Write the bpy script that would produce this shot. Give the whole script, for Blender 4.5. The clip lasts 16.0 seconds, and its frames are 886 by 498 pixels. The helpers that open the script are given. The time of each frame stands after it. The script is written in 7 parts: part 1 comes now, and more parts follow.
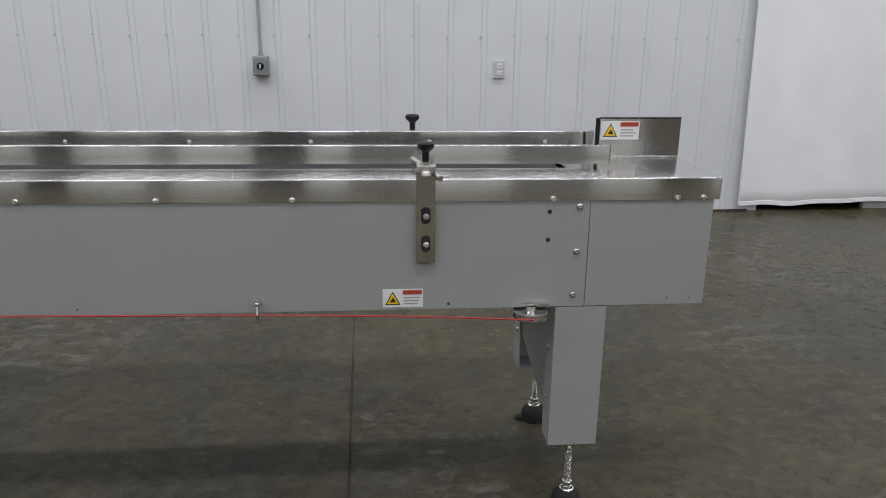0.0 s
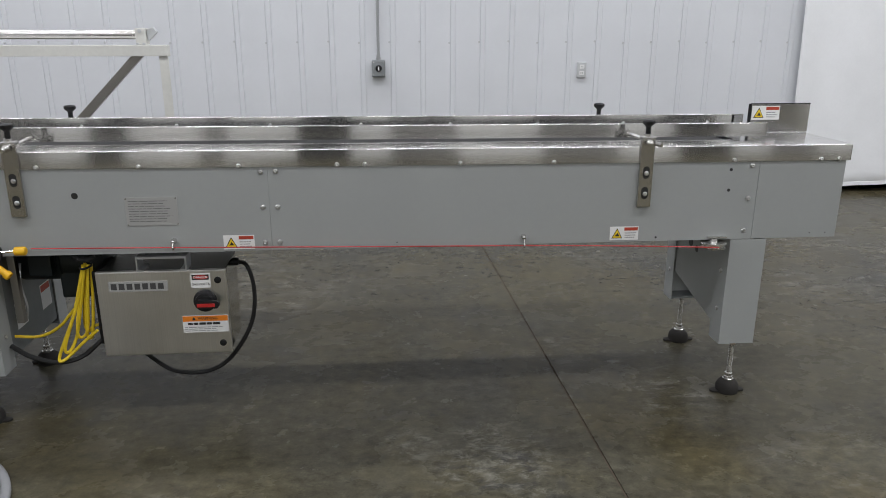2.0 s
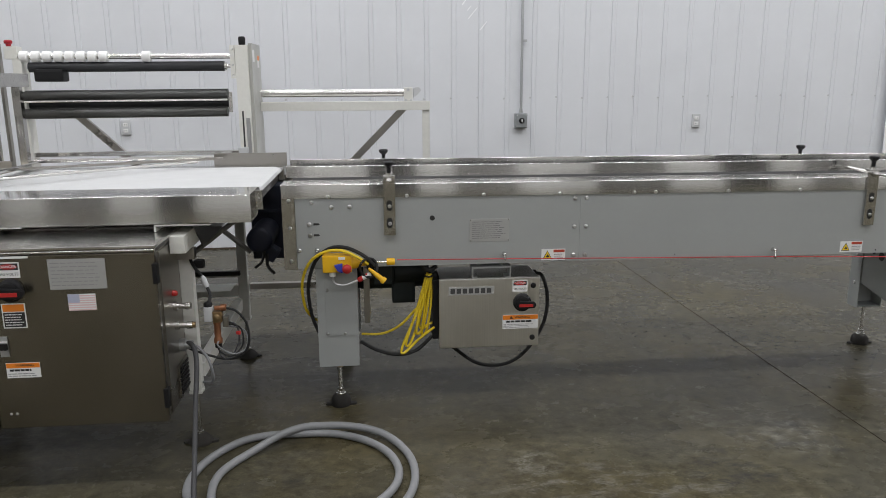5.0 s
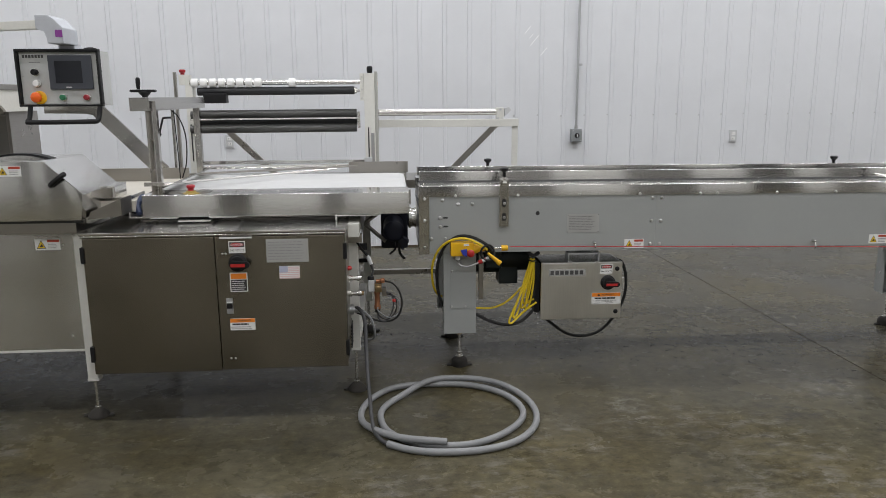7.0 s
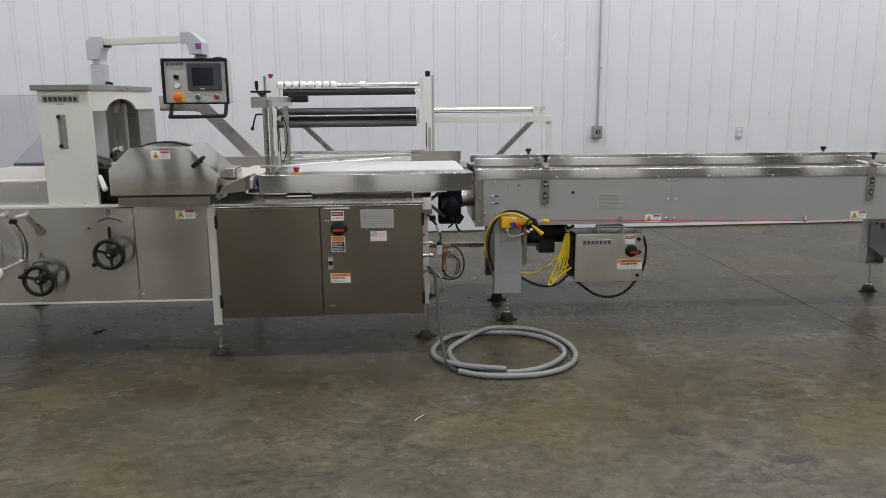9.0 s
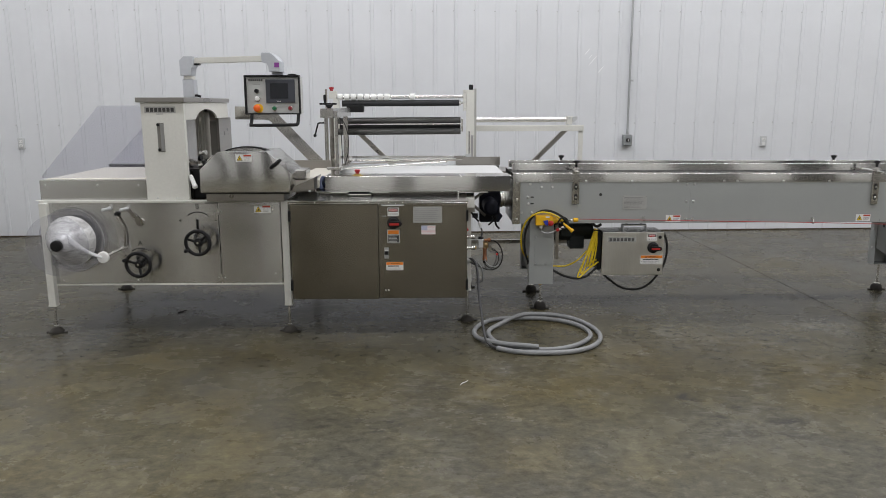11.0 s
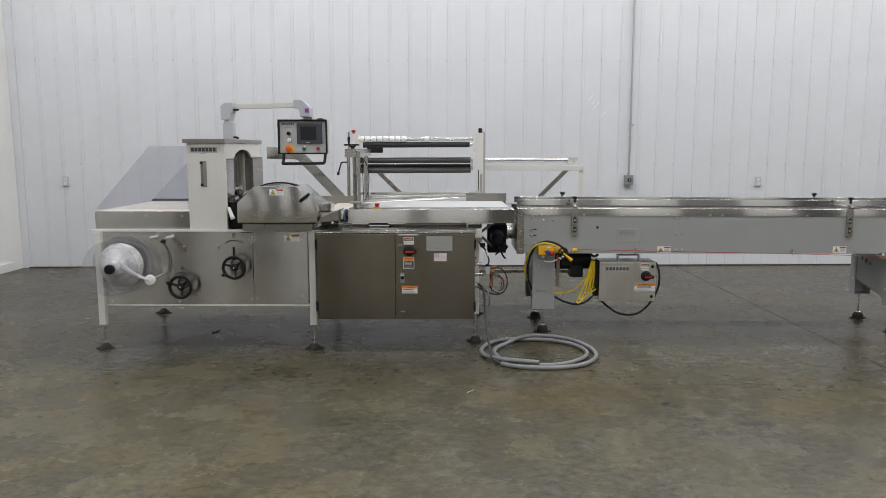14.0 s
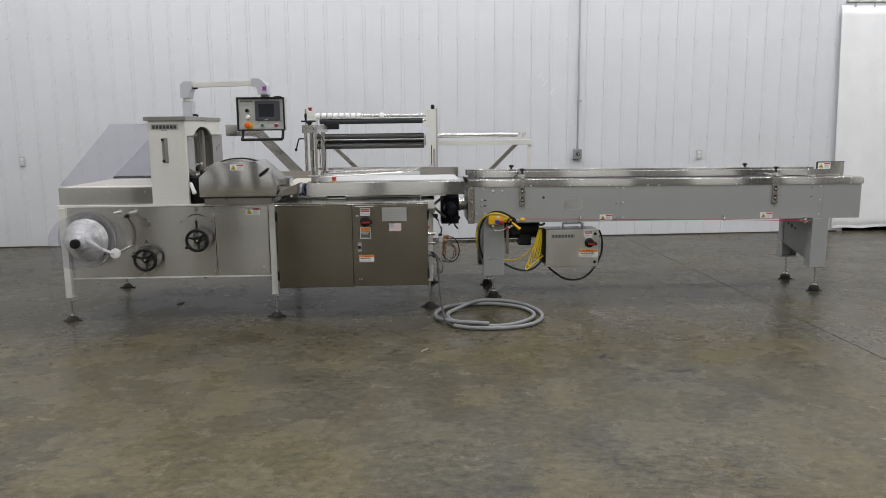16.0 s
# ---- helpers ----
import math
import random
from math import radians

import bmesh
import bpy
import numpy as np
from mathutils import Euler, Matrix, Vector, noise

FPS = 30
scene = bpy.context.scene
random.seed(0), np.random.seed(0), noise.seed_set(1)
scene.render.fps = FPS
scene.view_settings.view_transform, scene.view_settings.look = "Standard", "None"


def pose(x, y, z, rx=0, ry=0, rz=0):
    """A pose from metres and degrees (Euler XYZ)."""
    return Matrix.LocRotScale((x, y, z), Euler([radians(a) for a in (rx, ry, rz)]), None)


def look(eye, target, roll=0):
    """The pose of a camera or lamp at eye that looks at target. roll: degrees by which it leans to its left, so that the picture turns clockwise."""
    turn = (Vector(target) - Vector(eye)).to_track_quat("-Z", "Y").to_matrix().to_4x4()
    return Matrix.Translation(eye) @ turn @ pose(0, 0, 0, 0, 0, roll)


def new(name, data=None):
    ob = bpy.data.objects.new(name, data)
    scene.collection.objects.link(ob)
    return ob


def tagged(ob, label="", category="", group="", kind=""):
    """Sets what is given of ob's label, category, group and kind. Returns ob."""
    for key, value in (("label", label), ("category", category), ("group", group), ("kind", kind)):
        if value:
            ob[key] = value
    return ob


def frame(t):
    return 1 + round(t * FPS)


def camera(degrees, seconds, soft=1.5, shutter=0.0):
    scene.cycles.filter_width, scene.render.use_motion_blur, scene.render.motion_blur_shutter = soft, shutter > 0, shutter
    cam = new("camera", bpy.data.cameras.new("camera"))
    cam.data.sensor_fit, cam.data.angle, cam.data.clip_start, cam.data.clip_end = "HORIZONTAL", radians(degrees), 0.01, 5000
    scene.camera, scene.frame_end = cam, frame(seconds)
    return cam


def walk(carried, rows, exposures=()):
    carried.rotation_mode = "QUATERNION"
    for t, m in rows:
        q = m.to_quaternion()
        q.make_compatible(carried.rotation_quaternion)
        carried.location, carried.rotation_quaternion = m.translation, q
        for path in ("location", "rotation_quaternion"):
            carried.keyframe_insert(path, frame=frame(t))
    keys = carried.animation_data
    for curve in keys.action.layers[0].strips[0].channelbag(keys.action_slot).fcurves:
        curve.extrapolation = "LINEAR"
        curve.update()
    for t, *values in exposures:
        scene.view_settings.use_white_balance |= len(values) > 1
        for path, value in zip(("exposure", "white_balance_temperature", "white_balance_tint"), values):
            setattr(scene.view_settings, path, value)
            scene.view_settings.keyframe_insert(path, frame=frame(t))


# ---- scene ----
cam = camera(61.8, 16.0, soft=0.9)
PATH = [
    (0, (-0.046, -0.024, 1.341), (0.104, 1.882, 0.753), 0.5),
    (0.5, (-0.241, -0.252, 1.357), (-0.058, 1.645, 0.753), 0.4),
    (1, (-0.45, -0.372, 1.348), (-0.271, 1.528, 0.751), 0.6),
    (1.5, (-0.671, -0.493, 1.364), (-0.494, 1.408, 0.768), 0.2),
    (2, (-0.882, -0.722, 1.377), (-0.711, 1.183, 0.794), 0.1),
    (2.5, (-1.097, -0.812, 1.366), (-0.973, 1.119, 0.861), 0.1),
    (3, (-1.336, -0.911, 1.388), (-1.157, 1.019, 0.896), 0.3),
    (3.5, (-1.539, -1.078, 1.395), (-1.351, 0.851, 0.904), 0.3),
    (4, (-1.746, -1.119, 1.38), (-1.607, 0.821, 0.916), 0.2),
    (4.2, (-1.851, -1.123, 1.373), (-1.68, 0.817, 0.917), 0.0),
    (6.3, (-2.433, -1.755, 1.432), (-2.243, 0.189, 1.003), -0.6),
    (6.5, (-2.517, -1.826, 1.423), (-2.307, 0.119, 1.01), -0.4),
    (7, (-2.644, -2.0, 1.432), (-2.504, -0.047, 1.026), -0.3),
    (7.5, (-2.711, -2.203, 1.418), (-2.603, -0.244, 1.033), -0.7),
    (8, (-2.838, -2.39, 1.419), (-2.688, -0.435, 1.021), -0.5),
    (8.5, (-2.952, -2.592, 1.43), (-2.839, -0.639, 1.014), -0.5),
    (9, (-2.968, -2.802, 1.42), (-2.853, -0.846, 1.019), -0.4),
    (9.2, (-2.966, -2.898, 1.446), (-2.864, -0.942, 1.038), -0.5),
    (11.3, (-3.096, -3.474, 1.455), (-3.073, -1.509, 1.085), -0.1),
    (11.5, (-3.13, -3.537, 1.429), (-3.099, -1.57, 1.071), -0.2),
    (12, (-3.169, -3.666, 1.438), (-3.199, -1.701, 1.067), -0.0),
    (12.5, (-3.118, -3.761, 1.434), (-3.22, -1.799, 1.062), 0.3),
    (13, (-3.072, -3.87, 1.442), (-3.186, -1.905, 1.087), 0.0),
    (13.5, (-3.036, -3.908, 1.444), (-3.088, -1.931, 1.147), 0.0),
    (14, (-3.027, -3.922, 1.441), (-3.042, -1.941, 1.169), -0.0),
    (14.5, (-3.018, -3.948, 1.439), (-3.034, -1.965, 1.183), -0.2),
    (15, (-3.047, -4.022, 1.429), (-3.038, -2.037, 1.184), -0.6),
    (15.5, (-3.056, -4.145, 1.423), (-2.989, -2.17, 1.117), -1.2),
    (16, (-2.981, -4.235, 1.416), (-2.891, -2.265, 1.088), -0.5),
]
EXPOSURE = [(0.0, -0.25, 6340, 12.5), (1.0, -0.12, 6340, 12.5), (2.0, -0.05, 6340, 12.0), (3.0, -0.07, 6350, 11.5), (4.0, -0.10, 6420, 11.5), (9.0, -0.09, 6530, 11.5), (16.0, -0.12, 6540, 11.5)]
walk(cam, [(t, look(eye, target, roll)) for t, eye, target, roll in PATH], EXPOSURE)

# ---- room light -----------------------------------------------------------
world = bpy.data.worlds.new("world")
scene.world = world
world.use_nodes = True
world.node_tree.nodes["Background"].inputs[0].default_value = (0.5, 0.53, 0.58, 1)
world.node_tree.nodes["Background"].inputs[1].default_value = 0.05


def ceiling_lamp(x, y, sx, sy, watts):
    data = bpy.data.lights.new("ceiling_lamp", "AREA")
    data.shape, data.size, data.size_y, data.energy = "RECTANGLE", sx, sy, watts
    data.color = (0.975, 0.985, 1.0)
    ob = new("ceiling_lamp", data)
    ob.location = (x, y, 5.6)
    tagged(ob, "white rectangular ceiling lamp of the warehouse", "lamp")


LAMP = 81.5
for ly, shift, k in ((3.5, 0.0, 0.86), (0.0, 1.1, 0.80), (-5.6, 2.3, 0.98)):
    for lx in (-8.6, -5.6, -2.6, 0.4, 3.4, 6.4):
        ceiling_lamp(lx + shift, ly, 2.5, 0.3, LAMP * k)


# ---- materials ------------------------------------------------------------
def material(name, color, rough=0.5, metal=0.0, spec=0.5):
    m = bpy.data.materials.new(name)
    m.use_nodes = True
    b = m.node_tree.nodes["Principled BSDF"]
    b.inputs["Base Color"].default_value = (*color, 1)
    b.inputs["Roughness"].default_value = rough
    b.inputs["Metallic"].default_value = metal
    b.inputs["Specular IOR Level"].default_value = spec
    return m


def link(m, a, b):
    m.node_tree.links.new(a, b)


def coords(m, scale=(1, 1, 1)):
    n = m.node_tree.nodes
    t = n.new("ShaderNodeTexCoord")
    p = n.new("ShaderNodeMapping")
    p.inputs["Scale"].default_value = scale
    link(m, t.outputs["Object"], p.inputs["Vector"])
    return p.outputs["Vector"]


def noise_tex(m, scale, detail=4.0, rough=0.55, stretch=(1, 1, 1), distort=0.0):
    n = m.node_tree.nodes.new("ShaderNodeTexNoise")
    n.inputs["Scale"].default_value = scale
    n.inputs["Detail"].default_value = detail
    n.inputs["Roughness"].default_value = rough
    n.inputs["Distortion"].default_value = distort
    link(m, coords(m, stretch), n.inputs["Vector"])
    return n.outputs["Fac"]


def ramp(m, fac, stops):
    r = m.node_tree.nodes.new("ShaderNodeValToRGB")
    e = r.color_ramp.elements
    while len(e) < len(stops):
        e.new(0.5)
    for k, (p, c) in zip(e, stops):
        k.position = p
        k.color = (*c, 1) if isinstance(c, tuple) else (c, c, c, 1)
    link(m, fac, r.inputs["Fac"])
    return r.outputs["Color"]


def mix(m, fac, a, b, kind="MIX"):
    x = m.node_tree.nodes.new("ShaderNodeMix")
    x.data_type, x.blend_type = "RGBA", kind
    for sock, v in ((x.inputs["Factor"], fac), (x.inputs["A"], a), (x.inputs["B"], b)):
        if isinstance(v, (int, float)):
            sock.default_value = v
        elif isinstance(v, tuple):
            sock.default_value = (*v, 1)
        else:
            link(m, v, sock)
    return x.outputs["Result"]


def bump(m, fac, strength=0.2, distance=0.002):
    b = m.node_tree.nodes.new("ShaderNodeBump")
    b.inputs["Strength"].default_value = strength
    b.inputs["Distance"].default_value = distance
    link(m, fac, b.inputs["Height"])
    link(m, b.outputs["Normal"], m.node_tree.nodes["Principled BSDF"].inputs["Normal"])


def bsdf(m):
    return m.node_tree.nodes["Principled BSDF"]


def paint(name, color, rough=0.45, dirt=0.12, grain=0.05):
    """Painted sheet: faint cloudy dirt and an orange-peel relief."""
    m = material(name, color, rough)
    a = ramp(m, noise_tex(m, 2.3, 5, 0.6), [(0.3, 1.0 - dirt), (0.65, 1.0)])
    b = ramp(m, noise_tex(m, 60, 2), [(0.3, 1.0 - grain), (0.7, 1.0)])
    c = mix(m, 1.0, mix(m, 1.0, color, a, "MULTIPLY"), b, "MULTIPLY")
    link(m, c, bsdf(m).inputs["Base Color"])
    r = ramp(m, noise_tex(m, 7, 4), [(0.3, rough - 0.06), (0.7, rough + 0.12)])
    link(m, r, bsdf(m).inputs["Roughness"])
    bump(m, noise_tex(m, 350, 2), 0.06, 0.0006)
    return m


def steel(name, color, rough, stretch, smear=0.05, across=(0, 1, 1), aniso=0.95):
    """Brushed stainless sheet; reflections spread across the brushing."""
    m = material(name, color, rough, 1.0)
    fine = noise_tex(m, 700, 2, 0.6, stretch)
    cloud = noise_tex(m, 1.9, 5, 0.6)
    r = ramp(m, cloud, [(0.3, rough - smear), (0.7, rough + smear)])
    link(m, r, bsdf(m).inputs["Roughness"])
    bsdf(m).inputs["Anisotropic"].default_value = aniso
    v = m.node_tree.nodes.new("ShaderNodeCombineXYZ")
    for k in range(3):
        v.inputs[k].default_value = across[k]
    link(m, v.outputs[0], bsdf(m).inputs["Tangent"])
    c = mix(m, 1.0, color, ramp(m, fine, [(0.2, 0.86), (0.8, 1.0)]), "MULTIPLY")
    c = mix(m, 1.0, c, ramp(m, cloud, [(0.32, 0.84), (0.62, 1.0)]), "MULTIPLY")
    link(m, c, bsdf(m).inputs["Base Color"])
    bump(m, fine, 0.012, 0.0004)
    # the sheet is never quite flat
    w = m.node_tree.nodes.new("ShaderNodeBump")
    w.inputs["Strength"].default_value = 0.05
    w.inputs["Distance"].default_value = 0.006
    link(m, noise_tex(m, 2.6, 2, 0.5), w.inputs["Height"])
    link(m, bsdf(m).inputs["Normal"].links[0].from_socket, w.inputs["Normal"])
    link(m, w.outputs["Normal"], bsdf(m).inputs["Normal"])
    return m


STEEL = steel("brushed_steel", (0.72, 0.712, 0.695), 0.13, (0.006, 1, 1), 0.02, (0, 1, 1), 1.0)
STEEL_V = steel("brushed_steel_upright", (0.58, 0.565, 0.54), 0.17, (1, 1, 0.006), 0.03, (1, 1, 0), 0.85)
STEEL_BODY = steel("body_steel", (0.72, 0.715, 0.705), 0.19, (0.006, 1, 1), 0.03, (0, 1, 1), 1.0)
STEEL_DOOR = steel("door_steel", (0.25, 0.228, 0.186), 0.22, (0.006, 1, 1), 0.03, (0, 1, 1), 0.9)
STEEL_HOOD = steel("hood_steel", (0.72, 0.715, 0.70), 0.17, (0.006, 1, 1), 0.04, (0, 1, 1), 0.9)
STEEL_LID = steel("lid_steel", (0.90, 0.89, 0.86), 0.40, (1, 1, 0.006), 0.03, (1, 0, 0), 0.5)
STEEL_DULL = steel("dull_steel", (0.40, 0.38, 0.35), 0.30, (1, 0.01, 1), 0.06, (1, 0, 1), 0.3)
CHROME = material("bolt_steel", (0.70, 0.69, 0.67), 0.27, 1.0)
BOLT = material("zinc_bolt", (0.60, 0.60, 0.59), 0.30, 1.0)
GREY = paint("grey_paint", (0.342, 0.356, 0.348), 0.42, 0.05, 0.015)
# darker copy of the grey paint, used on inner and lower parts
GREY_DARK = paint("grey_paint_darker", (0.20, 0.215, 0.215), 0.5, 0.12)
CREAM = paint("cream_paint", (0.74, 0.735, 0.69), 0.4, 0.08)
COVER = paint("grey_cream_paint", (0.44, 0.44, 0.41), 0.35, 0.08)
LAVENDER = paint("pale_grey_casting", (0.50, 0.52, 0.56), 0.45, 0.06)
CAP_GREY = paint("cap_grey", (0.22, 0.21, 0.19), 0.5, 0.1)
PANEL_GREY = paint("panel_face", (0.55, 0.56, 0.55), 0.4, 0.05)
WALL = paint("wall_sheet", (0.71, 0.725, 0.755), 0.42, 0.05, 0.01)
VINYL = paint("white_vinyl", (0.92, 0.93, 0.945), 0.42, 0.07, 0.02)
VINYL_WARM = paint("white_sheeting", (0.77, 0.77, 0.75), 0.5, 0.05, 0.02)
CEIL = paint("ceiling_white", (0.7, 0.7, 0.7), 0.7, 0.05)
REAR = paint("rear_wall_paint", (0.85, 0.85, 0.83), 0.6, 0.1)
# two tones for the added strips that the steel mirrors
STREAK_DARK = paint("streak_dark", (0.06, 0.06, 0.062), 0.6, 0.2)
STREAK_GREY = paint("streak_grey", (0.26, 0.255, 0.25), 0.6, 0.2)
BELT = paint("white_belt", (0.56, 0.565, 0.565), 0.45, 0.05, 0.02)
BELT_BEIGE = paint("beige_belt", (0.62, 0.59, 0.52), 0.5, 0.08, 0.03)
BLACK = material("black_plastic", (0.009, 0.009, 0.010), 0.5, 0.0, 0.3)
RUBBER = paint("black_rubber", (0.013, 0.013, 0.013), 0.7, 0.25)
DUSTY = paint("dusty_rubber", (0.046, 0.041, 0.035), 0.85, 0.5, 0.2)
RUBBER_DUST = paint("brown_dusted_rubber", (0.026, 0.023, 0.020), 0.85, 0.5, 0.2)
ROLLER_BLACK = paint("black_roller", (0.02, 0.021, 0.024), 0.55, 0.2)
ROLLER_GREY = steel("grey_roller", (0.10, 0.10, 0.098), 0.30, (0.006, 1, 1))
NAVY = paint("navy_black_casting", (0.009, 0.012, 0.028), 0.6, 0.2)
MOTOR_GREEN = paint("dark_green_casting", (0.006, 0.013, 0.014), 0.5, 0.2)
YELLOW = paint("yellow_plastic", (0.85, 0.48, 0.012), 0.4, 0.08)
YELLOW_CABLE = paint("yellow_cable", (0.80, 0.58, 0.02), 0.45, 0.1)
YELLOW_DULL = paint("dull_yellow_plastic", (0.42, 0.30, 0.07), 0.5, 0.2)
RED = material("red_plastic", (0.45, 0.022, 0.02), 0.35)
STOP_RED = material("stop_red", (0.36, 0.015, 0.025), 0.35)
RED_DARK = material("dark_red_button", (0.28, 0.02, 0.03), 0.35)
ORANGE = material("orange_button", (0.85, 0.13, 0.01), 0.35)
GREEN = material("green_button", (0.02, 0.16, 0.07), 0.35)
BLUE_DULL = paint("blue_black_lines", (0.03, 0.045, 0.10), 0.5, 0.2)
BLUE = material("blue_plastic", (0.03, 0.05, 0.40), 0.4)
WHITE = material("white_plastic", (0.82, 0.82, 0.81), 0.4)
LABEL_WHITE = material("label_white", (0.78, 0.78, 0.77), 0.4)
LABEL_YELLOW = material("label_yellow", (0.80, 0.56, 0.02), 0.4)
LABEL_RED = material("label_red", (0.42, 0.055, 0.03), 0.4)
LABEL_ORANGE = material("label_orange", (0.80, 0.23, 0.02), 0.4)
LABEL_BLACK = material("label_black", (0.02, 0.02, 0.02), 0.45)
LABEL_GREY = material("label_grey", (0.30, 0.30, 0.30), 0.45)
PLATE_INK = material("etched_grey_ink", (0.14, 0.14, 0.14), 0.45)
LABEL_DIM = material("dim_grey_ink", (0.06, 0.06, 0.06), 0.45)
LABEL_PINK = material("faded_red", (0.70, 0.50, 0.51), 0.45)
LABEL_BLUE = material("faded_blue", (0.45, 0.47, 0.60), 0.45)
PURPLE = material("purple_label", (0.26, 0.05, 0.30), 0.4)
PLATE = steel("name_plate", (0.46, 0.46, 0.455), 0.45, (0.01, 1, 1), 0.05)
PLATE_LIGHT = material("pale_name_plate", (0.42, 0.42, 0.41), 0.45, 0.3)
SCREEN = material("screen_glass", (0.012, 0.014, 0.02), 0.12)
SCREEN_FRAME = material("screen_frame", (0.055, 0.06, 0.075), 0.4)
BRASS = material("brass", (0.34, 0.24, 0.13), 0.4, 1.0)
COPPER_BOWL = material("copper_bowl", (0.30, 0.13, 0.065), 0.35, 0.6)
CONDUIT = material("galvanised_conduit", (0.50, 0.51, 0.52), 0.4, 0.9)
BOX_GREY = paint("grey_box", (0.26, 0.275, 0.28), 0.45, 0.15)
OUTLET = paint("outlet_grey", (0.58, 0.59, 0.60), 0.45, 0.1)
HOSE = paint("grey_hose", (0.25, 0.255, 0.262), 0.5, 0.2)
CABLE_GREY = paint("dark_grey_lead", (0.05, 0.05, 0.053), 0.6, 0.2)
CORD = material("red_cord", (0.45, 0.02, 0.02), 0.45)
JOINT = paint("joint_dirt", (0.070, 0.050, 0.032), 0.9, 0.4)
# shade of the curtained passage, put in as a near-black colour
PASSAGE_SHADE = material("passage_shade", (0.02, 0.02, 0.02), 0.9)


def clear_sheet(name, tint, alpha, rough=0.08):
    m = material(name, tint, rough)
    nt = m.node_tree
    tr = nt.nodes.new("ShaderNodeBsdfTransparent")
    tr.inputs["Color"].default_value = (0.95, 0.95, 0.97, 1)
    mx = nt.nodes.new("ShaderNodeMixShader")
    mx.inputs["Fac"].default_value = alpha
    link(m, tr.outputs[0], mx.inputs[1])
    link(m, bsdf(m).outputs[0], mx.inputs[2])
    link(m, mx.outputs[0], nt.nodes["Material Output"].inputs["Surface"])
    return m


PLEXI = clear_sheet("clear_guard", (0.40, 0.40, 0.46), 0.15)
DISC = clear_sheet("clear_disc", (0.45, 0.45, 0.46), 0.11)
FILM = material("wound_film", (0.62, 0.62, 0.62), 0.24)
bsdf(FILM).inputs["Specular IOR Level"].default_value = 0.9
_f = noise_tex(FILM, 22, 6, 0.65, (0.6, 1.0, 1.6), 1.0)
link(FILM, ramp(FILM, _f, [(0.34, 0.34), (0.47, 0.52), (0.58, 0.64), (0.72, 0.84)]), bsdf(FILM).inputs["Base Color"])
bump(FILM, _f, 0.16, 0.005)
FILM_WEB = clear_sheet("gathered_film", (0.80, 0.80, 0.80), 0.55, 0.2)


def spots(m, where, grain, lo, hi):
    """Mask of worn spots (x, y, radius), broken up by a grain texture."""
    place = coords(m)
    total = None
    for x, y, rad in where:
        d = m.node_tree.nodes.new("ShaderNodeVectorMath")
        d.operation = "DISTANCE"
        link(m, place, d.inputs[0])
        d.inputs[1].default_value = (x, y, 0)
        f = m.node_tree.nodes.new("ShaderNodeMapRange")
        link(m, d.outputs["Value"], f.inputs["Value"])
        for sock, v in (("From Min", rad * 0.25), ("From Max", rad * 1.25), ("To Min", 1.0), ("To Max", 0.0)):
            f.inputs[sock].default_value = v
        if total is None:
            total = f.outputs["Result"]
        else:
            a = m.node_tree.nodes.new("ShaderNodeMath")
            a.operation = "MAXIMUM"
            link(m, total, a.inputs[0])
            link(m, f.outputs["Result"], a.inputs[1])
            total = a.outputs[0]
    return mix(m, 1.0, ramp(m, total, [(0.0, 0.0), (0.6, 1.0)]), ramp(m, grain, [(lo, 0.0), (hi, 0.8)]), "MULTIPLY")


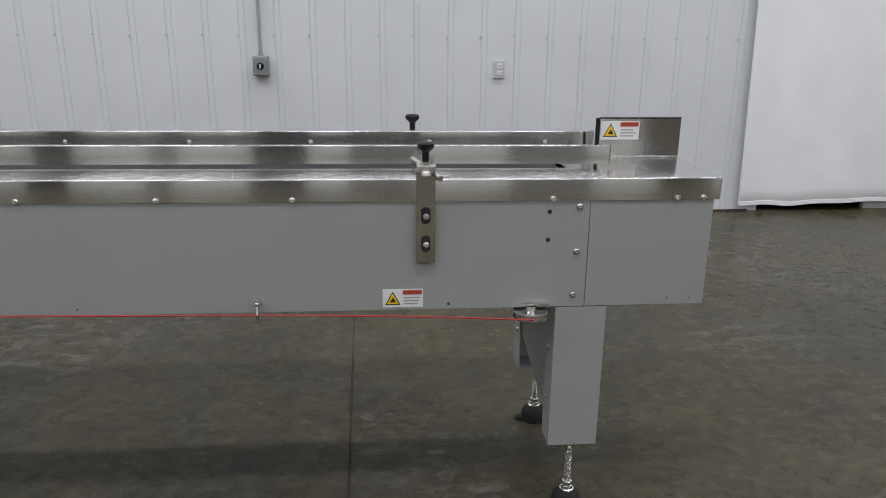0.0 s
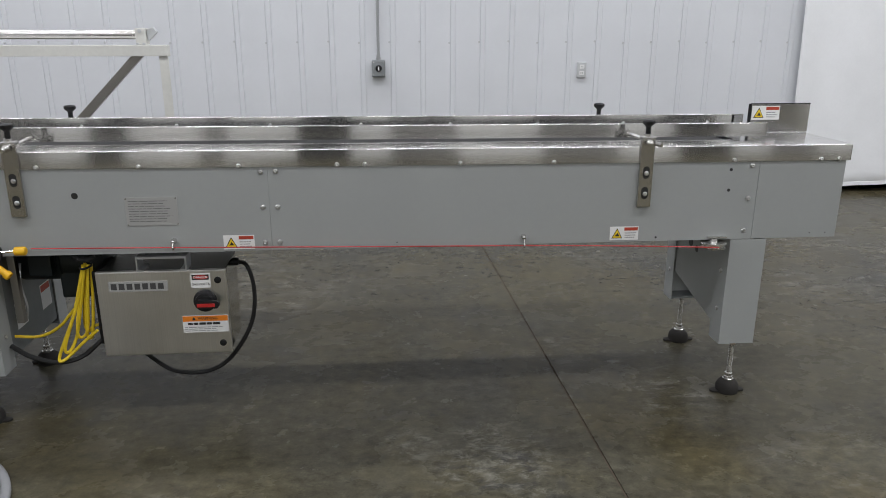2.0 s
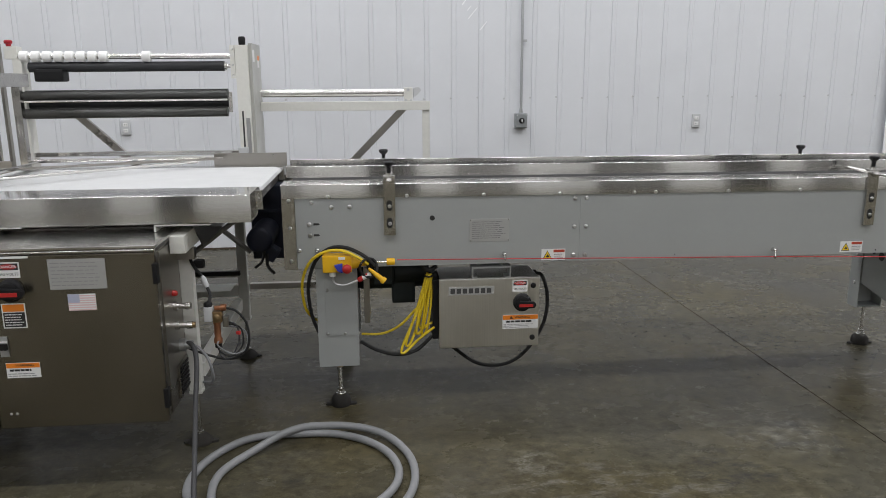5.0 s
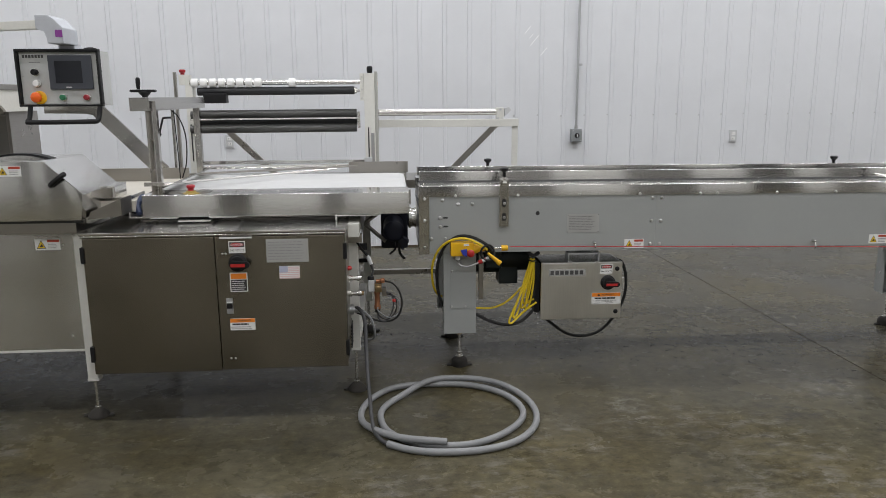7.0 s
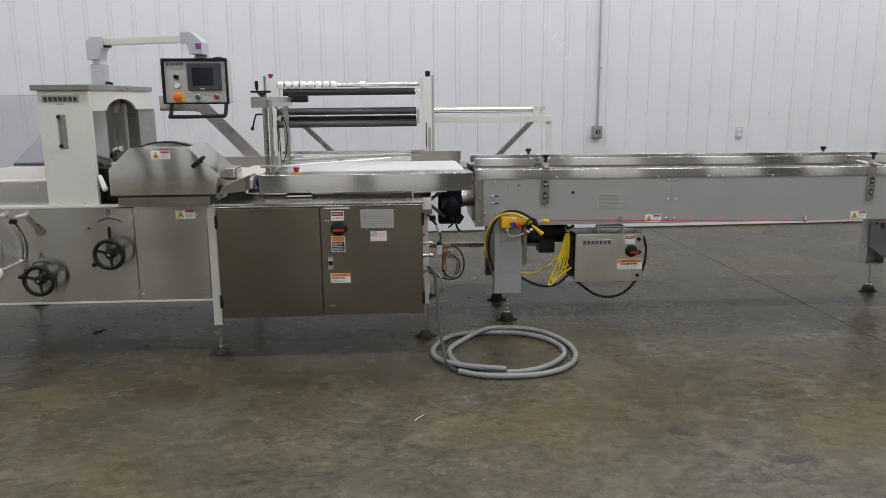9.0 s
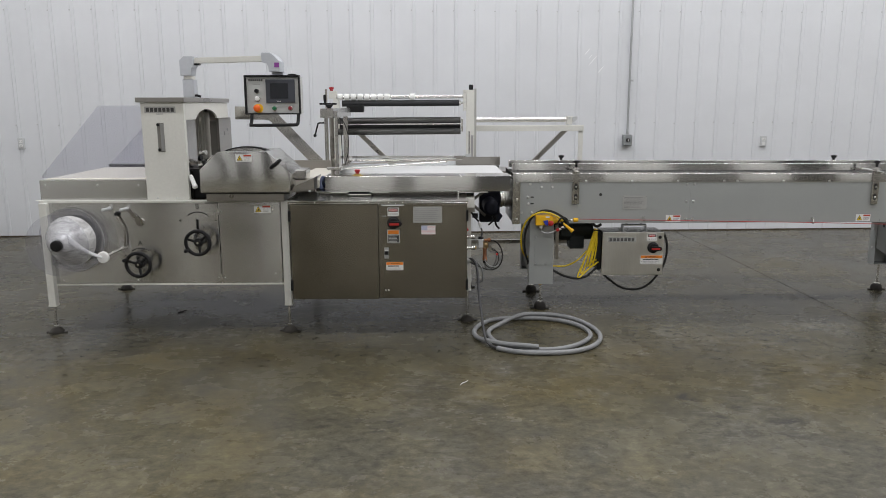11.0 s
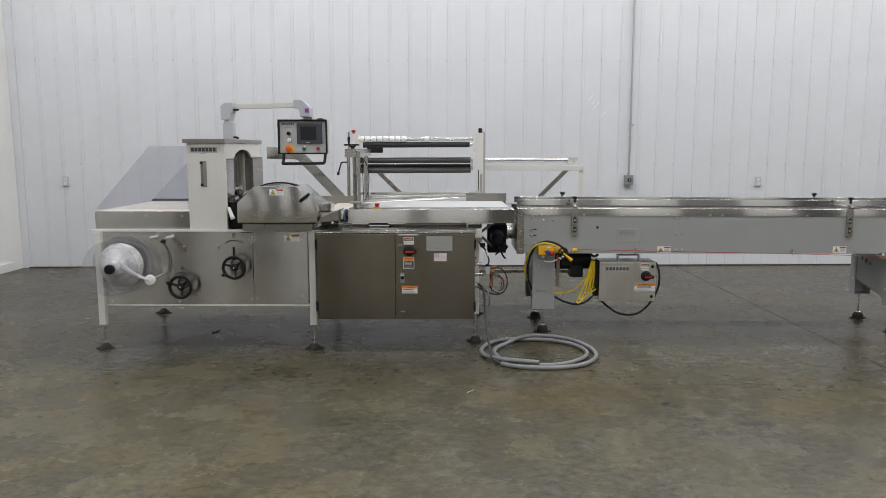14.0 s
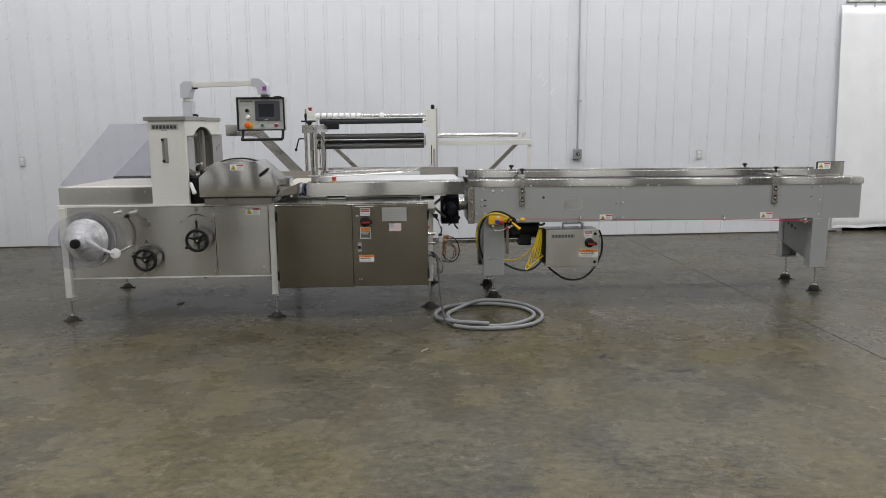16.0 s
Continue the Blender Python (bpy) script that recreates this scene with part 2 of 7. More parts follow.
def concrete():
    """Worn, sealed warehouse slab: olive grey with brown clouds, dark drag marks and pale scuffs."""
    m = material("worn_concrete", (0.05, 0.05, 0.045), 0.35, 0.0, 0.12)
    big = noise_tex(m, 0.55, 6, 0.6)
    mid = noise_tex(m, 2.2, 10, 0.68, (1, 1.1, 1), 0.2)
    fine = noise_tex(m, 20, 9, 0.72, (0.9, 1.1, 1), 0.2)
    speck = noise_tex(m, 140, 4, 0.75)
    base = ramp(m, big, [(0.36, (0.063, 0.0605, 0.049)), (0.46, (0.075, 0.0695, 0.050)), (0.56, (0.083, 0.0745, 0.047)), (0.70, (0.078, 0.072, 0.053))])
    c = mix(m, 1.0, base, ramp(m, mid, [(0.34, 0.80), (0.47, 0.96), (0.53, 1.03), (0.66, 1.20)]), "MULTIPLY")
    c = mix(m, 1.0, c, ramp(m, fine, [(0.38, 0.65), (0.46, 0.92), (0.54, 1.06), (0.62, 1.35)]), "MULTIPLY")
    c = mix(m, 1.0, c, ramp(m, speck, [(0.25, 0.82), (0.75, 1.16)]), "MULTIPLY")
    # shade painted into the slab's colour: darker towards machine and wall, paler out front
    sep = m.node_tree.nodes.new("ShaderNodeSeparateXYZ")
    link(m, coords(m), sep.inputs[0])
    floor_shade = m.node_tree.nodes.new("ShaderNodeMath")
    floor_shade.operation = "MULTIPLY_ADD"
    link(m, noise_tex(m, 0.6, 5, 0.6), floor_shade.inputs[0])
    floor_shade.inputs[1].default_value = 5.0
    link(m, sep.outputs["Y"], floor_shade.inputs[2])
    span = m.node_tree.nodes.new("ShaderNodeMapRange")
    link(m, floor_shade.outputs[0], span.inputs["Value"])
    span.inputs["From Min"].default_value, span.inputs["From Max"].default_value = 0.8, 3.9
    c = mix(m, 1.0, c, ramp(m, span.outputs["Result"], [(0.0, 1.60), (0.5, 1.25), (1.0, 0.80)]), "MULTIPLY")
    # olive brown clouds and grey ones
    rust = ramp(m, noise_tex(m, 0.9, 8, 0.66, (1, 1, 1), 0.3), [(0.46, 0.0), (0.64, 0.85)])
    c = mix(m, rust, c, mix(m, 1.0, c, (1.06, 0.97, 0.76), "MULTIPLY"))
    cold = ramp(m, noise_tex(m, 3.4, 9, 0.72, (1, 1.1, 1), 0.3), [(0.54, 0.0), (0.68, 0.45)])
    c = mix(m, cold, c, (0.046, 0.045, 0.041))
    # pale scuffs in broken clusters
    where = ramp(m, noise_tex(m, 0.8, 3, 0.5), [(0.52, 0.0), (0.60, 1.0)])
    scuff = ramp(m, noise_tex(m, 10.0, 12, 0.80, (0.65, 1.5, 1), 0.3), [(0.51, 0.0), (0.61, 0.70)])
    c = mix(m, mix(m, 1.0, where, scuff, "MULTIPLY"), c, (0.160, 0.150, 0.128))
    # dark oily spots and drag marks
    near = ramp(m, noise_tex(m, 0.7, 3, 0.5, (1, 1, 1), 0.1), [(0.45, 0.25), (0.58, 1.0)])
    dark = ramp(m, noise_tex(m, 7.5, 11, 0.78, (0.8, 1.2, 1), 0.3), [(0.55, 0.0), (0.66, 0.60)])
    c = mix(m, mix(m, 1.0, near, dark, "MULTIPLY"), c, (0.022, 0.021, 0.020))
    # single spots: pale spalled patches and dark spills where they lie on the slab
    pale = ((-0.53, 1.42, 0.20), (-0.62, 1.36, 0.12), (-0.47, 1.26, 0.12), (-1.55, 1.19, 0.10), (-1.55, -0.24, 0.34), (-1.66, -1.30, 0.36), (-0.79, 1.50, 0.10), (-2.25, 0.17, 0.10))
    spill = ((-0.70, 1.73, 0.07), (-0.49, 1.31, 0.22), (-0.82, 1.07, 0.16), (-1.82, 0.08, 0.12), (-1.56, -0.20, 0.26), (-1.97, -1.41, 0.22), (-1.64, -1.47, 0.16), (-3.28, -0.20, 0.09), (-2.87, -1.05, 0.12))
    grit = noise_tex(m, 17.0, 10, 0.78, (0.8, 1.2, 1), 0.5)
    smear = noise_tex(m, 11.0, 9, 0.76, (0.75, 1.3, 1), 0.6)
    c = mix(m, spots(m, spill, smear, 0.50, 0.62), c, (0.030, 0.030, 0.031))
    c = mix(m, spots(m, pale, grit, 0.49, 0.62), c, (0.165, 0.158, 0.132))
    link(m, c, bsdf(m).inputs["Base Color"])
    r = ramp(m, mid, [(0.36, 0.21), (0.5, 0.26), (0.64, 0.33)])
    link(m, r, bsdf(m).inputs["Roughness"])
    bump(m, fine, 0.10, 0.002)
    return m


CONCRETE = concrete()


# ---- mesh helpers ---------------------------------------------------------
def part(name, bm, mat, parent=None, label="", smooth=False):
    """One mesh object from a bmesh; its vertices are in world places."""
    bmesh.ops.recalc_face_normals(bm, faces=bm.faces)
    me = bpy.data.meshes.new(name)
    bm.to_mesh(me)
    bm.free()
    me.materials.append(mat)
    if smooth:
        for p in me.polygons:
            p.use_smooth = True
        me.set_sharp_from_angle(angle=radians(40))
    ob = new(name, me)
    if parent is not None:
        attach(ob, parent)
    if label:
        tagged(ob, label)
    return ob


def attach(ob, parent):
    ob.parent = parent
    if parent.type == "EMPTY":
        ob.matrix_parent_inverse = Matrix.Translation(-Vector(parent.location))


def thing(name, at, label, category, group="", kind=""):
    e = new(name)
    e.location = at
    e.empty_display_size = 0.1
    return tagged(e, label, category, group, kind)


def add_box(bm, x0, x1, y0, y1, z0, z1, bevel=0.0, rot=None):
    vs = [bm.verts.new((x, y, z)) for x in (x0, x1) for y in (y0, y1) for z in (z0, z1)]
    fs = [bm.faces.new([vs[i] for i in f]) for f in ((0, 1, 3, 2), (4, 6, 7, 5), (0, 4, 5, 1), (2, 3, 7, 6), (0, 2, 6, 4), (1, 5, 7, 3))]
    if rot is not None:
        c = Vector(((x0 + x1) / 2, (y0 + y1) / 2, (z0 + z1) / 2))
        bmesh.ops.rotate(bm, verts=vs, cent=c, matrix=rot.to_3x3())
    if bevel:
        es = list({e for f in fs for e in f.edges})
        bmesh.ops.bevel(bm, geom=es, offset=bevel, segments=2, affect="EDGES", profile=0.7)
    return bm


def box(x0, x1, y0, y1, z0, z1, bevel=0.002):
    return add_box(bmesh.new(), x0, x1, y0, y1, z0, z1, bevel)


def add_cyl(bm, p, q, r, r2=None, n=16, cap=True):
    p, q = Vector(p), Vector(q)
    d = (q - p).normalized()
    u = d.orthogonal().normalized()
    v = d.cross(u)
    r2 = r if r2 is None else r2
    a = [bm.verts.new(p + r * (math.cos(2 * math.pi * i / n) * u + math.sin(2 * math.pi * i / n) * v)) for i in range(n)]
    b = [bm.verts.new(q + r2 * (math.cos(2 * math.pi * i / n) * u + math.sin(2 * math.pi * i / n) * v)) for i in range(n)]
    for i in range(n):
        bm.faces.new((a[i], a[(i + 1) % n], b[(i + 1) % n], b[i]))
    if cap:
        bm.faces.new(a[::-1])
        bm.faces.new(b)
    return bm


def cyl(p, q, r, r2=None, n=16):
    return add_cyl(bmesh.new(), p, q, r, r2, n)


def add_lathe(bm, at, axis, prof, n=20):
    """Turn the profile (distance along axis, radius) round the axis through at."""
    at, d = Vector(at), Vector(axis).normalized()
    u = d.orthogonal().normalized()
    v = d.cross(u)
    rings = []
    for h, r in prof:
        rings.append([bm.verts.new(at + h * d + max(r, 1e-4) * (math.cos(2 * math.pi * i / n) * u + math.sin(2 * math.pi * i / n) * v)) for i in range(n)])
    for a, b in zip(rings, rings[1:]):
        for i in range(n):
            bm.faces.new((a[i], a[(i + 1) % n], b[(i + 1) % n], b[i]))
    bm.faces.new(rings[0][::-1])
    bm.faces.new(rings[-1])
    return bm


def lathe(at, axis, prof, n=20):
    return add_lathe(bmesh.new(), at, axis, prof, n)


def smooth_line(points, steps=8):
    """Catmull-Rom through the points."""
    P = [Vector(p) for p in points]
    P = [2 * P[0] - P[1]] + P + [2 * P[-1] - P[-2]]
    out = []
    for i in range(1, len(P) - 2):
        for k in range(steps):
            t = k / steps
            a, b, c, d = P[i - 1], P[i], P[i + 1], P[i + 2]
            out.append(0.5 * (2 * b + (c - a) * t + (2 * a - 5 * b + 4 * c - d) * t * t + (3 * b - a - 3 * c + d) * t ** 3))
    out.append(P[-2])
    return out


def add_tube(bm, points, r, n=8, steps=8, ribs=0.0):
    line = smooth_line(points, steps) if steps > 1 else [Vector(p) for p in points]
    u = None
    rings = []
    for i, p in enumerate(line):
        d = (line[min(i + 1, len(line) - 1)] - line[max(i - 1, 0)]).normalized()
        u = d.orthogonal().normalized() if u is None else (u - u.dot(d) * d).normalized()
        v = d.cross(u)
        rr = r * (1 + (ribs if i % 2 else 0))
        rings.append([bm.verts.new(p + rr * (math.cos(2 * math.pi * k / n) * u + math.sin(2 * math.pi * k / n) * v)) for k in range(n)])
    for a, b in zip(rings, rings[1:]):
        for k in range(n):
            bm.faces.new((a[k], a[(k + 1) % n], b[(k + 1) % n], b[k]))
    bm.faces.new(rings[0][::-1])
    bm.faces.new(rings[-1])
    return bm


def tube(points, r, n=8, steps=8):
    return add_tube(bmesh.new(), points, r, n, steps)


def add_plate(bm, outline, axis, a, b, bevel=0.0):
    """An outline of pairs, drawn out along an axis from a to b ('y': pairs are x, z; 'x': y, z; 'z': x, y)."""
    def at(p, h):
        return {"y": (p[0], h, p[1]), "x": (h, p[0], p[1]), "z": (p[0], p[1], h)}[axis]
    lo = [bm.verts.new(at(p, a)) for p in outline]
    hi = [bm.verts.new(at(p, b)) for p in outline]
    n = len(outline)
    fs = [bm.faces.new(lo), bm.faces.new(hi[::-1])]
    for i in range(n):
        fs.append(bm.faces.new((lo[i], hi[i], hi[(i + 1) % n], lo[(i + 1) % n])))
    if bevel:
        es = list({e for f in fs for e in f.edges})
        bmesh.ops.bevel(bm, geom=es, offset=bevel, segments=2, affect="EDGES", profile=0.7)
    return bm


def plate(outline, axis, a, b, bevel=0.0):
    return add_plate(bmesh.new(), outline, axis, a, b, bevel)


def lettering(name, text, x, z, y, height, mat, parent):
    """Raised letters on a face that looks towards -y; x, z is their middle."""
    cu = bpy.data.curves.new(name, "FONT")
    cu.body, cu.size, cu.align_x, cu.align_y, cu.extrude = text, height, "CENTER", "CENTER", 0.0002
    tmp = bpy.data.objects.new(name, cu)
    me = bpy.data.meshes.new_from_object(tmp)
    bpy.data.objects.remove(tmp)
    me.transform(pose(x, y, z, 90, 0, 0))
    me.materials.clear()
    me.materials.append(mat)
    ob = new(name, me)
    attach(ob, parent)
    return ob


def bars(parent, x0, x1, z0, z1, y, rows, mat, name="text_line", fill=0.5):
    """Rows of plain bars for writing that cannot be read."""
    bm = bmesh.new()
    step = (z1 - z0) / rows
    rng = random.Random(int(abs(x0 * 991 + z0 * 577) * 100))
    for i in range(rows):
        zc = z1 - (i + 0.5) * step
        x = x0
        end = x1 - rng.random() * 0.25 * (x1 - x0)
        while x < end - 0.003:
            w = min(end - x, (0.06 + 0.16 * rng.random()) * (x1 - x0))
            add_box(bm, x, x + w, y - 0.0004, y, zc - step * fill / 2, zc + step * fill / 2)
            x += w + 0.025 * (x1 - x0)
    return part(name, bm, mat, parent)


BOLT_MESH = None


def bolt(parent, x, y, z, r=0.0075, out=(0, -1, 0)):
    """A domed bolt head; all share one mesh."""
    global BOLT_MESH
    if BOLT_MESH is None:
        bm = lathe((0, 0, 0), (0, 0, 1), [(0, 1.0), (0.25, 0.95), (0.5, 0.72), (0.62, 0.4), (0.62, 0.36), (0.45, 0.3)], 10)
        bmesh.ops.recalc_face_normals(bm, faces=bm.faces)
        BOLT_MESH = bpy.data.meshes.new("bolt")
        bm.to_mesh(BOLT_MESH)
        bm.free()
        BOLT_MESH.materials.append(BOLT)
        for p in BOLT_MESH.polygons:
            p.use_smooth = True
    ob = new("bolt", BOLT_MESH)
    attach(ob, parent)
    ob.rotation_euler = Vector(out).to_track_quat("Z", "Y").to_euler()
    ob.location, ob.scale = (x, y, z), (r, r, r)
    return ob


def warning_label(parent, x, z, w, h, y):
    """White sticker with a yellow hazard triangle, a red heading and two short lines; x, z is its upper left corner."""
    lab = part("warning_label", box(x, x + w, y - 0.001, y, z - h, z, 0), LABEL_WHITE, parent, "white warning sticker with yellow hazard triangle and red heading")
    cx, s = x + w * 0.25, h * 0.40
    tri = [(cx - s, z - h * 0.86), (cx + s, z - h * 0.86), (cx, z - h * 0.12)]
    part("triangle_border", plate(tri, "y", y - 0.0014, y - 0.001), LABEL_BLACK, lab)
    ty = z - h * 0.61
    tri2 = [(cx + (px - cx) * 0.80, ty + (pz - ty) * 0.80) for px, pz in tri]
    part("triangle", plate(tri2, "y", y - 0.0018, y - 0.0014), LABEL_YELLOW, lab)
    part("pictogram", plate([(cx - s * 0.42, ty - s * 0.24), (cx + s * 0.42, ty - s * 0.24), (cx + s * 0.3, ty + s * 0.05), (cx, ty + s * 0.42), (cx - s * 0.12, ty + s * 0.1)], "y", y - 0.0022, y - 0.0018), LABEL_BLACK, lab)
    part("heading", box(x + w * 0.50, x + w * 0.97, y - 0.0015, y - 0.001, z - h * 0.30, z - h * 0.07, 0), LABEL_RED, lab)
    bars(lab, x + w * 0.52, x + w * 0.95, z - h * 0.88, z - h * 0.40, y - 0.001, 3, LABEL_GREY, "text_line", 0.4)
    return lab


def dusty_foot(parent, x, y, top, mat):
    """Slim rod with a lock nut on a low, dusty rubber cone with two floor ears."""
    rod = part("foot_rod", cyl((x, y, 0.030), (x, y, top), 0.0085, n=12), CHROME, parent)
    part("nut", cyl((x, y, 0.040), (x, y, 0.049), 0.014, n=6), CHROME, rod)
    part("rubber_foot", lathe((x, y, 0.0), (0, 0, 1), [(0, 0.046), (0.008, 0.047), (0.016, 0.043), (0.030, 0.030), (0.036, 0.022), (0.040, 0.012)], 24), mat, rod, smooth=True)
    floor_ears(rod, x, y, 0.046, mat)
    return rod


def floor_ears(rod, x, y, pad, mat):
    """Two rounded fixing ears, each with a bolt hole, flat on the floor."""
    for s in (-1, 1):
        ear = [(x + s * (pad - 0.010), y - 0.016), (x + s * (pad + 0.010), y - 0.014)]
        ear += [(x + s * (pad + 0.010 + 0.012 * math.cos(u)), y + 0.014 * math.sin(u)) for u in [radians(-60 + 30 * k) for k in range(5)]]
        ear += [(x + s * (pad + 0.010), y + 0.014), (x + s * (pad - 0.010), y + 0.016)]
        part("floor_tab", plate(ear, "z", 0.001, 0.008), mat, rod)


def level_foot(parent, x, y, top, pad=0.046):
    """Threaded levelling foot: rod, nuts, washer and a truncated rubber cone with its floor ears."""
    bm = cyl((x, y, 0.040), (x, y, top), 0.0085, n=12)
    for k in range(int((top - 0.085) / 0.004)):
        add_cyl(bm, (x, y, 0.085 + k * 0.004), (x, y, 0.0865 + k * 0.004), 0.0095, n=10)
    rod = part("foot_rod", bm, CHROME, parent)
    part("nut", cyl((x, y, 0.066), (x, y, 0.079), 0.0150, n=6), CHROME, rod)
    part("nut", cyl((x, y, top - 0.012), (x, y, top - 0.001), 0.0150, n=6), BRASS, rod)
    part("washer", lathe((x, y, 0.052), (0, 0, 1), [(0, 0.021), (0.004, 0.021), (0.007, 0.017), (0.014, 0.016)], 18), CHROME, rod, smooth=True)
    part("rubber_foot", lathe((x, y, 0.0), (0, 0, 1), [(0, pad * 0.90), (0.008, pad * 0.94), (0.024, pad * 0.93), (0.036, pad * 0.86), (0.045, pad * 0.72), (0.051, pad * 0.50)], 24), RUBBER_DUST, rod, smooth=True)
    floor_ears(rod, x, y, pad, RUBBER_DUST)
    return rod


# ---- the hall -------------------------------------------------------------
PITCH = 0.2286                       # rib spacing of the wall sheets
TILT_WALL = radians(1.7)             # the hall stands a little askew to the machine line
W0 = Vector((-0.77, 5.10, 0.0))
WALONG = Vector((math.cos(TILT_WALL), math.sin(TILT_WALL), 0))
WOUT = Vector((math.sin(TILT_WALL), -math.cos(TILT_WALL), 0))
HIGH = 6.0


def on_wall(s, out, z):
    return W0 + s * WALONG + out * WOUT + Vector((0, 0, z))


floor = thing("floor", (-3, -3, 0), "worn dark grey sealed concrete warehouse floor with brown stains", "floor", kind="structure")
JA, JB = -0.120 + 0.0265 * 15, -0.120 - 0.0265 * 9.0      # saw-cut joint, square to the hall
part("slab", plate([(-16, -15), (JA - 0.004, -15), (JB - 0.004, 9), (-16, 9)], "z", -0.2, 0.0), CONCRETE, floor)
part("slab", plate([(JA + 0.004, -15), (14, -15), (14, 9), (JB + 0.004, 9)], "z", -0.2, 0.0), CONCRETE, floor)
part("joint_filler", plate([(JA - 0.0038, -15), (JA + 0.0038, -15), (JB + 0.0038, 9), (JB - 0.0038, 9)], "z", -0.2, -0.003), JOINT, floor, "dark dirty saw-cut joint in the slab")

wall_north = thing("wall_north", (-3, 5.0, 0), "white ribbed metal sheet wall with rows of screws", "wall", kind="structure")


def wall_sheet(k0, k1, z0=0.0):
    """One sheet from rib k0 to rib k1: flat pans, a raised rib to the right of each screw line."""
    prof = []
    for k in range(k0, k1):
        s = k * PITCH
        prof += [(s, 0.0), (s + 0.005, 0.0), (s + 0.009, -0.0038), (s + 0.013, 0.003), (s + 0.043, 0.003), (s + 0.047, -0.0022), (s + 0.051, 0.0)]
    prof.append((k1 * PITCH, 0.0))
    bm = bmesh.new()
    rows = [[bm.verts.new(on_wall(s, o, z)) for s, o in prof] for z in (z0, HIGH)]
    back = [[bm.verts.new(on_wall(s, -0.04, z)) for s in (prof[0][0], prof[-1][0])] for z in (z0, HIGH)]
    for i in range(len(prof) - 1):
        bm.faces.new((rows[0][i], rows[0][i + 1], rows[1][i + 1], rows[1][i]))
    bm.faces.new((back[0][1], back[0][0], back[1][0], back[1][1]))
    bm.faces.new((rows[0][0], rows[1][0], back[1][0], back[0][0]))
    bm.faces.new((rows[0][-1], back[0][1], back[1][1], rows[1][-1]))
    return part("panel", bm, WALL, wall_north)


for k in range(-32, 12, 4):
    wall_sheet(k, k + 4)
wall_sheet(12, 15)
# plain strip in the corner and the stretch above and beyond the curtain opening
part("corner_strip", box(-8.36, -8.075, 4.865, 4.92, 0, HIGH, 0), WALL, wall_north)
bm = bmesh.new()
for s0, s1, z0 in ((3.43, 3.50, 0.0), (3.50, 4.36, 2.75), (4.36, 12.0, 0.0)):
    c = on_wall((s0 + s1) / 2, -0.02, (z0 + HIGH) / 2)
    add_box(bm, c.x - (s1 - s0) / 2, c.x + (s1 - s0) / 2, c.y - 0.02, c.y + 0.02, z0, HIGH, 0, Matrix.Rotation(TILT_WALL, 4, "Z"))
part("door_surround", bm, WALL, wall_north)
bm = bmesh.new()
c = on_wall(-1.95, 0.010, 0.006)
add_box(bm, c.x - 5.37, c.x + 5.37, c.y - 0.010, c.y + 0.008, 0.0, 0.012, 0, Matrix.Rotation(TILT_WALL, 4, "Z"))
part("base_gap", bm, JOINT, wall_north, "dark gap line along the wall foot")

screw_bm = lathe((0, 0, 0), (0, 0, 1), [(0, 0.0085), (0.0025, 0.0085), (0.0026, 0.0052), (0.0075, 0.0048)], 8)
bmesh.ops.recalc_face_normals(screw_bm, faces=screw_bm.faces)
SCREW = bpy.data.meshes.new("screw")
screw_bm.to_mesh(SCREW)
screw_bm.free()
SCREW.materials.append(OUTLET)
for z in (1.24, 2.455, 3.66):
    for k in range(-31, 15):
        ob = new("screw", SCREW)
        attach(ob, wall_north)
        ob.location = on_wall(k * PITCH, 0.0, z + 0.006 * math.sin(k * 2.1))
        ob.rotation_euler = WOUT.to_track_quat("Z", "Y").to_euler()

# passage behind the curtain; its near-black colour stands for the missing light
wall_passage = tagged(part("wall_passage", plate([(2.66, 5.26), (2.66, 7.0), (3.7, 7.0), (3.7, 5.3), (3.75, 5.3), (3.75, 7.05), (2.61, 7.05), (2.61, 5.26)], "z", 0, 2.8), PASSAGE_SHADE), "passage walls behind the white curtain, shade painted in as near-black", "wall", kind="structure")

# left side: sheeted partition with a skirting
wall_west = thing("wall_west", (-8.3, 0, 0), "smooth white sheeted partition wall with a base skirting", "wall", kind="structure")
bm = bmesh.new()
rows = []
for z in (0.0, 1.2, 2.4, 3.6, HIGH):
    row = []
    for i in range(161):
        y = 4.86 - i * 0.125
        wob = 0.045 * math.exp(-((y - 4.35) / 0.55) ** 2) * math.sin(y * 9.5 + 0.25 * z) + min(1.0, (4.86 - y) / 0.5) * (0.026 * math.sin(y * 3.1 + 0.4 + 0.15 * z) * (0.35 + 0.65 * min(z, 2.4) / 2.4) + 0.010 * math.sin(y * 7.3 - 0.2 * z))
        row.append(bm.verts.new((-8.17 - 0.035 * (4.86 - y) + wob, y, z)))
    rows.append(row)
for a, b in zip(rows, rows[1:]):
    for i in range(160):
        bm.faces.new((a[i], a[i + 1], b[i + 1], b[i]))
part("sheeting", bm, VINYL_WARM, wall_west, smooth=True)
bm = plate([(-8.15, 4.84), (-8.15 - 0.70, -15.14), (-8.20 - 0.70, -15.14), (-8.20, 4.84)], "z", 0.0, 0.095, 0.004)
part("skirting", bm, VINYL_WARM, wall_west)

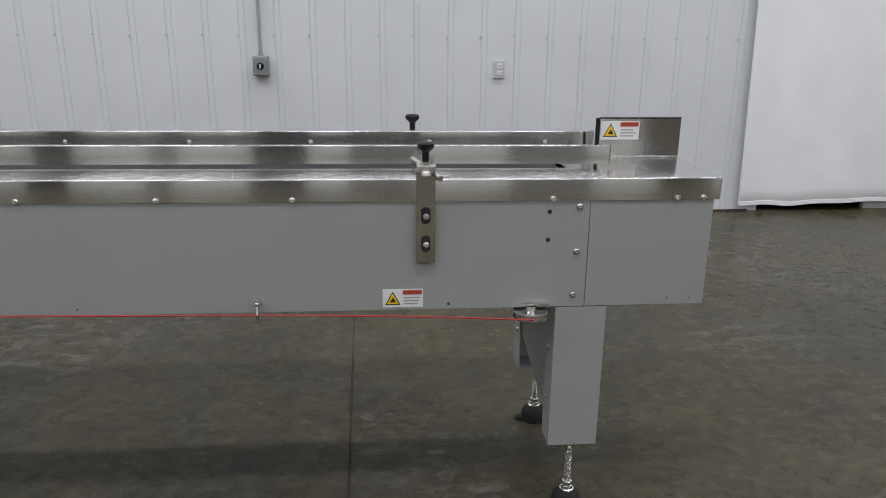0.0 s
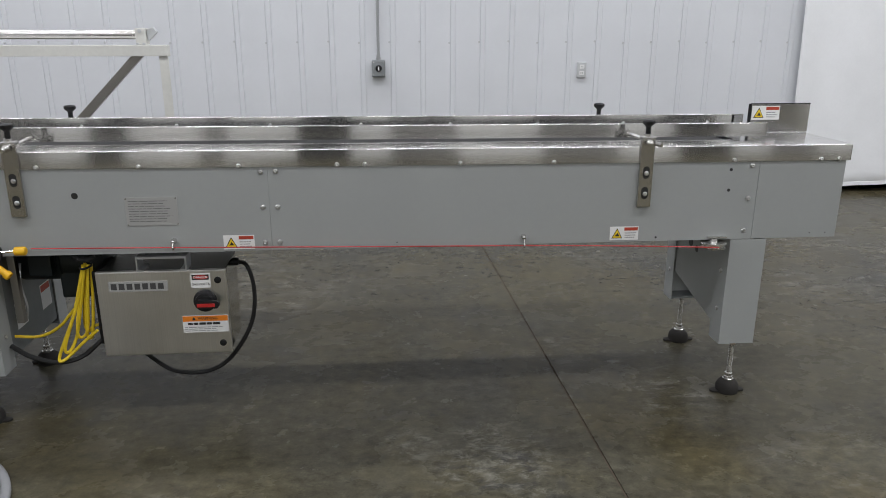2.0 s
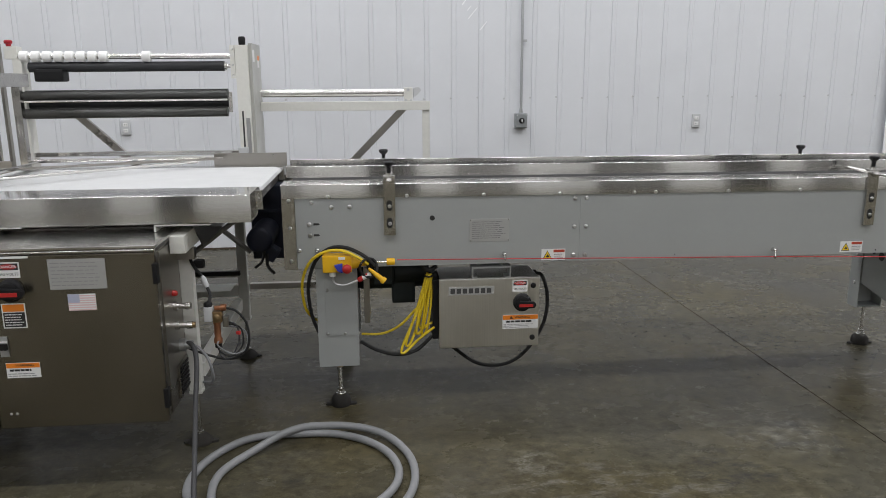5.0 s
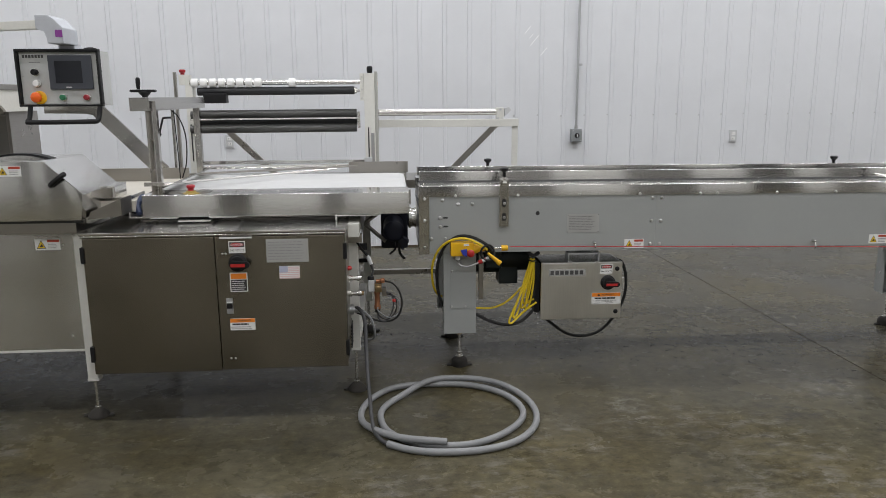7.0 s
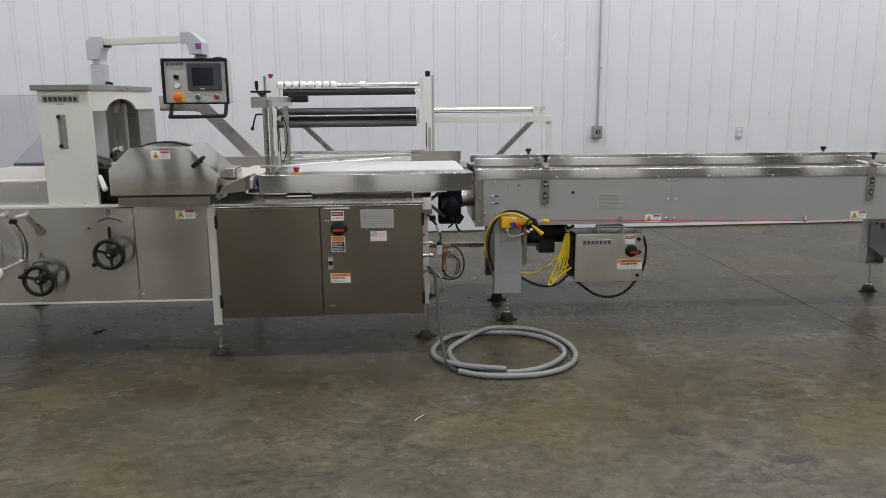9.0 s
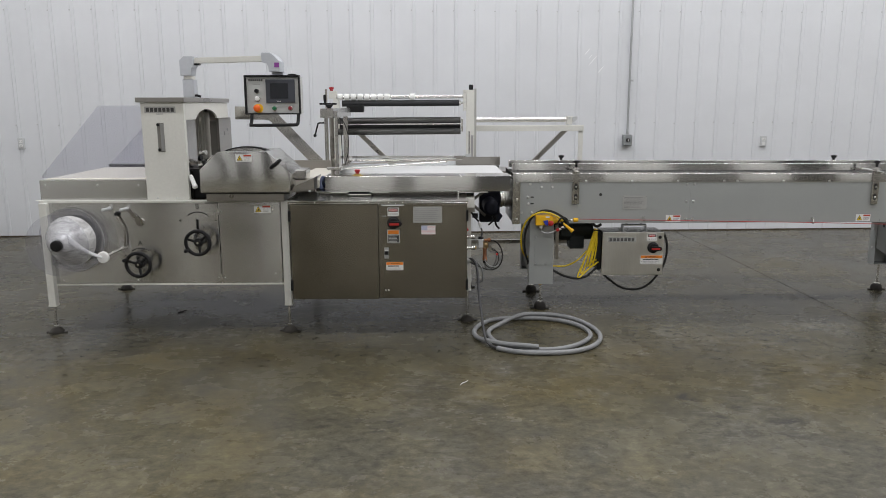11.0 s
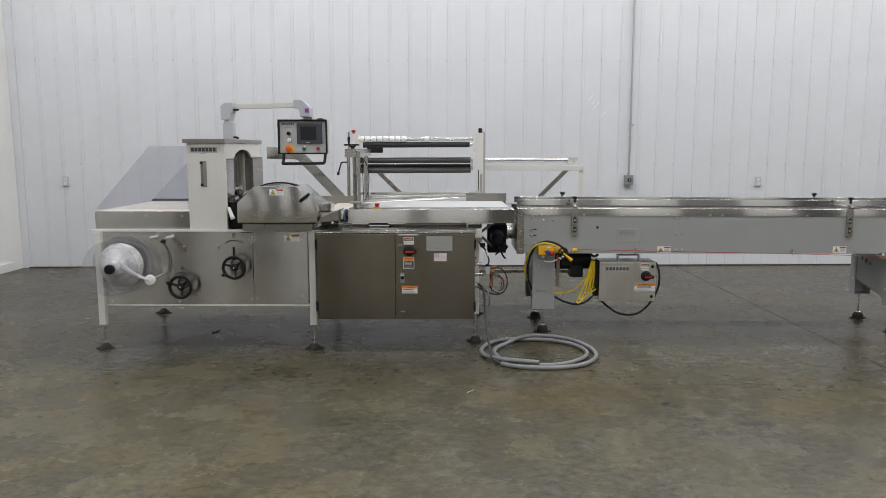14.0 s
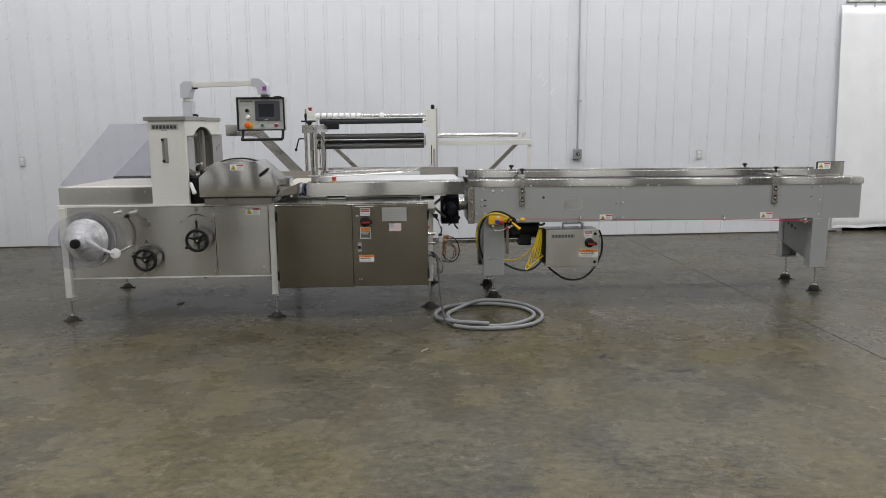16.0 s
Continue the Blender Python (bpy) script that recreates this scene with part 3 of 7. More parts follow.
wall_south = thing("wall_south", (2, -8.6, 0), "rear wall of the hall with added dark strips for steel reflections", "wall", kind="structure")
part("wall_face", box(-10, 14, -8.8, -8.6, 0, HIGH, 0), REAR, wall_south)
# unseen strips of random width, added to band the steel's reflections
rng = random.Random(23)
bx = -9.5
while bx < 12:
    bw = 0.4 + 1.0 * rng.random()
    bh = 4.2 + 1.2 * rng.random()
    part("reflection_strip", box(bx, bx + bw, -8.599, -8.55, 0, bh, 0.01), STREAK_DARK if rng.random() < 0.5 else STREAK_GREY, wall_south)
    bx += bw + 0.6 + 1.4 * rng.random()
wall_east = tagged(part("wall_east", box(11.0, 11.2, -15, 6, 0, HIGH, 0), REAR), "plain painted end wall of the hall", "wall", kind="structure")
ceiling = tagged(part("ceiling", box(-16, 14, -15.2, 7.2, HIGH, HIGH + 0.2, 0), CEIL), "plain white hall ceiling", "ceiling", kind="structure")


# ---- things on the wall ---------------------------------------------------
def vinyl_curtain():
    t = thing("strip_curtain", (3.9, 5.1, 0), "heavy white vinyl curtain over a doorway, dark gap below", "curtain")
    bm = bmesh.new()
    rows = []
    n = 150
    for f in [0.0, 0.0006, 0.0014, 0.010, 0.0105, 0.0115] + [j / 24 for j in range(1, 25)]:
        row = []
        for i in range(n + 1):
            s = 3.330 - 0.09 * f + i * 0.022
            hem = 0.056 - 0.020 * math.exp(-((s - 3.71) / 0.14) ** 2) + 0.003 * math.sin(s * 9.0) + 0.008 * math.sin((s - 3.7) * 2.1)
            z = hem + f * (2.86 - hem)
            amp = 0.008 + 0.008 * (1 - f)
            o = 0.045 + (0.0025 if f < 0.0102 else 0.0) + amp * math.sin(s * 6.4 + 0.8 * math.sin(s * 2.3)) + 0.006 * math.sin(s * 17 + 3 * f)
            row.append(bm.verts.new(on_wall(s, o, z)))
        rows.append(row)
    for a, b in zip(rows, rows[1:]):
        for i in range(n):
            bm.faces.new((a[i], a[i + 1], b[i + 1], b[i]))
    ob = part("sheet", bm, VINYL, t, smooth=True)
    so = ob.modifiers.new("thick", "SOLIDIFY")
    so.thickness = 0.004
    rail = bmesh.new()
    add_cyl(rail, on_wall(3.30, 0.045, 2.905), on_wall(6.9, 0.045, 2.905), 0.018, n=12)
    part("track", rail, CONDUIT, t, "grey metal curtain track", True)
    for i in range(14):
        c = on_wall(3.42 + i * 0.25, 0.045, 0)
        part("hanger", box(c.x - 0.012, c.x + 0.012, c.y - 0.006, c.y + 0.006, 2.84, 2.92, 0.002), CONDUIT, t)
    for s in (3.36, 5.2, 6.8):
        bm = bmesh.new()
        add_cyl(bm, on_wall(s, 0.0, 2.93), on_wall(s, 0.055, 2.93), 0.012, n=8)
        part("bracket", bm, CONDUIT, t)


vinyl_curtain()


def switch_box():
    c = on_wall(-0.085, 0, 1.052)
    t = thing("switch_box", c, "grey metal switch box with a black rotary selector", "switch box")
    x, y = c.x, c.y
    part("housing", box(x - 0.05, x + 0.05, y - 0.075, y - 0.001, 0.989, 1.112, 0.006), BOX_GREY, t)
    part("lid", box(x - 0.046, x + 0.046, y - 0.082, y - 0.0752, 0.995, 1.105, 0.003), BOX_GREY, t)
    part("selector", lathe((x, y - 0.082, 1.052), (0, -1, 0), [(0, 0.024), (0.006, 0.023), (0.008, 0.015), (0.014, 0.014)], 18), BLACK, t, "black rotary selector", True)
    part("pointer", box(x - 0.004, x + 0.004, y - 0.098, y - 0.0962, 1.038, 1.066, 0.0005), WHITE, t)
    for dx in (-0.038, 0.038):
        for dz in (-0.047, 0.047):
            bolt(t, x + dx, y - 0.082, 1.050 + dz, 0.004)
    cu = thing("conduit", (x, y, 1.1), "straight galvanised electrical conduit rising up the wall", "conduit")
    part("pipe", cyl((x, y - 0.035, 1.125), (x, y - 0.035, HIGH), 0.0115, n=12), CONDUIT, cu, smooth=True)
    part("connector", lathe((x, y - 0.035, 1.110), (0, 0, 1), [(0, 0.018), (0.02, 0.018), (0.022, 0.0145), (0.04, 0.0145)], 12), CONDUIT, cu, smooth=True)
    part("coupling", cyl((x, y - 0.035, 2.93), (x, y - 0.035, 2.98), 0.0145, n=12), CONDUIT, cu, smooth=True)
    bm = box(x - 0.004, x + 0.045, y - 0.030, y - 0.012, 1.70, 1.72, 0.002)
    part("strap", bm, CONDUIT, cu)
    part("strap", box(x - 0.004, x + 0.045, y - 0.030, y - 0.012, 3.20, 3.22, 0.002), CONDUIT, cu)


switch_box()


def outlet(s, z):
    c = on_wall(s, 0, z)
    t = thing("wall_outlet", c, "grey double socket outlet on the ribbed wall", "socket", "outlets along the wall")
    part("cover", box(c.x - 0.036, c.x + 0.036, c.y - 0.018, c.y - 0.001, z - 0.058, z + 0.058, 0.004), OUTLET, t)
    for dz in (-0.024, 0.024):
        part("socket", box(c.x - 0.018, c.x + 0.018, c.y - 0.0215, c.y - 0.0182, z + dz - 0.015, z + dz + 0.015, 0.003), WHITE, t)
        bm = bmesh.new()
        for dx in (-0.007, 0.007):
            add_box(bm, c.x + dx - 0.0015, c.x + dx + 0.0015, c.y - 0.0222, c.y - 0.0216, z + dz - 0.005, z + dz + 0.006)
        part("slot", bm, LABEL_BLACK, t)
    return t


outlet(1.505, 1.03)
outlet(-6.82, 1.04)
outlet(-3.335, 1.03)

# a pale diagonal scrape on the sheets
sc = on_wall(-0.55, 0.0, 0)
bm = bmesh.new()
for i, (dx, z, l) in enumerate(((-0.02, 2.02, 0.10), (0.05, 1.93, 0.12), (0.14, 1.83, 0.09), (0.02, 1.97, 0.05))):
    add_box(bm, sc.x + dx - 0.004, sc.x + dx + 0.004, sc.y - 0.0012, sc.y - 0.0004, z - l / 2, z + l / 2, 0, Matrix.Rotation(radians(40), 4, "Y"))
tagged(part("wall_scrape", bm, VINYL, wall_north), "pale diagonal scrape mark in the wall paint")


# ---- infeed conveyor ------------------------------------------------------
CX0, CX1, CY0, CY1 = -2.498, 0.795, 1.763, 2.310
CZ0, CZF, CZ1 = 0.627, 0.913, 0.970
conveyor = thing("infeed_conveyor", (-0.8, 2.0, 0), "long grey painted infeed conveyor with stainless top and side rails", "conveyor")


def rise(x):
    """The deck and its rails climb a little towards the machine."""
    return 0.010 * max(0.0, 0.4 - x) / 2.9


def sloped(bm):
    for v in bm.verts:
        v.co.z += rise(v.co.x)
    return bm


def conveyor_body():
    t = conveyor
    for x0, x1, z0 in ((CX0 + 0.054, -1.2492, CZ0), (-1.2489, 0.4675, CZ0), (0.4688, CX1 - 0.006, CZ0 + 0.001)):
        part("side_panel", box(x0, x1, CY0, CY0 + 0.012, z0, CZF + 0.018, 0.0015), GREY, t)
        part("side_panel", box(x0, x1, CY1 - 0.012, CY1, z0, CZF + 0.018, 0.0015), GREY, t)
    part("end_flange", box(CX0, CX0 + 0.053, CY0 - 0.003, CY0 + 0.03, CZ0 - 0.004, CZF + 0.019, 0.002), STEEL_V, t, "stainless end flange")
    part("end_panel", box(CX1 - 0.012, CX1 - 0.001, CY0 + 0.0125, CY1 - 0.0125, CZ0 + 0.004, CZF + 0.01, 0.001), GREY, t)
    part("end_panel", box(CX0 + 0.002, CX0 + 0.012, CY0 + 0.031, CY1 - 0.0125, CZ0 + 0.004, CZF + 0.01, 0.001), STEEL_DULL, t)
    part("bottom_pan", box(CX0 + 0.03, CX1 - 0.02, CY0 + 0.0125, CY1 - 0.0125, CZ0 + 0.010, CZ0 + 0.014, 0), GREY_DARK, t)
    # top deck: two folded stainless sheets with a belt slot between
    for y0, y1, f in ((CY0 - 0.004, 1.896, 1), (2.150, CY1 + 0.004, -1)):
        o = 0.0025
        a, b = (y0, y1) if f > 0 else (y1, y0)
        bend = [(a + f * 0.0035 * (1 - math.cos(u)), CZ1 - 0.0035 + 0.0035 * math.sin(u)) for u in [math.pi / 2 * k / 5 for k in range(6)]]
        prof = [(a, CZF)] + bend + [(b, CZ1), (b, CZ1 - 0.02), (b - f * o, CZ1 - 0.02), (b - f * o, CZ1 - o), (a + f * 0.0045, CZ1 - o), (a + f * o, CZ1 - 0.0045), (a + f * o, CZF)]
        part("deck_sheet", sloped(plate(prof, "x", CX0 + 0.001, 0.4)), STEEL, t, "", True)
        part("deck_sheet", plate(prof, "x", 0.4002, CX1 + 0.004), STEEL, t, "", True)
    part("end_deck", box(0.434, CX1 + 0.003, 1.8965, 2.1495, CZ1 - 0.003, CZ1 - 0.0005, 0), STEEL, t)
    part("end_lip", box(CX1 + 0.0045, CX1 + 0.007, CY0 - 0.004, CY1 + 0.004, CZF, CZ1 - 0.002, 0.0008), STEEL, t)
    part("belt", sloped(box(CX0 + 0.02, 0.430, 1.8965, 2.1495, CZ1 - 0.040, CZ1 - 0.012, 0.004)), RUBBER, t, "dark conveyor belt in the slot")
    # bolts and holes on the front
    top_line = [-2.308, -1.985, -1.663, -1.341, -1.017, -0.924, -0.600, -0.276, 0.370, 0.691, 0.758]
    for x in top_line:
        bolt(t, x, CY0 - 0.004, 0.918 + rise(x), 0.0085)
    for x, z in ((-2.376, 0.905), (-2.296, 0.884), (-2.221, 0.884), (-2.389, 0.814), (-2.387, 0.768), (-2.434, 0.704), (-2.361, 0.703),
                 (0.441, 0.897), (0.439, 0.779), (0.437, 0.660), (-1.272, 0.902), (-1.222, 0.903), (-1.272, 0.780), (-1.222, 0.780), (-1.272, 0.656), (-1.222, 0.656)):
        bolt(t, x, CY0, z, 0.0095)
    for z in (0.914, 0.800, 0.660):
        bolt(t, CX0 + 0.030, CY0 - 0.003, z, 0.0085)
    for x, z, r in ((-1.880, 0.830, 0.011), (0.364, 0.884, 0.006), (0.363, 0.810, 0.006), (0.110, 0.641, 0.004), (-0.82, 0.645, 0.0025), (0.69, 0.645, 0.0025), (0.75, 0.645, 0.0025)):
        part("hole", lathe((x, CY0 - 0.0003, z), (0, 1, 0), [(0, r), (0.0006, r)], 14), LABEL_BLACK, t)
    for z in (0.814, 0.768):
        part("adjust_slot", plate([(-2.372, z - 0.0045), (-2.352, z - 0.0045), (-2.346, z), (-2.352, z + 0.0045), (-2.372, z + 0.0045)], "y", CY0 - 0.0004, CY0 - 0.0001), LABEL_BLACK, t)
    for x in top_line[1::2]:
        bolt(t, x, CY1 + 0.004, 0.924, 0.0085, (0, 1, 0))
    # end plate with its sticker
    ep = part("end_plate", box(0.556, 0.800, 2.055, 2.058, CZ1, 1.080, 0.001), STEEL, t, "stainless guard plate standing on the deck end")
    part("edge_trim", box(0.550, 0.562, 2.049, 2.0545, CZ1 + 0.004, 1.083, 0.002), BLACK, ep, "black rubber edge trim")
    part("edge_trim", box(0.5625, 0.800, 2.052, 2.061, 1.0805, 1.084, 0.001), BLACK, ep)
    part("plate_foot", plate([(2.0545, CZ1 + 0.0045)] + [(2.0545 - 0.004 * (1 - math.sin(u)), CZ1 + 0.0005 + 0.004 * (1 - math.cos(u))) for u in [math.pi / 2 * k / 5 for k in range(6)]] + [(2.0545, CZ1 + 0.0005)], "x", 0.566, 0.7995), STEEL, ep, "bright bent foot of the plate", True)
    warning_label(t, 0.566, 1.074, 0.112, 0.053, 2.0545)
    # stickers and the data plate
    warning_label(t, -0.060, 0.684, 0.104, 0.050, CY0)
    warning_label(t, -1.412, 0.684, 0.104, 0.050, CY0)
    pl = part("data_plate", box(-1.723, -1.553, CY0 - 0.0015, CY0, 0.725, 0.822, 0.0005), PLATE_LIGHT, t, "grey etched metal data plate")
    for x in (-1.719, -1.557):
        for z in (0.729, 0.818):
            part("rivet", lathe((x, CY0 - 0.0015, z), (0, -1, 0), [(0, 0.003), (0.001, 0.0025), (0.0014, 0.001)], 8), CHROME, pl)
    bars(pl, -1.712, -1.563, 0.735, 0.813, CY0 - 0.0016, 9, PLATE_INK, "text_line", 0.22)


conveyor_body()


def side_rail(y, x0, x1, facing, lift=0.0):
    """A folded guide channel with a rolled upper edge."""
    z0, z1 = CZ1 + 0.011 + lift, 1.030 + lift
    f = facing
    bend = [(y + f * 0.003 * (1 - math.cos(u)), z1 - 0.003 + 0.003 * math.sin(u)) for u in [math.pi / 2 * k / 5 for k in range(6)]]
    prof = [(y, z0)] + bend + [(y + f * 0.024, z1 - 0.002), (y + f * 0.024, z1 - 0.012),
            (y + f * 0.020, z1 - 0.012), (y + f * 0.020, z1 - 0.006), (y + f * 0.006, z1 - 0.006), (y + f * 0.004, z1 - 0.010), (y + f * 0.004, z0 + 0.004),
            (y + f * 0.016, z0 + 0.004), (y + f * 0.016, z0)]
    r = part("side_rail", sloped(plate(prof, "x", x0, x1)), STEEL, conveyor, "long polished stainless guide rail", True)
    part("rail_end", sloped(box(x0 - 0.003, x0 - 0.0005, min(y, y + f * 0.024), max(y, y + f * 0.024), z0, z1, 0.0005)), STEEL_DULL, r)
    part("rail_end", box(x1 + 0.0005, x1 + 0.003, min(y, y + f * 0.024), max(y, y + f * 0.024), z0, z1, 0.0005), STEEL_DULL, r)
    return r


near = side_rail(1.898, -2.486, 0.548, 1)
far = side_rail(2.116, -2.490, 0.562, 1, 0.006)
for i in range(9):
    bolt(far, -2.30 + i * 0.34, 2.116, 1.006 + rise(-2.30 + i * 0.34), 0.006)


def rail_holder(x, face, f, skew):
    """Slotted upright on the conveyor side, with a clamp block, a cross rod and a black star knob."""
    y = face
    up = rise(x)
    h = part("rail_holder", box(x - 0.024, x + 0.024, min(y, y - f * 0.010), max(y, y - f * 0.010), 0.757 + up, 0.992 + up, 0.0015), STEEL_V, conveyor, "stainless slotted upright holding the guide rail")
    for z in (0.880 + up, 0.807 + up):
        bm = plate([(x + 0.012 * math.cos(a), z + (0.010 if math.sin(a) > 0 else -0.010) + 0.012 * math.sin(a)) for a in [2 * math.pi * k / 20 for k in range(20)]], "y", y - f * 0.0102, y - f * 0.0106)
        part("slot", bm, LABEL_BLACK, h)
        bolt(h, x + 0.001, y - f * 0.0107, z - 0.003, 0.0085, (0, -f, 0))
    part("clamp", box(x - 0.022, x + 0.024, min(y - f * 0.016, y + f * 0.022), max(y - f * 0.016, y + f * 0.022), 0.9925 + up, 1.004 + up, 0.002), CHROME, h)
    part("cross_rod", cyl((x + 0.004 + skew, y - f * 0.042, 0.979 + up), (x + 0.004 - skew, y + f * 0.134, 0.996 + up), 0.0075, n=12), CHROME, h, smooth=True)
    part("clamp_hub", lathe((x, y - f * 0.0165, 0.984 + up), (0, -f, 0), [(0, 0.012), (0.008, 0.012), (0.010, 0.008), (0.018, 0.008), (0.020, 0.005)], 16), CHROME, h, "", True)
    part("collar", cyl((x, y + f * 0.003, 1.004 + up), (x, y + f * 0.003, 1.014 + up), 0.013, n=12), CHROME, h, smooth=True)
    prof = [(0, 0.009), (0.022, 0.009), (0.028, 0.015), (0.034, 0.022), (0.043, 0.0225), (0.046, 0.019), (0.048, 0.009)]
    bm = lathe((x, y + f * 0.003, 1.014 + up), (0, 0, 1), prof, 28)
    for v in bm.verts:
        d = Vector((v.co.x - x, v.co.y - y - f * 0.003))
        if d.length > 0.016:
            k = 1 - 0.13 * (0.5 + 0.5 * math.cos(7 * math.atan2(d.y, d.x)))
            v.co.x, v.co.y = x + d.x * k, y + f * 0.003 + d.y * k
    part("star_knob", bm, BLACK, h, "black plastic star knob", True)


for hx in (-2.058, 0.050):
    rail_holder(hx, CY0 - 0.0045, 1, 0.030 if hx > 0 else -0.008)
    rail_holder(hx - 0.012, CY1 + 0.0045, -1, 0.0)


def conveyor_leg(x0, x1, z0, cover_plate):
    t = conveyor
    zt = CZ0 - 0.002
    yb = CY1 + 0.012
    leg = part("leg", plate([(x0, CY0 + 0.0), (x1, CY0 + 0.0), (x1, CY0 + 0.085), (x1 - 0.004, CY0 + 0.085), (x1 - 0.004, CY0 + 0.004), (x0 + 0.004, CY0 + 0.004), (x0 + 0.004, CY0 + 0.085), (x0, CY0 + 0.085)], "z", z0, zt), GREY, t)
    rear = part("leg", plate([(x0, yb), (x1, yb), (x1, yb - 0.085), (x1 - 0.004, yb - 0.085), (x1 - 0.004, yb - 0.004), (x0 + 0.004, yb - 0.004), (x0 + 0.004, yb - 0.085), (x0, yb - 0.085)], "z", z0, zt), GREY, t)
    part("foot_plate", box(x0 + 0.005, x1 - 0.005, CY0 + 0.005, CY0 + 0.083, z0 + 0.004, z0 + 0.012, 0), GREY_DARK, leg)
    part("foot_plate", box(x0 + 0.005, x1 - 0.005, yb - 0.083, yb - 0.005, z0 + 0.004, z0 + 0.012, 0), GREY_DARK, rear)
    web = [(CY0 + 0.03, zt), (yb - 0.01, zt), (yb - 0.01, z0 + 0.135), (yb - 0.09, z0 + 0.135), (CY0 + 0.05, z0 + 0.05), (CY0 + 0.03, z0 + 0.05)]
    xw = x0 + 0.006
    w = part("cross_web", plate(web, "x", xw, xw + 0.004), GREY, t, "grey gusset plate joining the legs")
    for y, z, r in ((2.165, 0.535, 0.016), (2.105, 0.520, 0.022), (2.045, 0.505, 0.014)):
        part("hole", lathe((xw - 0.0004, y, z), (1, 0, 0), [(0, r), (0.0003, r)], 18), LABEL_BLACK, w)
    for z in (z0 + 0.13, z0 + 0.28):
        bolt(leg, x0 - 0.0, CY0 + 0.045, z, 0.009, (-1, 0, 0))
        bolt(leg, x1 + 0.0, CY0 + 0.045, z, 0.009, (1, 0, 0))
        bolt(rear, x0, yb - 0.045, z, 0.009, (-1, 0, 0))
    xm = (x0 + x1) / 2
    level_foot(leg, xm, CY0 + 0.025, z0 + 0.002)
    level_foot(rear, xm, yb - 0.045, z0 + 0.01)
    if cover_plate:
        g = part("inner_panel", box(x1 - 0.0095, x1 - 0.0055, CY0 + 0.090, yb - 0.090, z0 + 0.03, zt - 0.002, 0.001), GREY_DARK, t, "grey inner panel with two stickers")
        for ya, zc in ((1.915, 0.35), (2.125, 0.345)):
            s = part("sticker", box(x1 - 0.0054, x1 - 0.0050, ya, ya + 0.085, zc - 0.05, zc + 0.05, 0), LABEL_WHITE, g)
            part("sticker_header", box(x1 - 0.0049, x1 - 0.0046, ya + 0.004, ya + 0.081, zc + 0.020, zc + 0.046, 0), LABEL_RED, s)
        part("cover", box(x0 + 0.035, x1 - 0.012, CY0 - 0.003, CY0 - 0.0002, z0 + 0.14, zt - 0.02, 0.001), GREY, leg)
        for x in (x0 + 0.042, x1 - 0.055):
            bolt(leg, x, CY0 - 0.003, z0 + 0.15, 0.006)
        bolt(leg, x0 + 0.045, CY0 - 0.003, zt - 0.095, 0.006)


conveyor_leg(0.393, 0.529, 0.212, False)
conveyor_leg(-2.372, -2.201, 0.188, True)


def pull_cord():
    t = conveyor
    y = CY0 - 0.02
    p = part("cord_pulley", lathe((0.325, y + 0.012, 0.602), (0, 0, 1), [(0, 0.034), (0.001, 0.045), (0.004, 0.046), (0.007, 0.038), (0.013, 0.038), (0.016, 0.046), (0.019, 0.046), (0.020, 0.042), (0.0195, 0.030), (0.021, 0.014), (0.032, 0.012)], 32), CHROME, t, "bright steel cord pulley under the conveyor", True)
    part("pulley_bracket", box(0.300, 0.372, y + 0.006, y + 0.05, 0.6365, 0.6405, 0.001), CHROME, p)
    part("pulley_bolt", cyl((0.325, y + 0.012, 0.590), (0.325, y + 0.012, 0.602), 0.010, n=6), CHROME, p)
    part("pull_cord", tube([(-2.03, y - 0.012, 0.662), (-1.575, y - 0.004, 0.652), (-0.975, y - 0.004, 0.640), (-0.374, y - 0.004, 0.629), (0.0, y - 0.01, 0.620), (0.325, y - 0.036, 0.614)], 0.0024, 6, 4), CORD, t, "taut red emergency pull cord")
    for x, z, h in ((-0.374, 0.629, 0.028), (-1.575, 0.652, 0.018)):
        e = part("eye_bolt", lathe((x, CY0, z + h), (0, -1, 0), [(0, 0.009), (0.008, 0.009), (0.012, 0.007), (0.024, 0.006), (0.026, 0.003)], 14), CHROME, t, "small bright eye bolt guiding the cord", True)
        bm = bmesh.new()
        add_tube(bm, [(x, y - 0.002, z + h - 0.002), (x, y - 0.007, z + 0.4 * h), (x, y - 0.011, z + 0.001), (x, y - 0.006, z - 0.007), (x, y + 0.002, z - 0.002)], 0.0032, 8, 3)
        part("hook", bm, CHROME, e, "", True)



pull_cord()


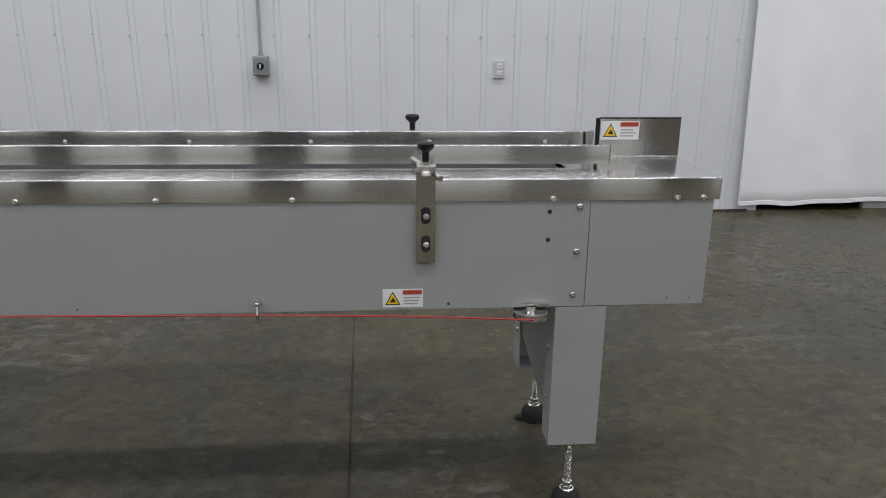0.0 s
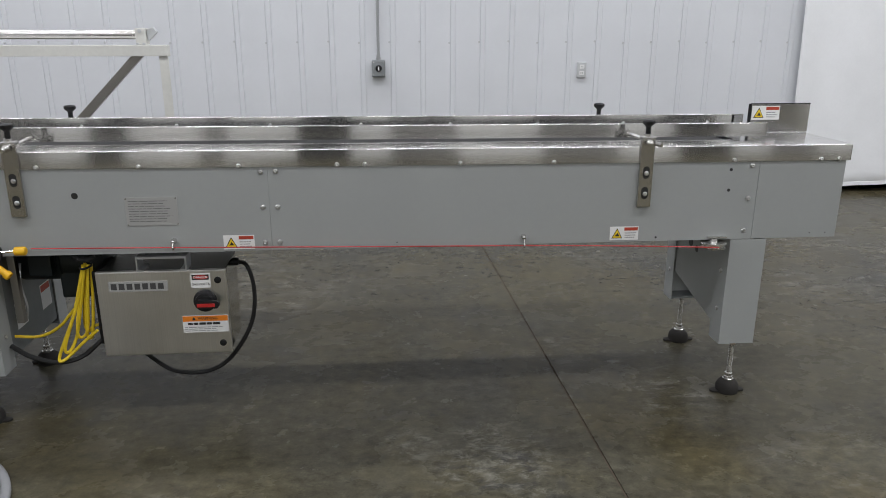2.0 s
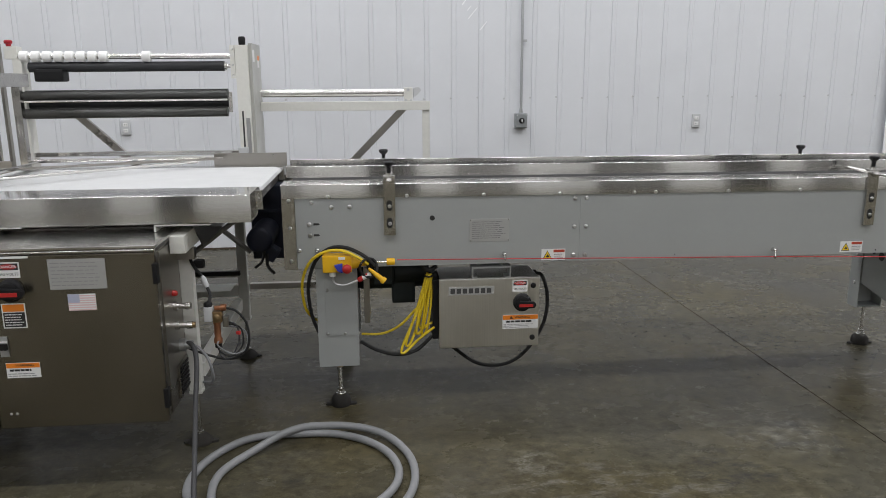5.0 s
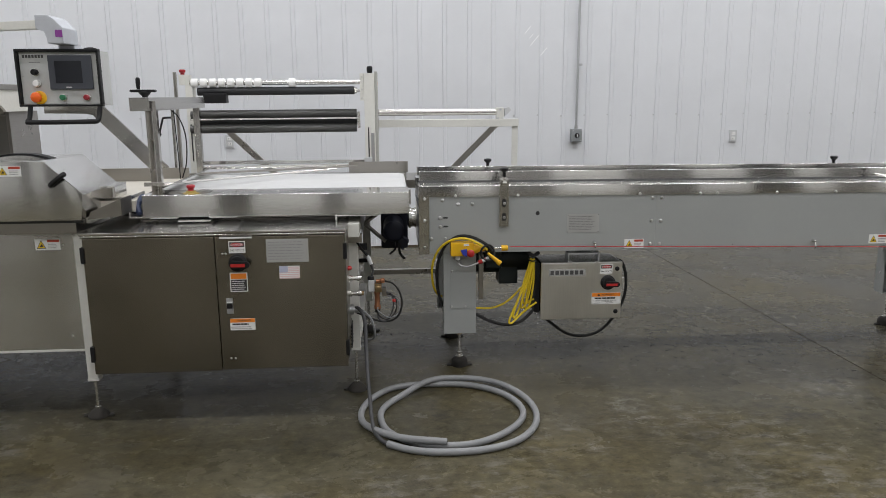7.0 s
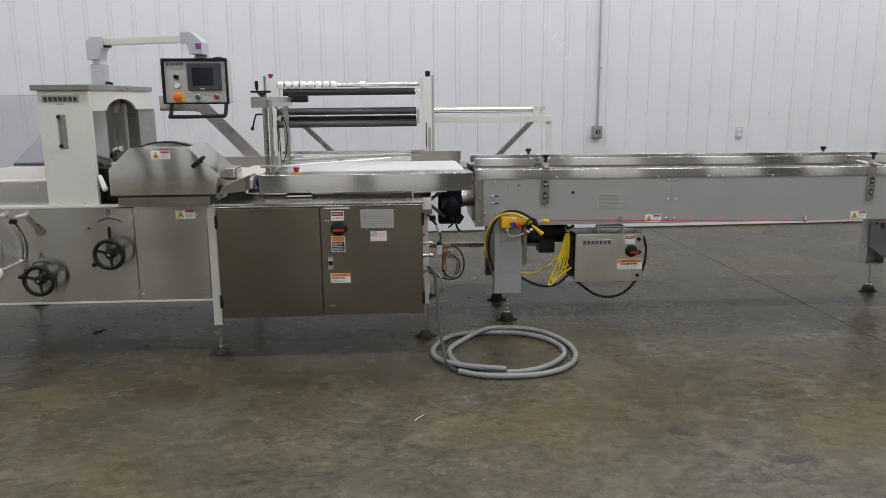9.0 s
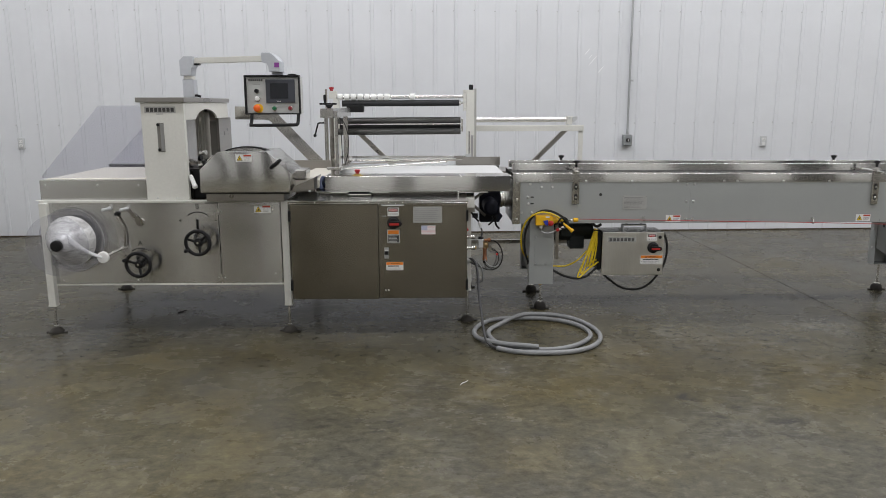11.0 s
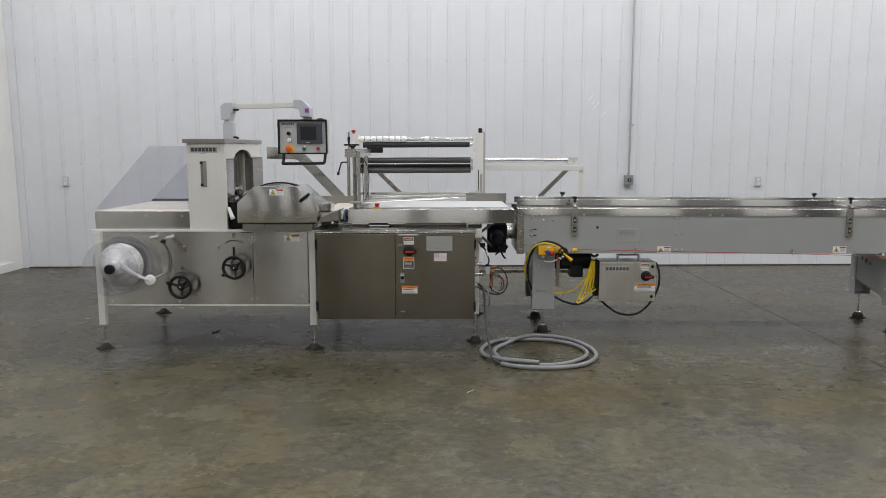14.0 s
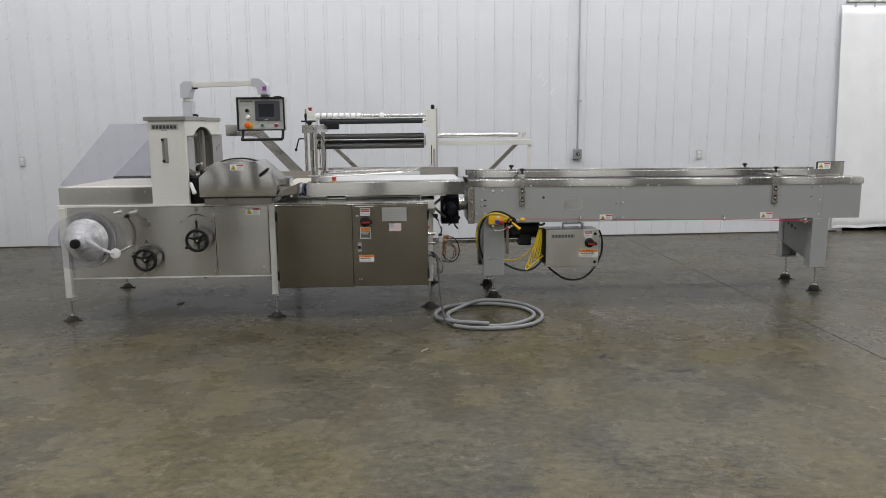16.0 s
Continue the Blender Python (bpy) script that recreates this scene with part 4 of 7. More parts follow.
def stop_switch():
    t = conveyor
    x0, x1, z0, z1 = -2.338, -2.218, 0.622, 0.692
    y1 = CY0 - 0.002
    y0 = y1 - 0.062
    s = part("stop_switch", box(x0, x1, y0, y1, z0, z1, 0.006), YELLOW, t, "yellow cord-operated emergency stop switch with a red button")
    part("neck", lathe((x1, (y0 + y1) / 2, 0.655), (1, 0, 0), [(0, 0.026), (0.018, 0.024), (0.03, 0.017), (0.060, 0.015), (0.062, 0.010)], 18), YELLOW, s, "", True)
    part("stop_button", lathe((-2.238, y0, 0.641), (0, -1, 0), [(0, 0.012), (0.012, 0.012), (0.014, 0.019), (0.024, 0.019), (0.030, 0.012), (0.031, 0.003)], 22), RED, s, "round red stop button", True)
    part("reset_button", plate([(-2.290, 0.656), (-2.256, 0.662), (-2.256, 0.622), (-2.276, 0.630)], "y", y0 - 0.014, y0, 0.002), BLUE, s, "blue reset lever")
    part("status_window", box(-2.272, -2.245, y0 - 0.002, y0 + 0.0, z1 - 0.016, z1 - 0.004, 0.001), LABEL_WHITE, s)
    part("cord_end", lathe((-2.075, y0 + 0.02, 0.658), (1, 0, 0), [(0, 0.014), (0.004, 0.015), (0.030, 0.015), (0.034, 0.012)], 16), YELLOW, s, "yellow cord end cap", True)
    part("shackle", tube([(-2.165, y0 + 0.02, 0.655), (-2.14, y0 + 0.012, 0.660), (-2.11, y0 + 0.02, 0.656), (-2.075, y0 + 0.02, 0.658)], 0.004, 6, 5), CHROME, s, "", True)
    part("rubber_boot", lathe((-2.158, y0 + 0.02, 0.650), (1, 0, 0), [(0, 0.020), (0.006, 0.028), (0.012, 0.018), (0.018, 0.027), (0.024, 0.017), (0.030, 0.026), (0.036, 0.014)], 18), RUBBER, s, "", True)
    part("gland", cyl((-2.300, y0 + 0.03, 0.600), (-2.300, y0 + 0.03, 0.619), 0.013, n=10), WHITE, s, "", True)
    part("grey_lead", tube([(-2.300, y0 + 0.03, 0.600), (-2.290, y0 + 0.01, 0.575), (-2.25, y0, 0.568), (-2.21, y0, 0.582), (-2.185, y0 + 0.006, 0.590), (-2.165, y0 + 0.01, 0.602)], 0.005, 8), CONDUIT, s, "", True)
    part("plug", lathe((-2.195, y0 + 0.006, 0.585), (0.85, 0, 0.45), [(0, 0.008), (0.006, 0.011), (0.02, 0.011), (0.022, 0.008), (0.045, 0.010), (0.047, 0.006)], 12), RED, s, "small red and white connector", True)
    part("plug_body", lathe((-2.175, y0 + 0.006, 0.596), (0.85, 0, 0.35), [(0, 0.0105), (0.035, 0.0105), (0.037, 0.006)], 12), WHITE, s, "", True)
    # bundled leads round the switch
    part("yellow_lead", tube([(-2.15, y0 - 0.004, 0.655), (-2.20, y0 - 0.008, 0.690), (-2.26, y0 + 0.01, 0.712), (-2.33, y0 + 0.02, 0.705), (-2.395, y0 + 0.04, 0.655), (-2.430, y0 + 0.07, 0.560), (-2.425, y0 + 0.10, 0.45), (-2.395, y0 + 0.14, 0.385), (-2.36, CY0 + 0.11, 0.36)], 0.0062, 8), YELLOW_CABLE, s, "yellow cable arched over the switch", True)
    part("black_lead", tube([(-2.12, y0 + 0.004, 0.640), (-2.165, y0 - 0.006, 0.690), (-2.24, y0 + 0.02, 0.722), (-2.31, y0 + 0.035, 0.716), (-2.37, y0 + 0.05, 0.66), (-2.405, y0 + 0.07, 0.55), (-2.400, y0 + 0.10, 0.42), (-2.375, CY0 + 0.04, 0.34), (-2.37, CY0 + 0.10, 0.31)], 0.0078, 8), RUBBER, s, "thick black cable arched over the switch", True)
    part("black_loop", tube([(-2.15 + 0.036 * math.cos(a), y0 - 0.006 + 0.01 * math.sin(a * 2), 0.640 + 0.040 * math.sin(a)) for a in [2 * math.pi * k / 10 for k in range(11)]], 0.0055, 8, 3), RUBBER, s, "", True)
    part("yellow_connector", lathe((-2.150, y0 - 0.012, 0.640), (0.72, -0.1, -0.62), [(0, 0.006), (0.02, 0.008), (0.05, 0.011), (0.070, 0.011), (0.071, 0.0145), (0.086, 0.0145), (0.0861, 0.009), (0.078, 0.008)], 16), YELLOW, s, "yellow moulded cable connector hanging down", True)


stop_switch()


def control_box():
    t = conveyor
    x0, x1, z0, z1, y0, y1 = -1.853, -1.415, 0.250, 0.562, CY0 + 0.002, CY0 + 0.225
    c = part("control_box", box(x0 + 0.004, x1 - 0.004, y0 + 0.018, y1, z0 + 0.004, z1 - 0.002, 0.004), STEEL, t, "stainless electrical control box hung under the conveyor")
    part("lid", box(x0, x1, y0, y0 + 0.017, z0, z1, 0.005), STEEL_LID, c, "brushed stainless lid")
    nm = part("name_plate", box(-1.812, -1.614, y0 - 0.0015, y0, 0.490, 0.526, 0.0005), PLATE_LIGHT, c, "pale maker's plate with dark lettering bars")
    bm = bmesh.new()
    for i in range(7):
        xa = -1.804 + i * 0.0262
        add_box(bm, xa, xa + 0.019, y0 - 0.0020, y0 - 0.0016, 0.497, 0.519)
    part("lettering_bar", bm, LABEL_DIM, nm)
    d = part("danger_label", box(-1.535, -1.469, y0 - 0.001, y0, 0.497, 0.549, 0), LABEL_WHITE, c, "danger sticker about 240 volts")
    part("header", box(-1.531, -1.473, y0 - 0.0014, y0 - 0.001, 0.526, 0.545, 0), LABEL_BLACK, d)
    part("oval", plate([(-1.502 + 0.026 * math.cos(a), 0.5355 + 0.0078 * math.sin(a)) for a in [2 * math.pi * k / 20 for k in range(20)]], "y", y0 - 0.0018, y0 - 0.0014), RED, d)
    lettering("heading", "DANGER", -1.502, 0.5355, y0 - 0.0021, 0.012, LABEL_WHITE, d)
    lettering("wording", "240 VOLTS", -1.502, 0.510, y0 - 0.0014, 0.0125, LABEL_BLACK, d)
    k = part("disconnect_switch", lathe((-1.492, y0, 0.450), (0, -1, 0), [(0, 0.040), (0.010, 0.039), (0.014, 0.032), (0.024, 0.030), (0.026, 0.020)], 28), BLACK, c, "black rotary disconnect with a red lever", True)
    part("lever", plate([(-1.508, 0.430), (-1.445, 0.433), (-1.437, 0.443), (-1.437, 0.452), (-1.445, 0.460), (-1.508, 0.466)], "y", y0 - 0.042, y0 - 0.0265, 0.004), BLACK, k)
    part("lever_inlay", box(-1.512, -1.452, y0 - 0.0440, y0 - 0.0421, 0.440, 0.453, 0.0008), RED, k, "red inlay")
    w = part("warning_label", box(-1.577, -1.420, y0 - 0.001, y0, 0.330, 0.393, 0), LABEL_WHITE, c, "white sticker with an orange warning heading")
    part("header", box(-1.576, -1.421, y0 - 0.0014, y0 - 0.001, 0.372, 0.392, 0), LABEL_ORANGE, w)
    lettering("heading", "WARNING", -1.490, 0.382, y0 - 0.0017, 0.014, LABEL_BLACK, w)
    part("triangle", plate([(-1.545, 0.3765), (-1.531, 0.3765), (-1.538, 0.3885)], "y", y0 - 0.0017, y0 - 0.0014), LABEL_BLACK, w)
    bars(w, -1.560, -1.435, 0.356, 0.370, y0 - 0.001, 1, LABEL_BLACK, "text_line", 0.6)
    bars(w, -1.572, -1.430, 0.333, 0.353, y0 - 0.001, 3, LABEL_GREY, "text_line", 0.35)
    for z in (0.524, 0.288):
        part("lid_screw", lathe((-1.444, y0, z), (0, -1, 0), [(0, 0.012), (0.003, 0.012), (0.005, 0.008)], 16), BLACK, c, "", True)
    # black block put in for the dark reflection on the steel side
    part("side_dark", box(x0 - 0.026, x0 + 0.002, y0 + 0.04, y1, z0 + 0.03, z1 - 0.01, 0.006), BLACK, c, "black block standing for the box side's dark reflection")
    channel = [(-1.712, z1), (-1.688, z1), (-1.688, z1 + 0.006), (-1.706, z1 + 0.006), (-1.706, 0.6065), (-1.549, 0.6065), (-1.549, z1 + 0.006), (-1.567, z1 + 0.006), (-1.567, z1), (-1.543, z1), (-1.543, 0.6135), (-1.712, 0.6135)]
    part("hanger", plate(channel, "y", y0 - 0.004, y0 + 0.060), CONDUIT, c, "bare steel channel between box and conveyor")
    for xa in (-1.680, -1.575):
        part("hanger_bolt", cyl((xa, y0 + 0.030, 0.6137), (xa, y0 + 0.030, 0.640), 0.007, n=8), CHROME, c)
    part("gland", cyl((x1 - 0.004, y0 + 0.160, 0.538), (x1 + 0.016, y0 + 0.160, 0.538), 0.014, n=12), BLACK, c, "", True)
    part("black_cable", tube([(x1 + 0.010, y0 + 0.16, 0.538), (x1 + 0.046, y0 + 0.155, 0.522), (x1 + 0.068, y0 + 0.14, 0.43), (x1 + 0.050, y0 + 0.13, 0.305), (x1 - 0.03, y0 + 0.13, 0.175), (-1.54, y0 + 0.13, 0.116), (-1.66, y0 + 0.13, 0.122), (-1.755, y0 + 0.15, 0.180), (-1.83, y0 + 0.17, 0.250), (-1.87, y0 + 0.19, 0.295)], 0.0080, 8), RUBBER, c, "thick black cable looping below the box", True)
    # coil of yellow cable at its side
    loops = (((-1.888, 0.580), (-1.934, 0.430), (-2.008, 0.258), (-2.004, 0.232), (-1.975, 0.250), (-1.930, 0.292), (-1.868, 0.345)),
             ((-1.896, 0.578), (-1.945, 0.410), (-1.990, 0.280), (-1.978, 0.262), (-1.950, 0.320), (-1.915, 0.450), (-1.886, 0.576)),
             ((-1.892, 0.582), (-1.925, 0.440), (-1.945, 0.330), (-1.936, 0.306), (-1.914, 0.340), (-1.894, 0.450), (-1.880, 0.580)),
             ((-1.886, 0.576), (-1.905, 0.440), (-1.920, 0.315), (-1.912, 0.298), (-1.897, 0.330), (-1.880, 0.450), (-1.876, 0.574)),
             ((-1.890, 0.570), (-1.918, 0.420), (-1.930, 0.345), (-1.918, 0.322), (-1.896, 0.345), (-1.866, 0.352)))
    for i, loop in enumerate(loops):
        pts = [(x - 0.006, y0 + 0.020 + 0.010 * i + 0.010 * math.sin(1.7 * k + i), z) for k, (x, z) in enumerate(loop)]
        part("yellow_cable", tube(pts, 0.0056, 7, 5), YELLOW_CABLE, c, "hanging loop of yellow cable", True)
    part("cable_tie", tube([(-1.895 + 0.016 * math.cos(a), y0 + 0.045 + 0.034 * math.sin(a), 0.572) for a in [2 * math.pi * k / 12 for k in range(13)]], 0.004, 6, 1), BLACK, c, "black cable tie round the coil", True)
    part("yellow_cable", tube([(-2.19, CY0 + 0.09, 0.300), (-2.10, CY0 + 0.08, 0.302), (-2.02, CY0 + 0.06, 0.345), (-1.95, CY0 + 0.05, 0.42)], 0.0055, 8), YELLOW_CABLE, c, "", True)
    part("black_cable", tube([(-2.195, CY0 + 0.06, 0.276), (-2.12, CY0 + 0.04, 0.240), (-2.03, CY0 + 0.03, 0.220), (-1.95, CY0 + 0.04, 0.235), (-1.88, CY0 + 0.06, 0.29)], 0.0085, 8), RUBBER, c, "", True)
    part("cable_clip", tube([(-1.925, y0 + 0.03, 0.625), (-1.905, y0 + 0.02, 0.605), (-1.885, y0 + 0.03, 0.600), (-1.86, y0 + 0.04, 0.612)], 0.010, 8, 4), RUBBER, c, "", True)


control_box()


def drive_motor():
    t = conveyor
    m = part("drive_motor", lathe((-2.24, 2.02, 0.545), (1, 0, 0), [(0, 0.05), (0.01, 0.076), (0.05, 0.080), (0.053, 0.083), (0.20, 0.083), (0.204, 0.078), (0.355, 0.078), (0.360, 0.06)], 30), MOTOR_GREEN, t, "dark green electric drive motor under the conveyor", True)
    part("gearbox", box(-2.050, -1.945, 1.955, 2.085, 0.405, 0.628, 0.010), MOTOR_GREEN, m)
    part("terminal_box", box(-2.13, -2.05, 1.90, 1.945, 0.51, 0.60, 0.006), MOTOR_GREEN, m)
    part("mount", box(-2.20, -1.83, 1.94, 2.10, 0.628, 0.636, 0), GREY_DARK, m)
    part("motor_lead", tube([(-2.17, 1.93, 0.55), (-2.165, 1.90, 0.48), (-2.15, 1.89, 0.40), (-2.16, 1.89, 0.345)], 0.005, 7), CONDUIT, m, "", True)
    part("strut", box(-2.175, -2.150, CY0 + 0.09, CY0 + 0.115, 0.35, 0.60, 0.002), STEEL_DULL, t)


drive_motor()


# ---- grey hose on the floor ----------------------------------------------
def floor_hose():
    t = thing("coiled_hose", (-2.39, 1.2, 0), "grey flexible conduit hose coiled in two loops on the floor", "hose")
    r = 0.0148
    cx, cy = -2.39, 1.15
    turns = ((-133, 0.405), (-90, 0.385), (-45, 0.40), (0, 0.392), (45, 0.405), (90, 0.352), (135, 0.295), (180, 0.315), (225, 0.335), (270, 0.328), (315, 0.315), (360, 0.335), (405, 0.335), (450, 0.340), (495, 0.405), (540, 0.405), (585, 0.368), (625, 0.336))
    pts = []
    for k in range(0, 760, 12):
        a = -133 + k
        lo, hi = next((p, q) for p, q in zip(turns, turns[1:]) if p[0] <= a <= q[0])
        f = (a - lo[0]) / (hi[0] - lo[0])
        f = f * f * (3 - 2 * f)
        rad = lo[1] + f * (hi[1] - lo[1])
        lift = max(0.0, 1 - abs(a - 88) / 60) + max(0.0, 1 - abs(a - 605) / 55)
        pts.append((cx + rad * math.cos(radians(a)), cy + rad * math.sin(radians(a)), r + 0.026 * min(1.0, 1.2 * lift)))
    part("hose_body", tube(pts, r, 12, 3), HOSE, t, smooth=True)
    e, b = Vector(pts[0]), Vector(pts[-1])
    part("hose_cuff", cyl(e + Vector((-0.006, 0.004, 0)), e + Vector((0.010, -0.008, 0)), r * 1.05, n=14), HOSE, t, "cut hose end cuff", True)
    d = (b - Vector(pts[-2])).normalized()
    part("hose_cuff", cyl(b - d * 0.004, b + d * 0.003, r * 0.80, n=14), LABEL_DIM, t, "dark open hose end", True)
    part("hose_riser", tube([e, e + Vector((-0.035, 0.045, 0.0)), (-2.735, 0.98, 0.035), (-2.752, 1.10, 0.14), (-2.765, 1.22, 0.28), (-2.772, 1.31, 0.41), (-2.80, 1.37, 0.452), (-2.835, 1.385, 0.447)], 0.0088, 10, 8), CABLE_GREY, t, "thinner dark grey lead rising to the machine", True)


floor_hose()


# ---- litter on the floor --------------------------------------------------
def scrap_strip():
    pts = [(-2.916, 0.295), (-2.905, 0.318), (-2.890, 0.335), (-2.875, 0.352)]
    bm = tube([(x, y, 0.003 + 0.002 * (k % 2)) for k, (x, y) in enumerate(pts)], 0.002, 6, 3)
    tagged(part("scrap_strip", bm, LABEL_WHITE, smooth=True), "small pale plastic strip lying on the concrete floor", "litter")


def dropped_stick():
    bm = add_box(bmesh.new(), -4.895, -4.815, 1.747, 1.754, 0.0, 0.006, 0.0015, Matrix.Rotation(radians(58), 4, "Z"))
    tagged(part("dropped_stick", bm, RUBBER), "short dark stick lying on the floor under the machine", "litter")


scrap_strip()
dropped_stick()


# ---- wrapping machine -----------------------------------------------------
machine = thing("wrapping_machine", (-4.2, 1.8, 0), "stainless and cream industrial film wrapping machine on levelling feet", "machine")
MF = 1.285                            # front of its lower panels


def frame_and_legs():
    t = machine
    w = 0.046
    for x, y, z0 in ((-5.532, MF - 0.036, 0.192), (-4.017, MF - 0.030, 0.190), (-2.848, 1.470, 0.225), (-5.548, 2.40, 0.175), (-4.017, 2.40, 0.178), (-2.812, 2.40, 0.215)):
        leg = part("leg", box(x, x + w, y, y + w, z0, 0.7985 if abs(y - 1.47) < 0.01 else 0.8475 if x < -5 and y < 2 else 0.8605 if y < 2 else 0.885, 0.003), CREAM, t)
        part("leg_cap", box(x - 0.002, x + w + 0.002, y - 0.002, y + w + 0.002, z0 - 0.012, z0 - 0.0005, 0.002), CREAM, leg)
        dusty_foot(leg, x + w / 2, y + w / 2, z0, DUSTY if y < 2 else RUBBER_DUST)
    # beams
    part("top_beam", box(-5.545, -4.018, MF - 0.004, MF + 0.05, 0.848, 0.860, 0.002), CREAM, t)
    part("lower_beam", box(-5.495, -4.018, MF, MF + 0.04, 0.311, 0.322, 0.002), CREAM, t)
    part("top_beam", box(-5.560, -2.76, 2.40, 2.45, 0.838, 0.885, 0.002), CREAM, t)
    part("cross_beam", box(-2.841, -2.788, 1.345, 2.399, 0.799, 0.862, 0.003), CREAM, t, "cream square tube end across the frame")
    part("cross_beam", box(-4.017, -3.965, 1.335, 2.40, 0.8855, 0.915, 0.003), CREAM, t)
    part("stretcher", box(-2.836, -2.796, 1.525, 2.398, 0.262, 0.318, 0.003), CREAM, t)
    part("stretcher", box(-3.96, -2.815, 2.405, 2.445, 0.330, 0.388, 0.003), CREAM, t)
    part("stretcher", box(-3.96, -2.815, 2.405, 2.445, 0.430, 0.455, 0.003), STEEL_DULL, t)
    part("rail_bar", box(-2.758, -1.95, 2.412, 2.444, 0.362, 0.392, 0.002), STEEL_DULL, t)
    part("rear_plate", box(-3.05, -2.83, 2.28, 2.40, 0.389, 0.394, 0.001), CREAM, t)
    for pa, pb in (((-2.94, 1.98, 0.640), (-2.69, 1.98, 0.826)), ((-2.783, 2.00, 0.748), (-2.672, 2.00, 0.650))):
        part("diagonal_brace", tube([pa, pb], 0.012, 6, 1), CAP_GREY, t, "dark steel diagonal flat")
    part("dark_bar", box(-3.40, -2.78, 2.29, 2.31, 0.468, 0.490, 0.002), BLACK, t, "black cross bar")


frame_and_legs()


def lower_body():
    t = machine
    a = part("lower_panel", box(-5.493, -4.424, MF + 0.002, MF + 0.016, 0.3225, 0.8475, 0.002), STEEL_BODY, t, "brushed stainless panel with two handwheels")
    b = part("lower_panel", box(-4.418, -4.030, MF + 0.001, MF + 0.016, 0.3225, 0.8475, 0.002), STEEL_BODY, t, "brushed stainless access door")
    part("lower_panel", box(-5.493, -5.480, MF + 0.0165, 2.40, 0.3225, 0.8475, 0.001), STEEL_BODY, t)
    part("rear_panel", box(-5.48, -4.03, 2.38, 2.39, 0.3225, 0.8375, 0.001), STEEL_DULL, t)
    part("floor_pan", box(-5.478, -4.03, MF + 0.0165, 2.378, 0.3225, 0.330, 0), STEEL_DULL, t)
    for z in (0.360, 0.790):
        h = part("hinge", box(-4.427, -4.415, MF - 0.006, MF + 0.0005, z - 0.022, z + 0.022, 0.0015), CHROME, b)
        bolt(h, -4.440, MF + 0.002, z, 0.005)
        bolt(h, -4.402, MF + 0.001, z, 0.005)
    bolt(b, -4.075, MF + 0.001, 0.385, 0.005)
    bolt(b, -4.075, MF + 0.001, 0.800, 0.005)
    part("door_seal", box(-4.50, -4.42, MF - 0.0045, MF + 0.0, 0.842, 0.8475, 0), LABEL_BLACK, b)
    warning_label(t, -4.192, 0.829, 0.106, 0.050, MF + 0.001)
    for x, z in ((-5.45, 0.80), (-5.44, 0.345), (-4.96, 0.345)):
        bolt(a, x, MF + 0.002, z, 0.005)
    # drain stubs below
    for x in (-4.545, -5.05):
        part("drain_stub", lathe((x, MF + 0.10, 0.322), (0, 0, -1), [(0, 0.035), (0.012, 0.034), (0.03, 0.018), (0.034, 0.01)], 16), BLACK, t, "", True)

    def marking(letter, x, z, r):
        y = MF + 0.0016
        lettering("dial_letter", letter, x, z + r * 1.22, y, 0.046, LABEL_BLACK, a)
        pts = [(x + r * 0.95 * math.sin(u), y, z - r * 0.05 + r * 0.95 * math.cos(u)) for u in [radians(-38 + 7.6 * k) for k in range(11)]]
        bm = bmesh.new()
        for p, q in zip(pts, pts[1:]):
            add_cyl(bm, p, q, 0.0034, n=5)
        part("dial_mark", bm, LABEL_BLACK, a)
        for q in (-1, 1):
            part("dial_tick", cyl((x + q * r * 0.98, y, z + r * 0.40), (x + q * r * 1.10, y, z + r * 0.40), 0.0026, n=5), LABEL_BLACK, a)
        part("dial_tick", cyl((x - r * 1.04, y - 0.002, z + r * 0.34), (x - r * 1.04, y - 0.002, z + r * 0.46), 0.0026, n=5), LABEL_BLACK, a)

    def handwheel(x, z, handle):
        y = 1.195
        wh = part("handwheel", bmesh.new(), BLACK, t, "black handwheel with three spokes and a crank grip")
        R = 0.075
        bm = bmesh.new()
        for k in range(3):
            u = radians(40 + 120 * k)
            d = Vector((math.cos(u), 0, math.sin(u)))
            add_cyl(bm, Vector((x, y + 0.01, z)) + 0.02 * d, Vector((x, y, z)) + R * d, 0.009, 0.007, 8)
        add_tube(bm, [(x + R * math.cos(u), y, z + R * math.sin(u)) for u in [2 * math.pi * k / 36 for k in range(37)]], 0.0115, 10, 1)
        add_lathe(bm, (x, MF + 0.002, z), (0, -1, 0), [(0, 0.020), (0.03, 0.020), (0.05, 0.028), (0.085, 0.027), (0.095, 0.016)], 18)
        bmesh.ops.recalc_face_normals(bm, faces=bm.faces)
        bm.to_mesh(wh.data)
        bm.free()
        for p in wh.data.polygons:
            p.use_smooth = True
        wh.data.set_sharp_from_angle(angle=radians(40))
        hx, hz = x + R * math.cos(radians(handle)), z + R * math.sin(radians(handle))
        part("crank_grip", lathe((hx, y, hz), (0, -1, 0), [(0, 0.008), (0.015, 0.010), (0.05, 0.013), (0.062, 0.010), (0.066, 0.004)], 14), BLACK, wh, "", True)
        part("hub_bolt", cyl((x, y - 0.001, z), (x, y - 0.010, z), 0.008, n=6), CHROME, wh)

    marking("A", -4.93, 0.470, 0.095)
    handwheel(-4.916, 0.466, 150)
    marking("B", -4.552, 0.690, 0.108)
    part("height_slot", box(-4.563, -4.549, MF - 0.004, MF + 0.0015, 0.645, 0.740, 0.003), BLACK, a)
    handwheel(-4.533, 0.604, 215)


lower_body()


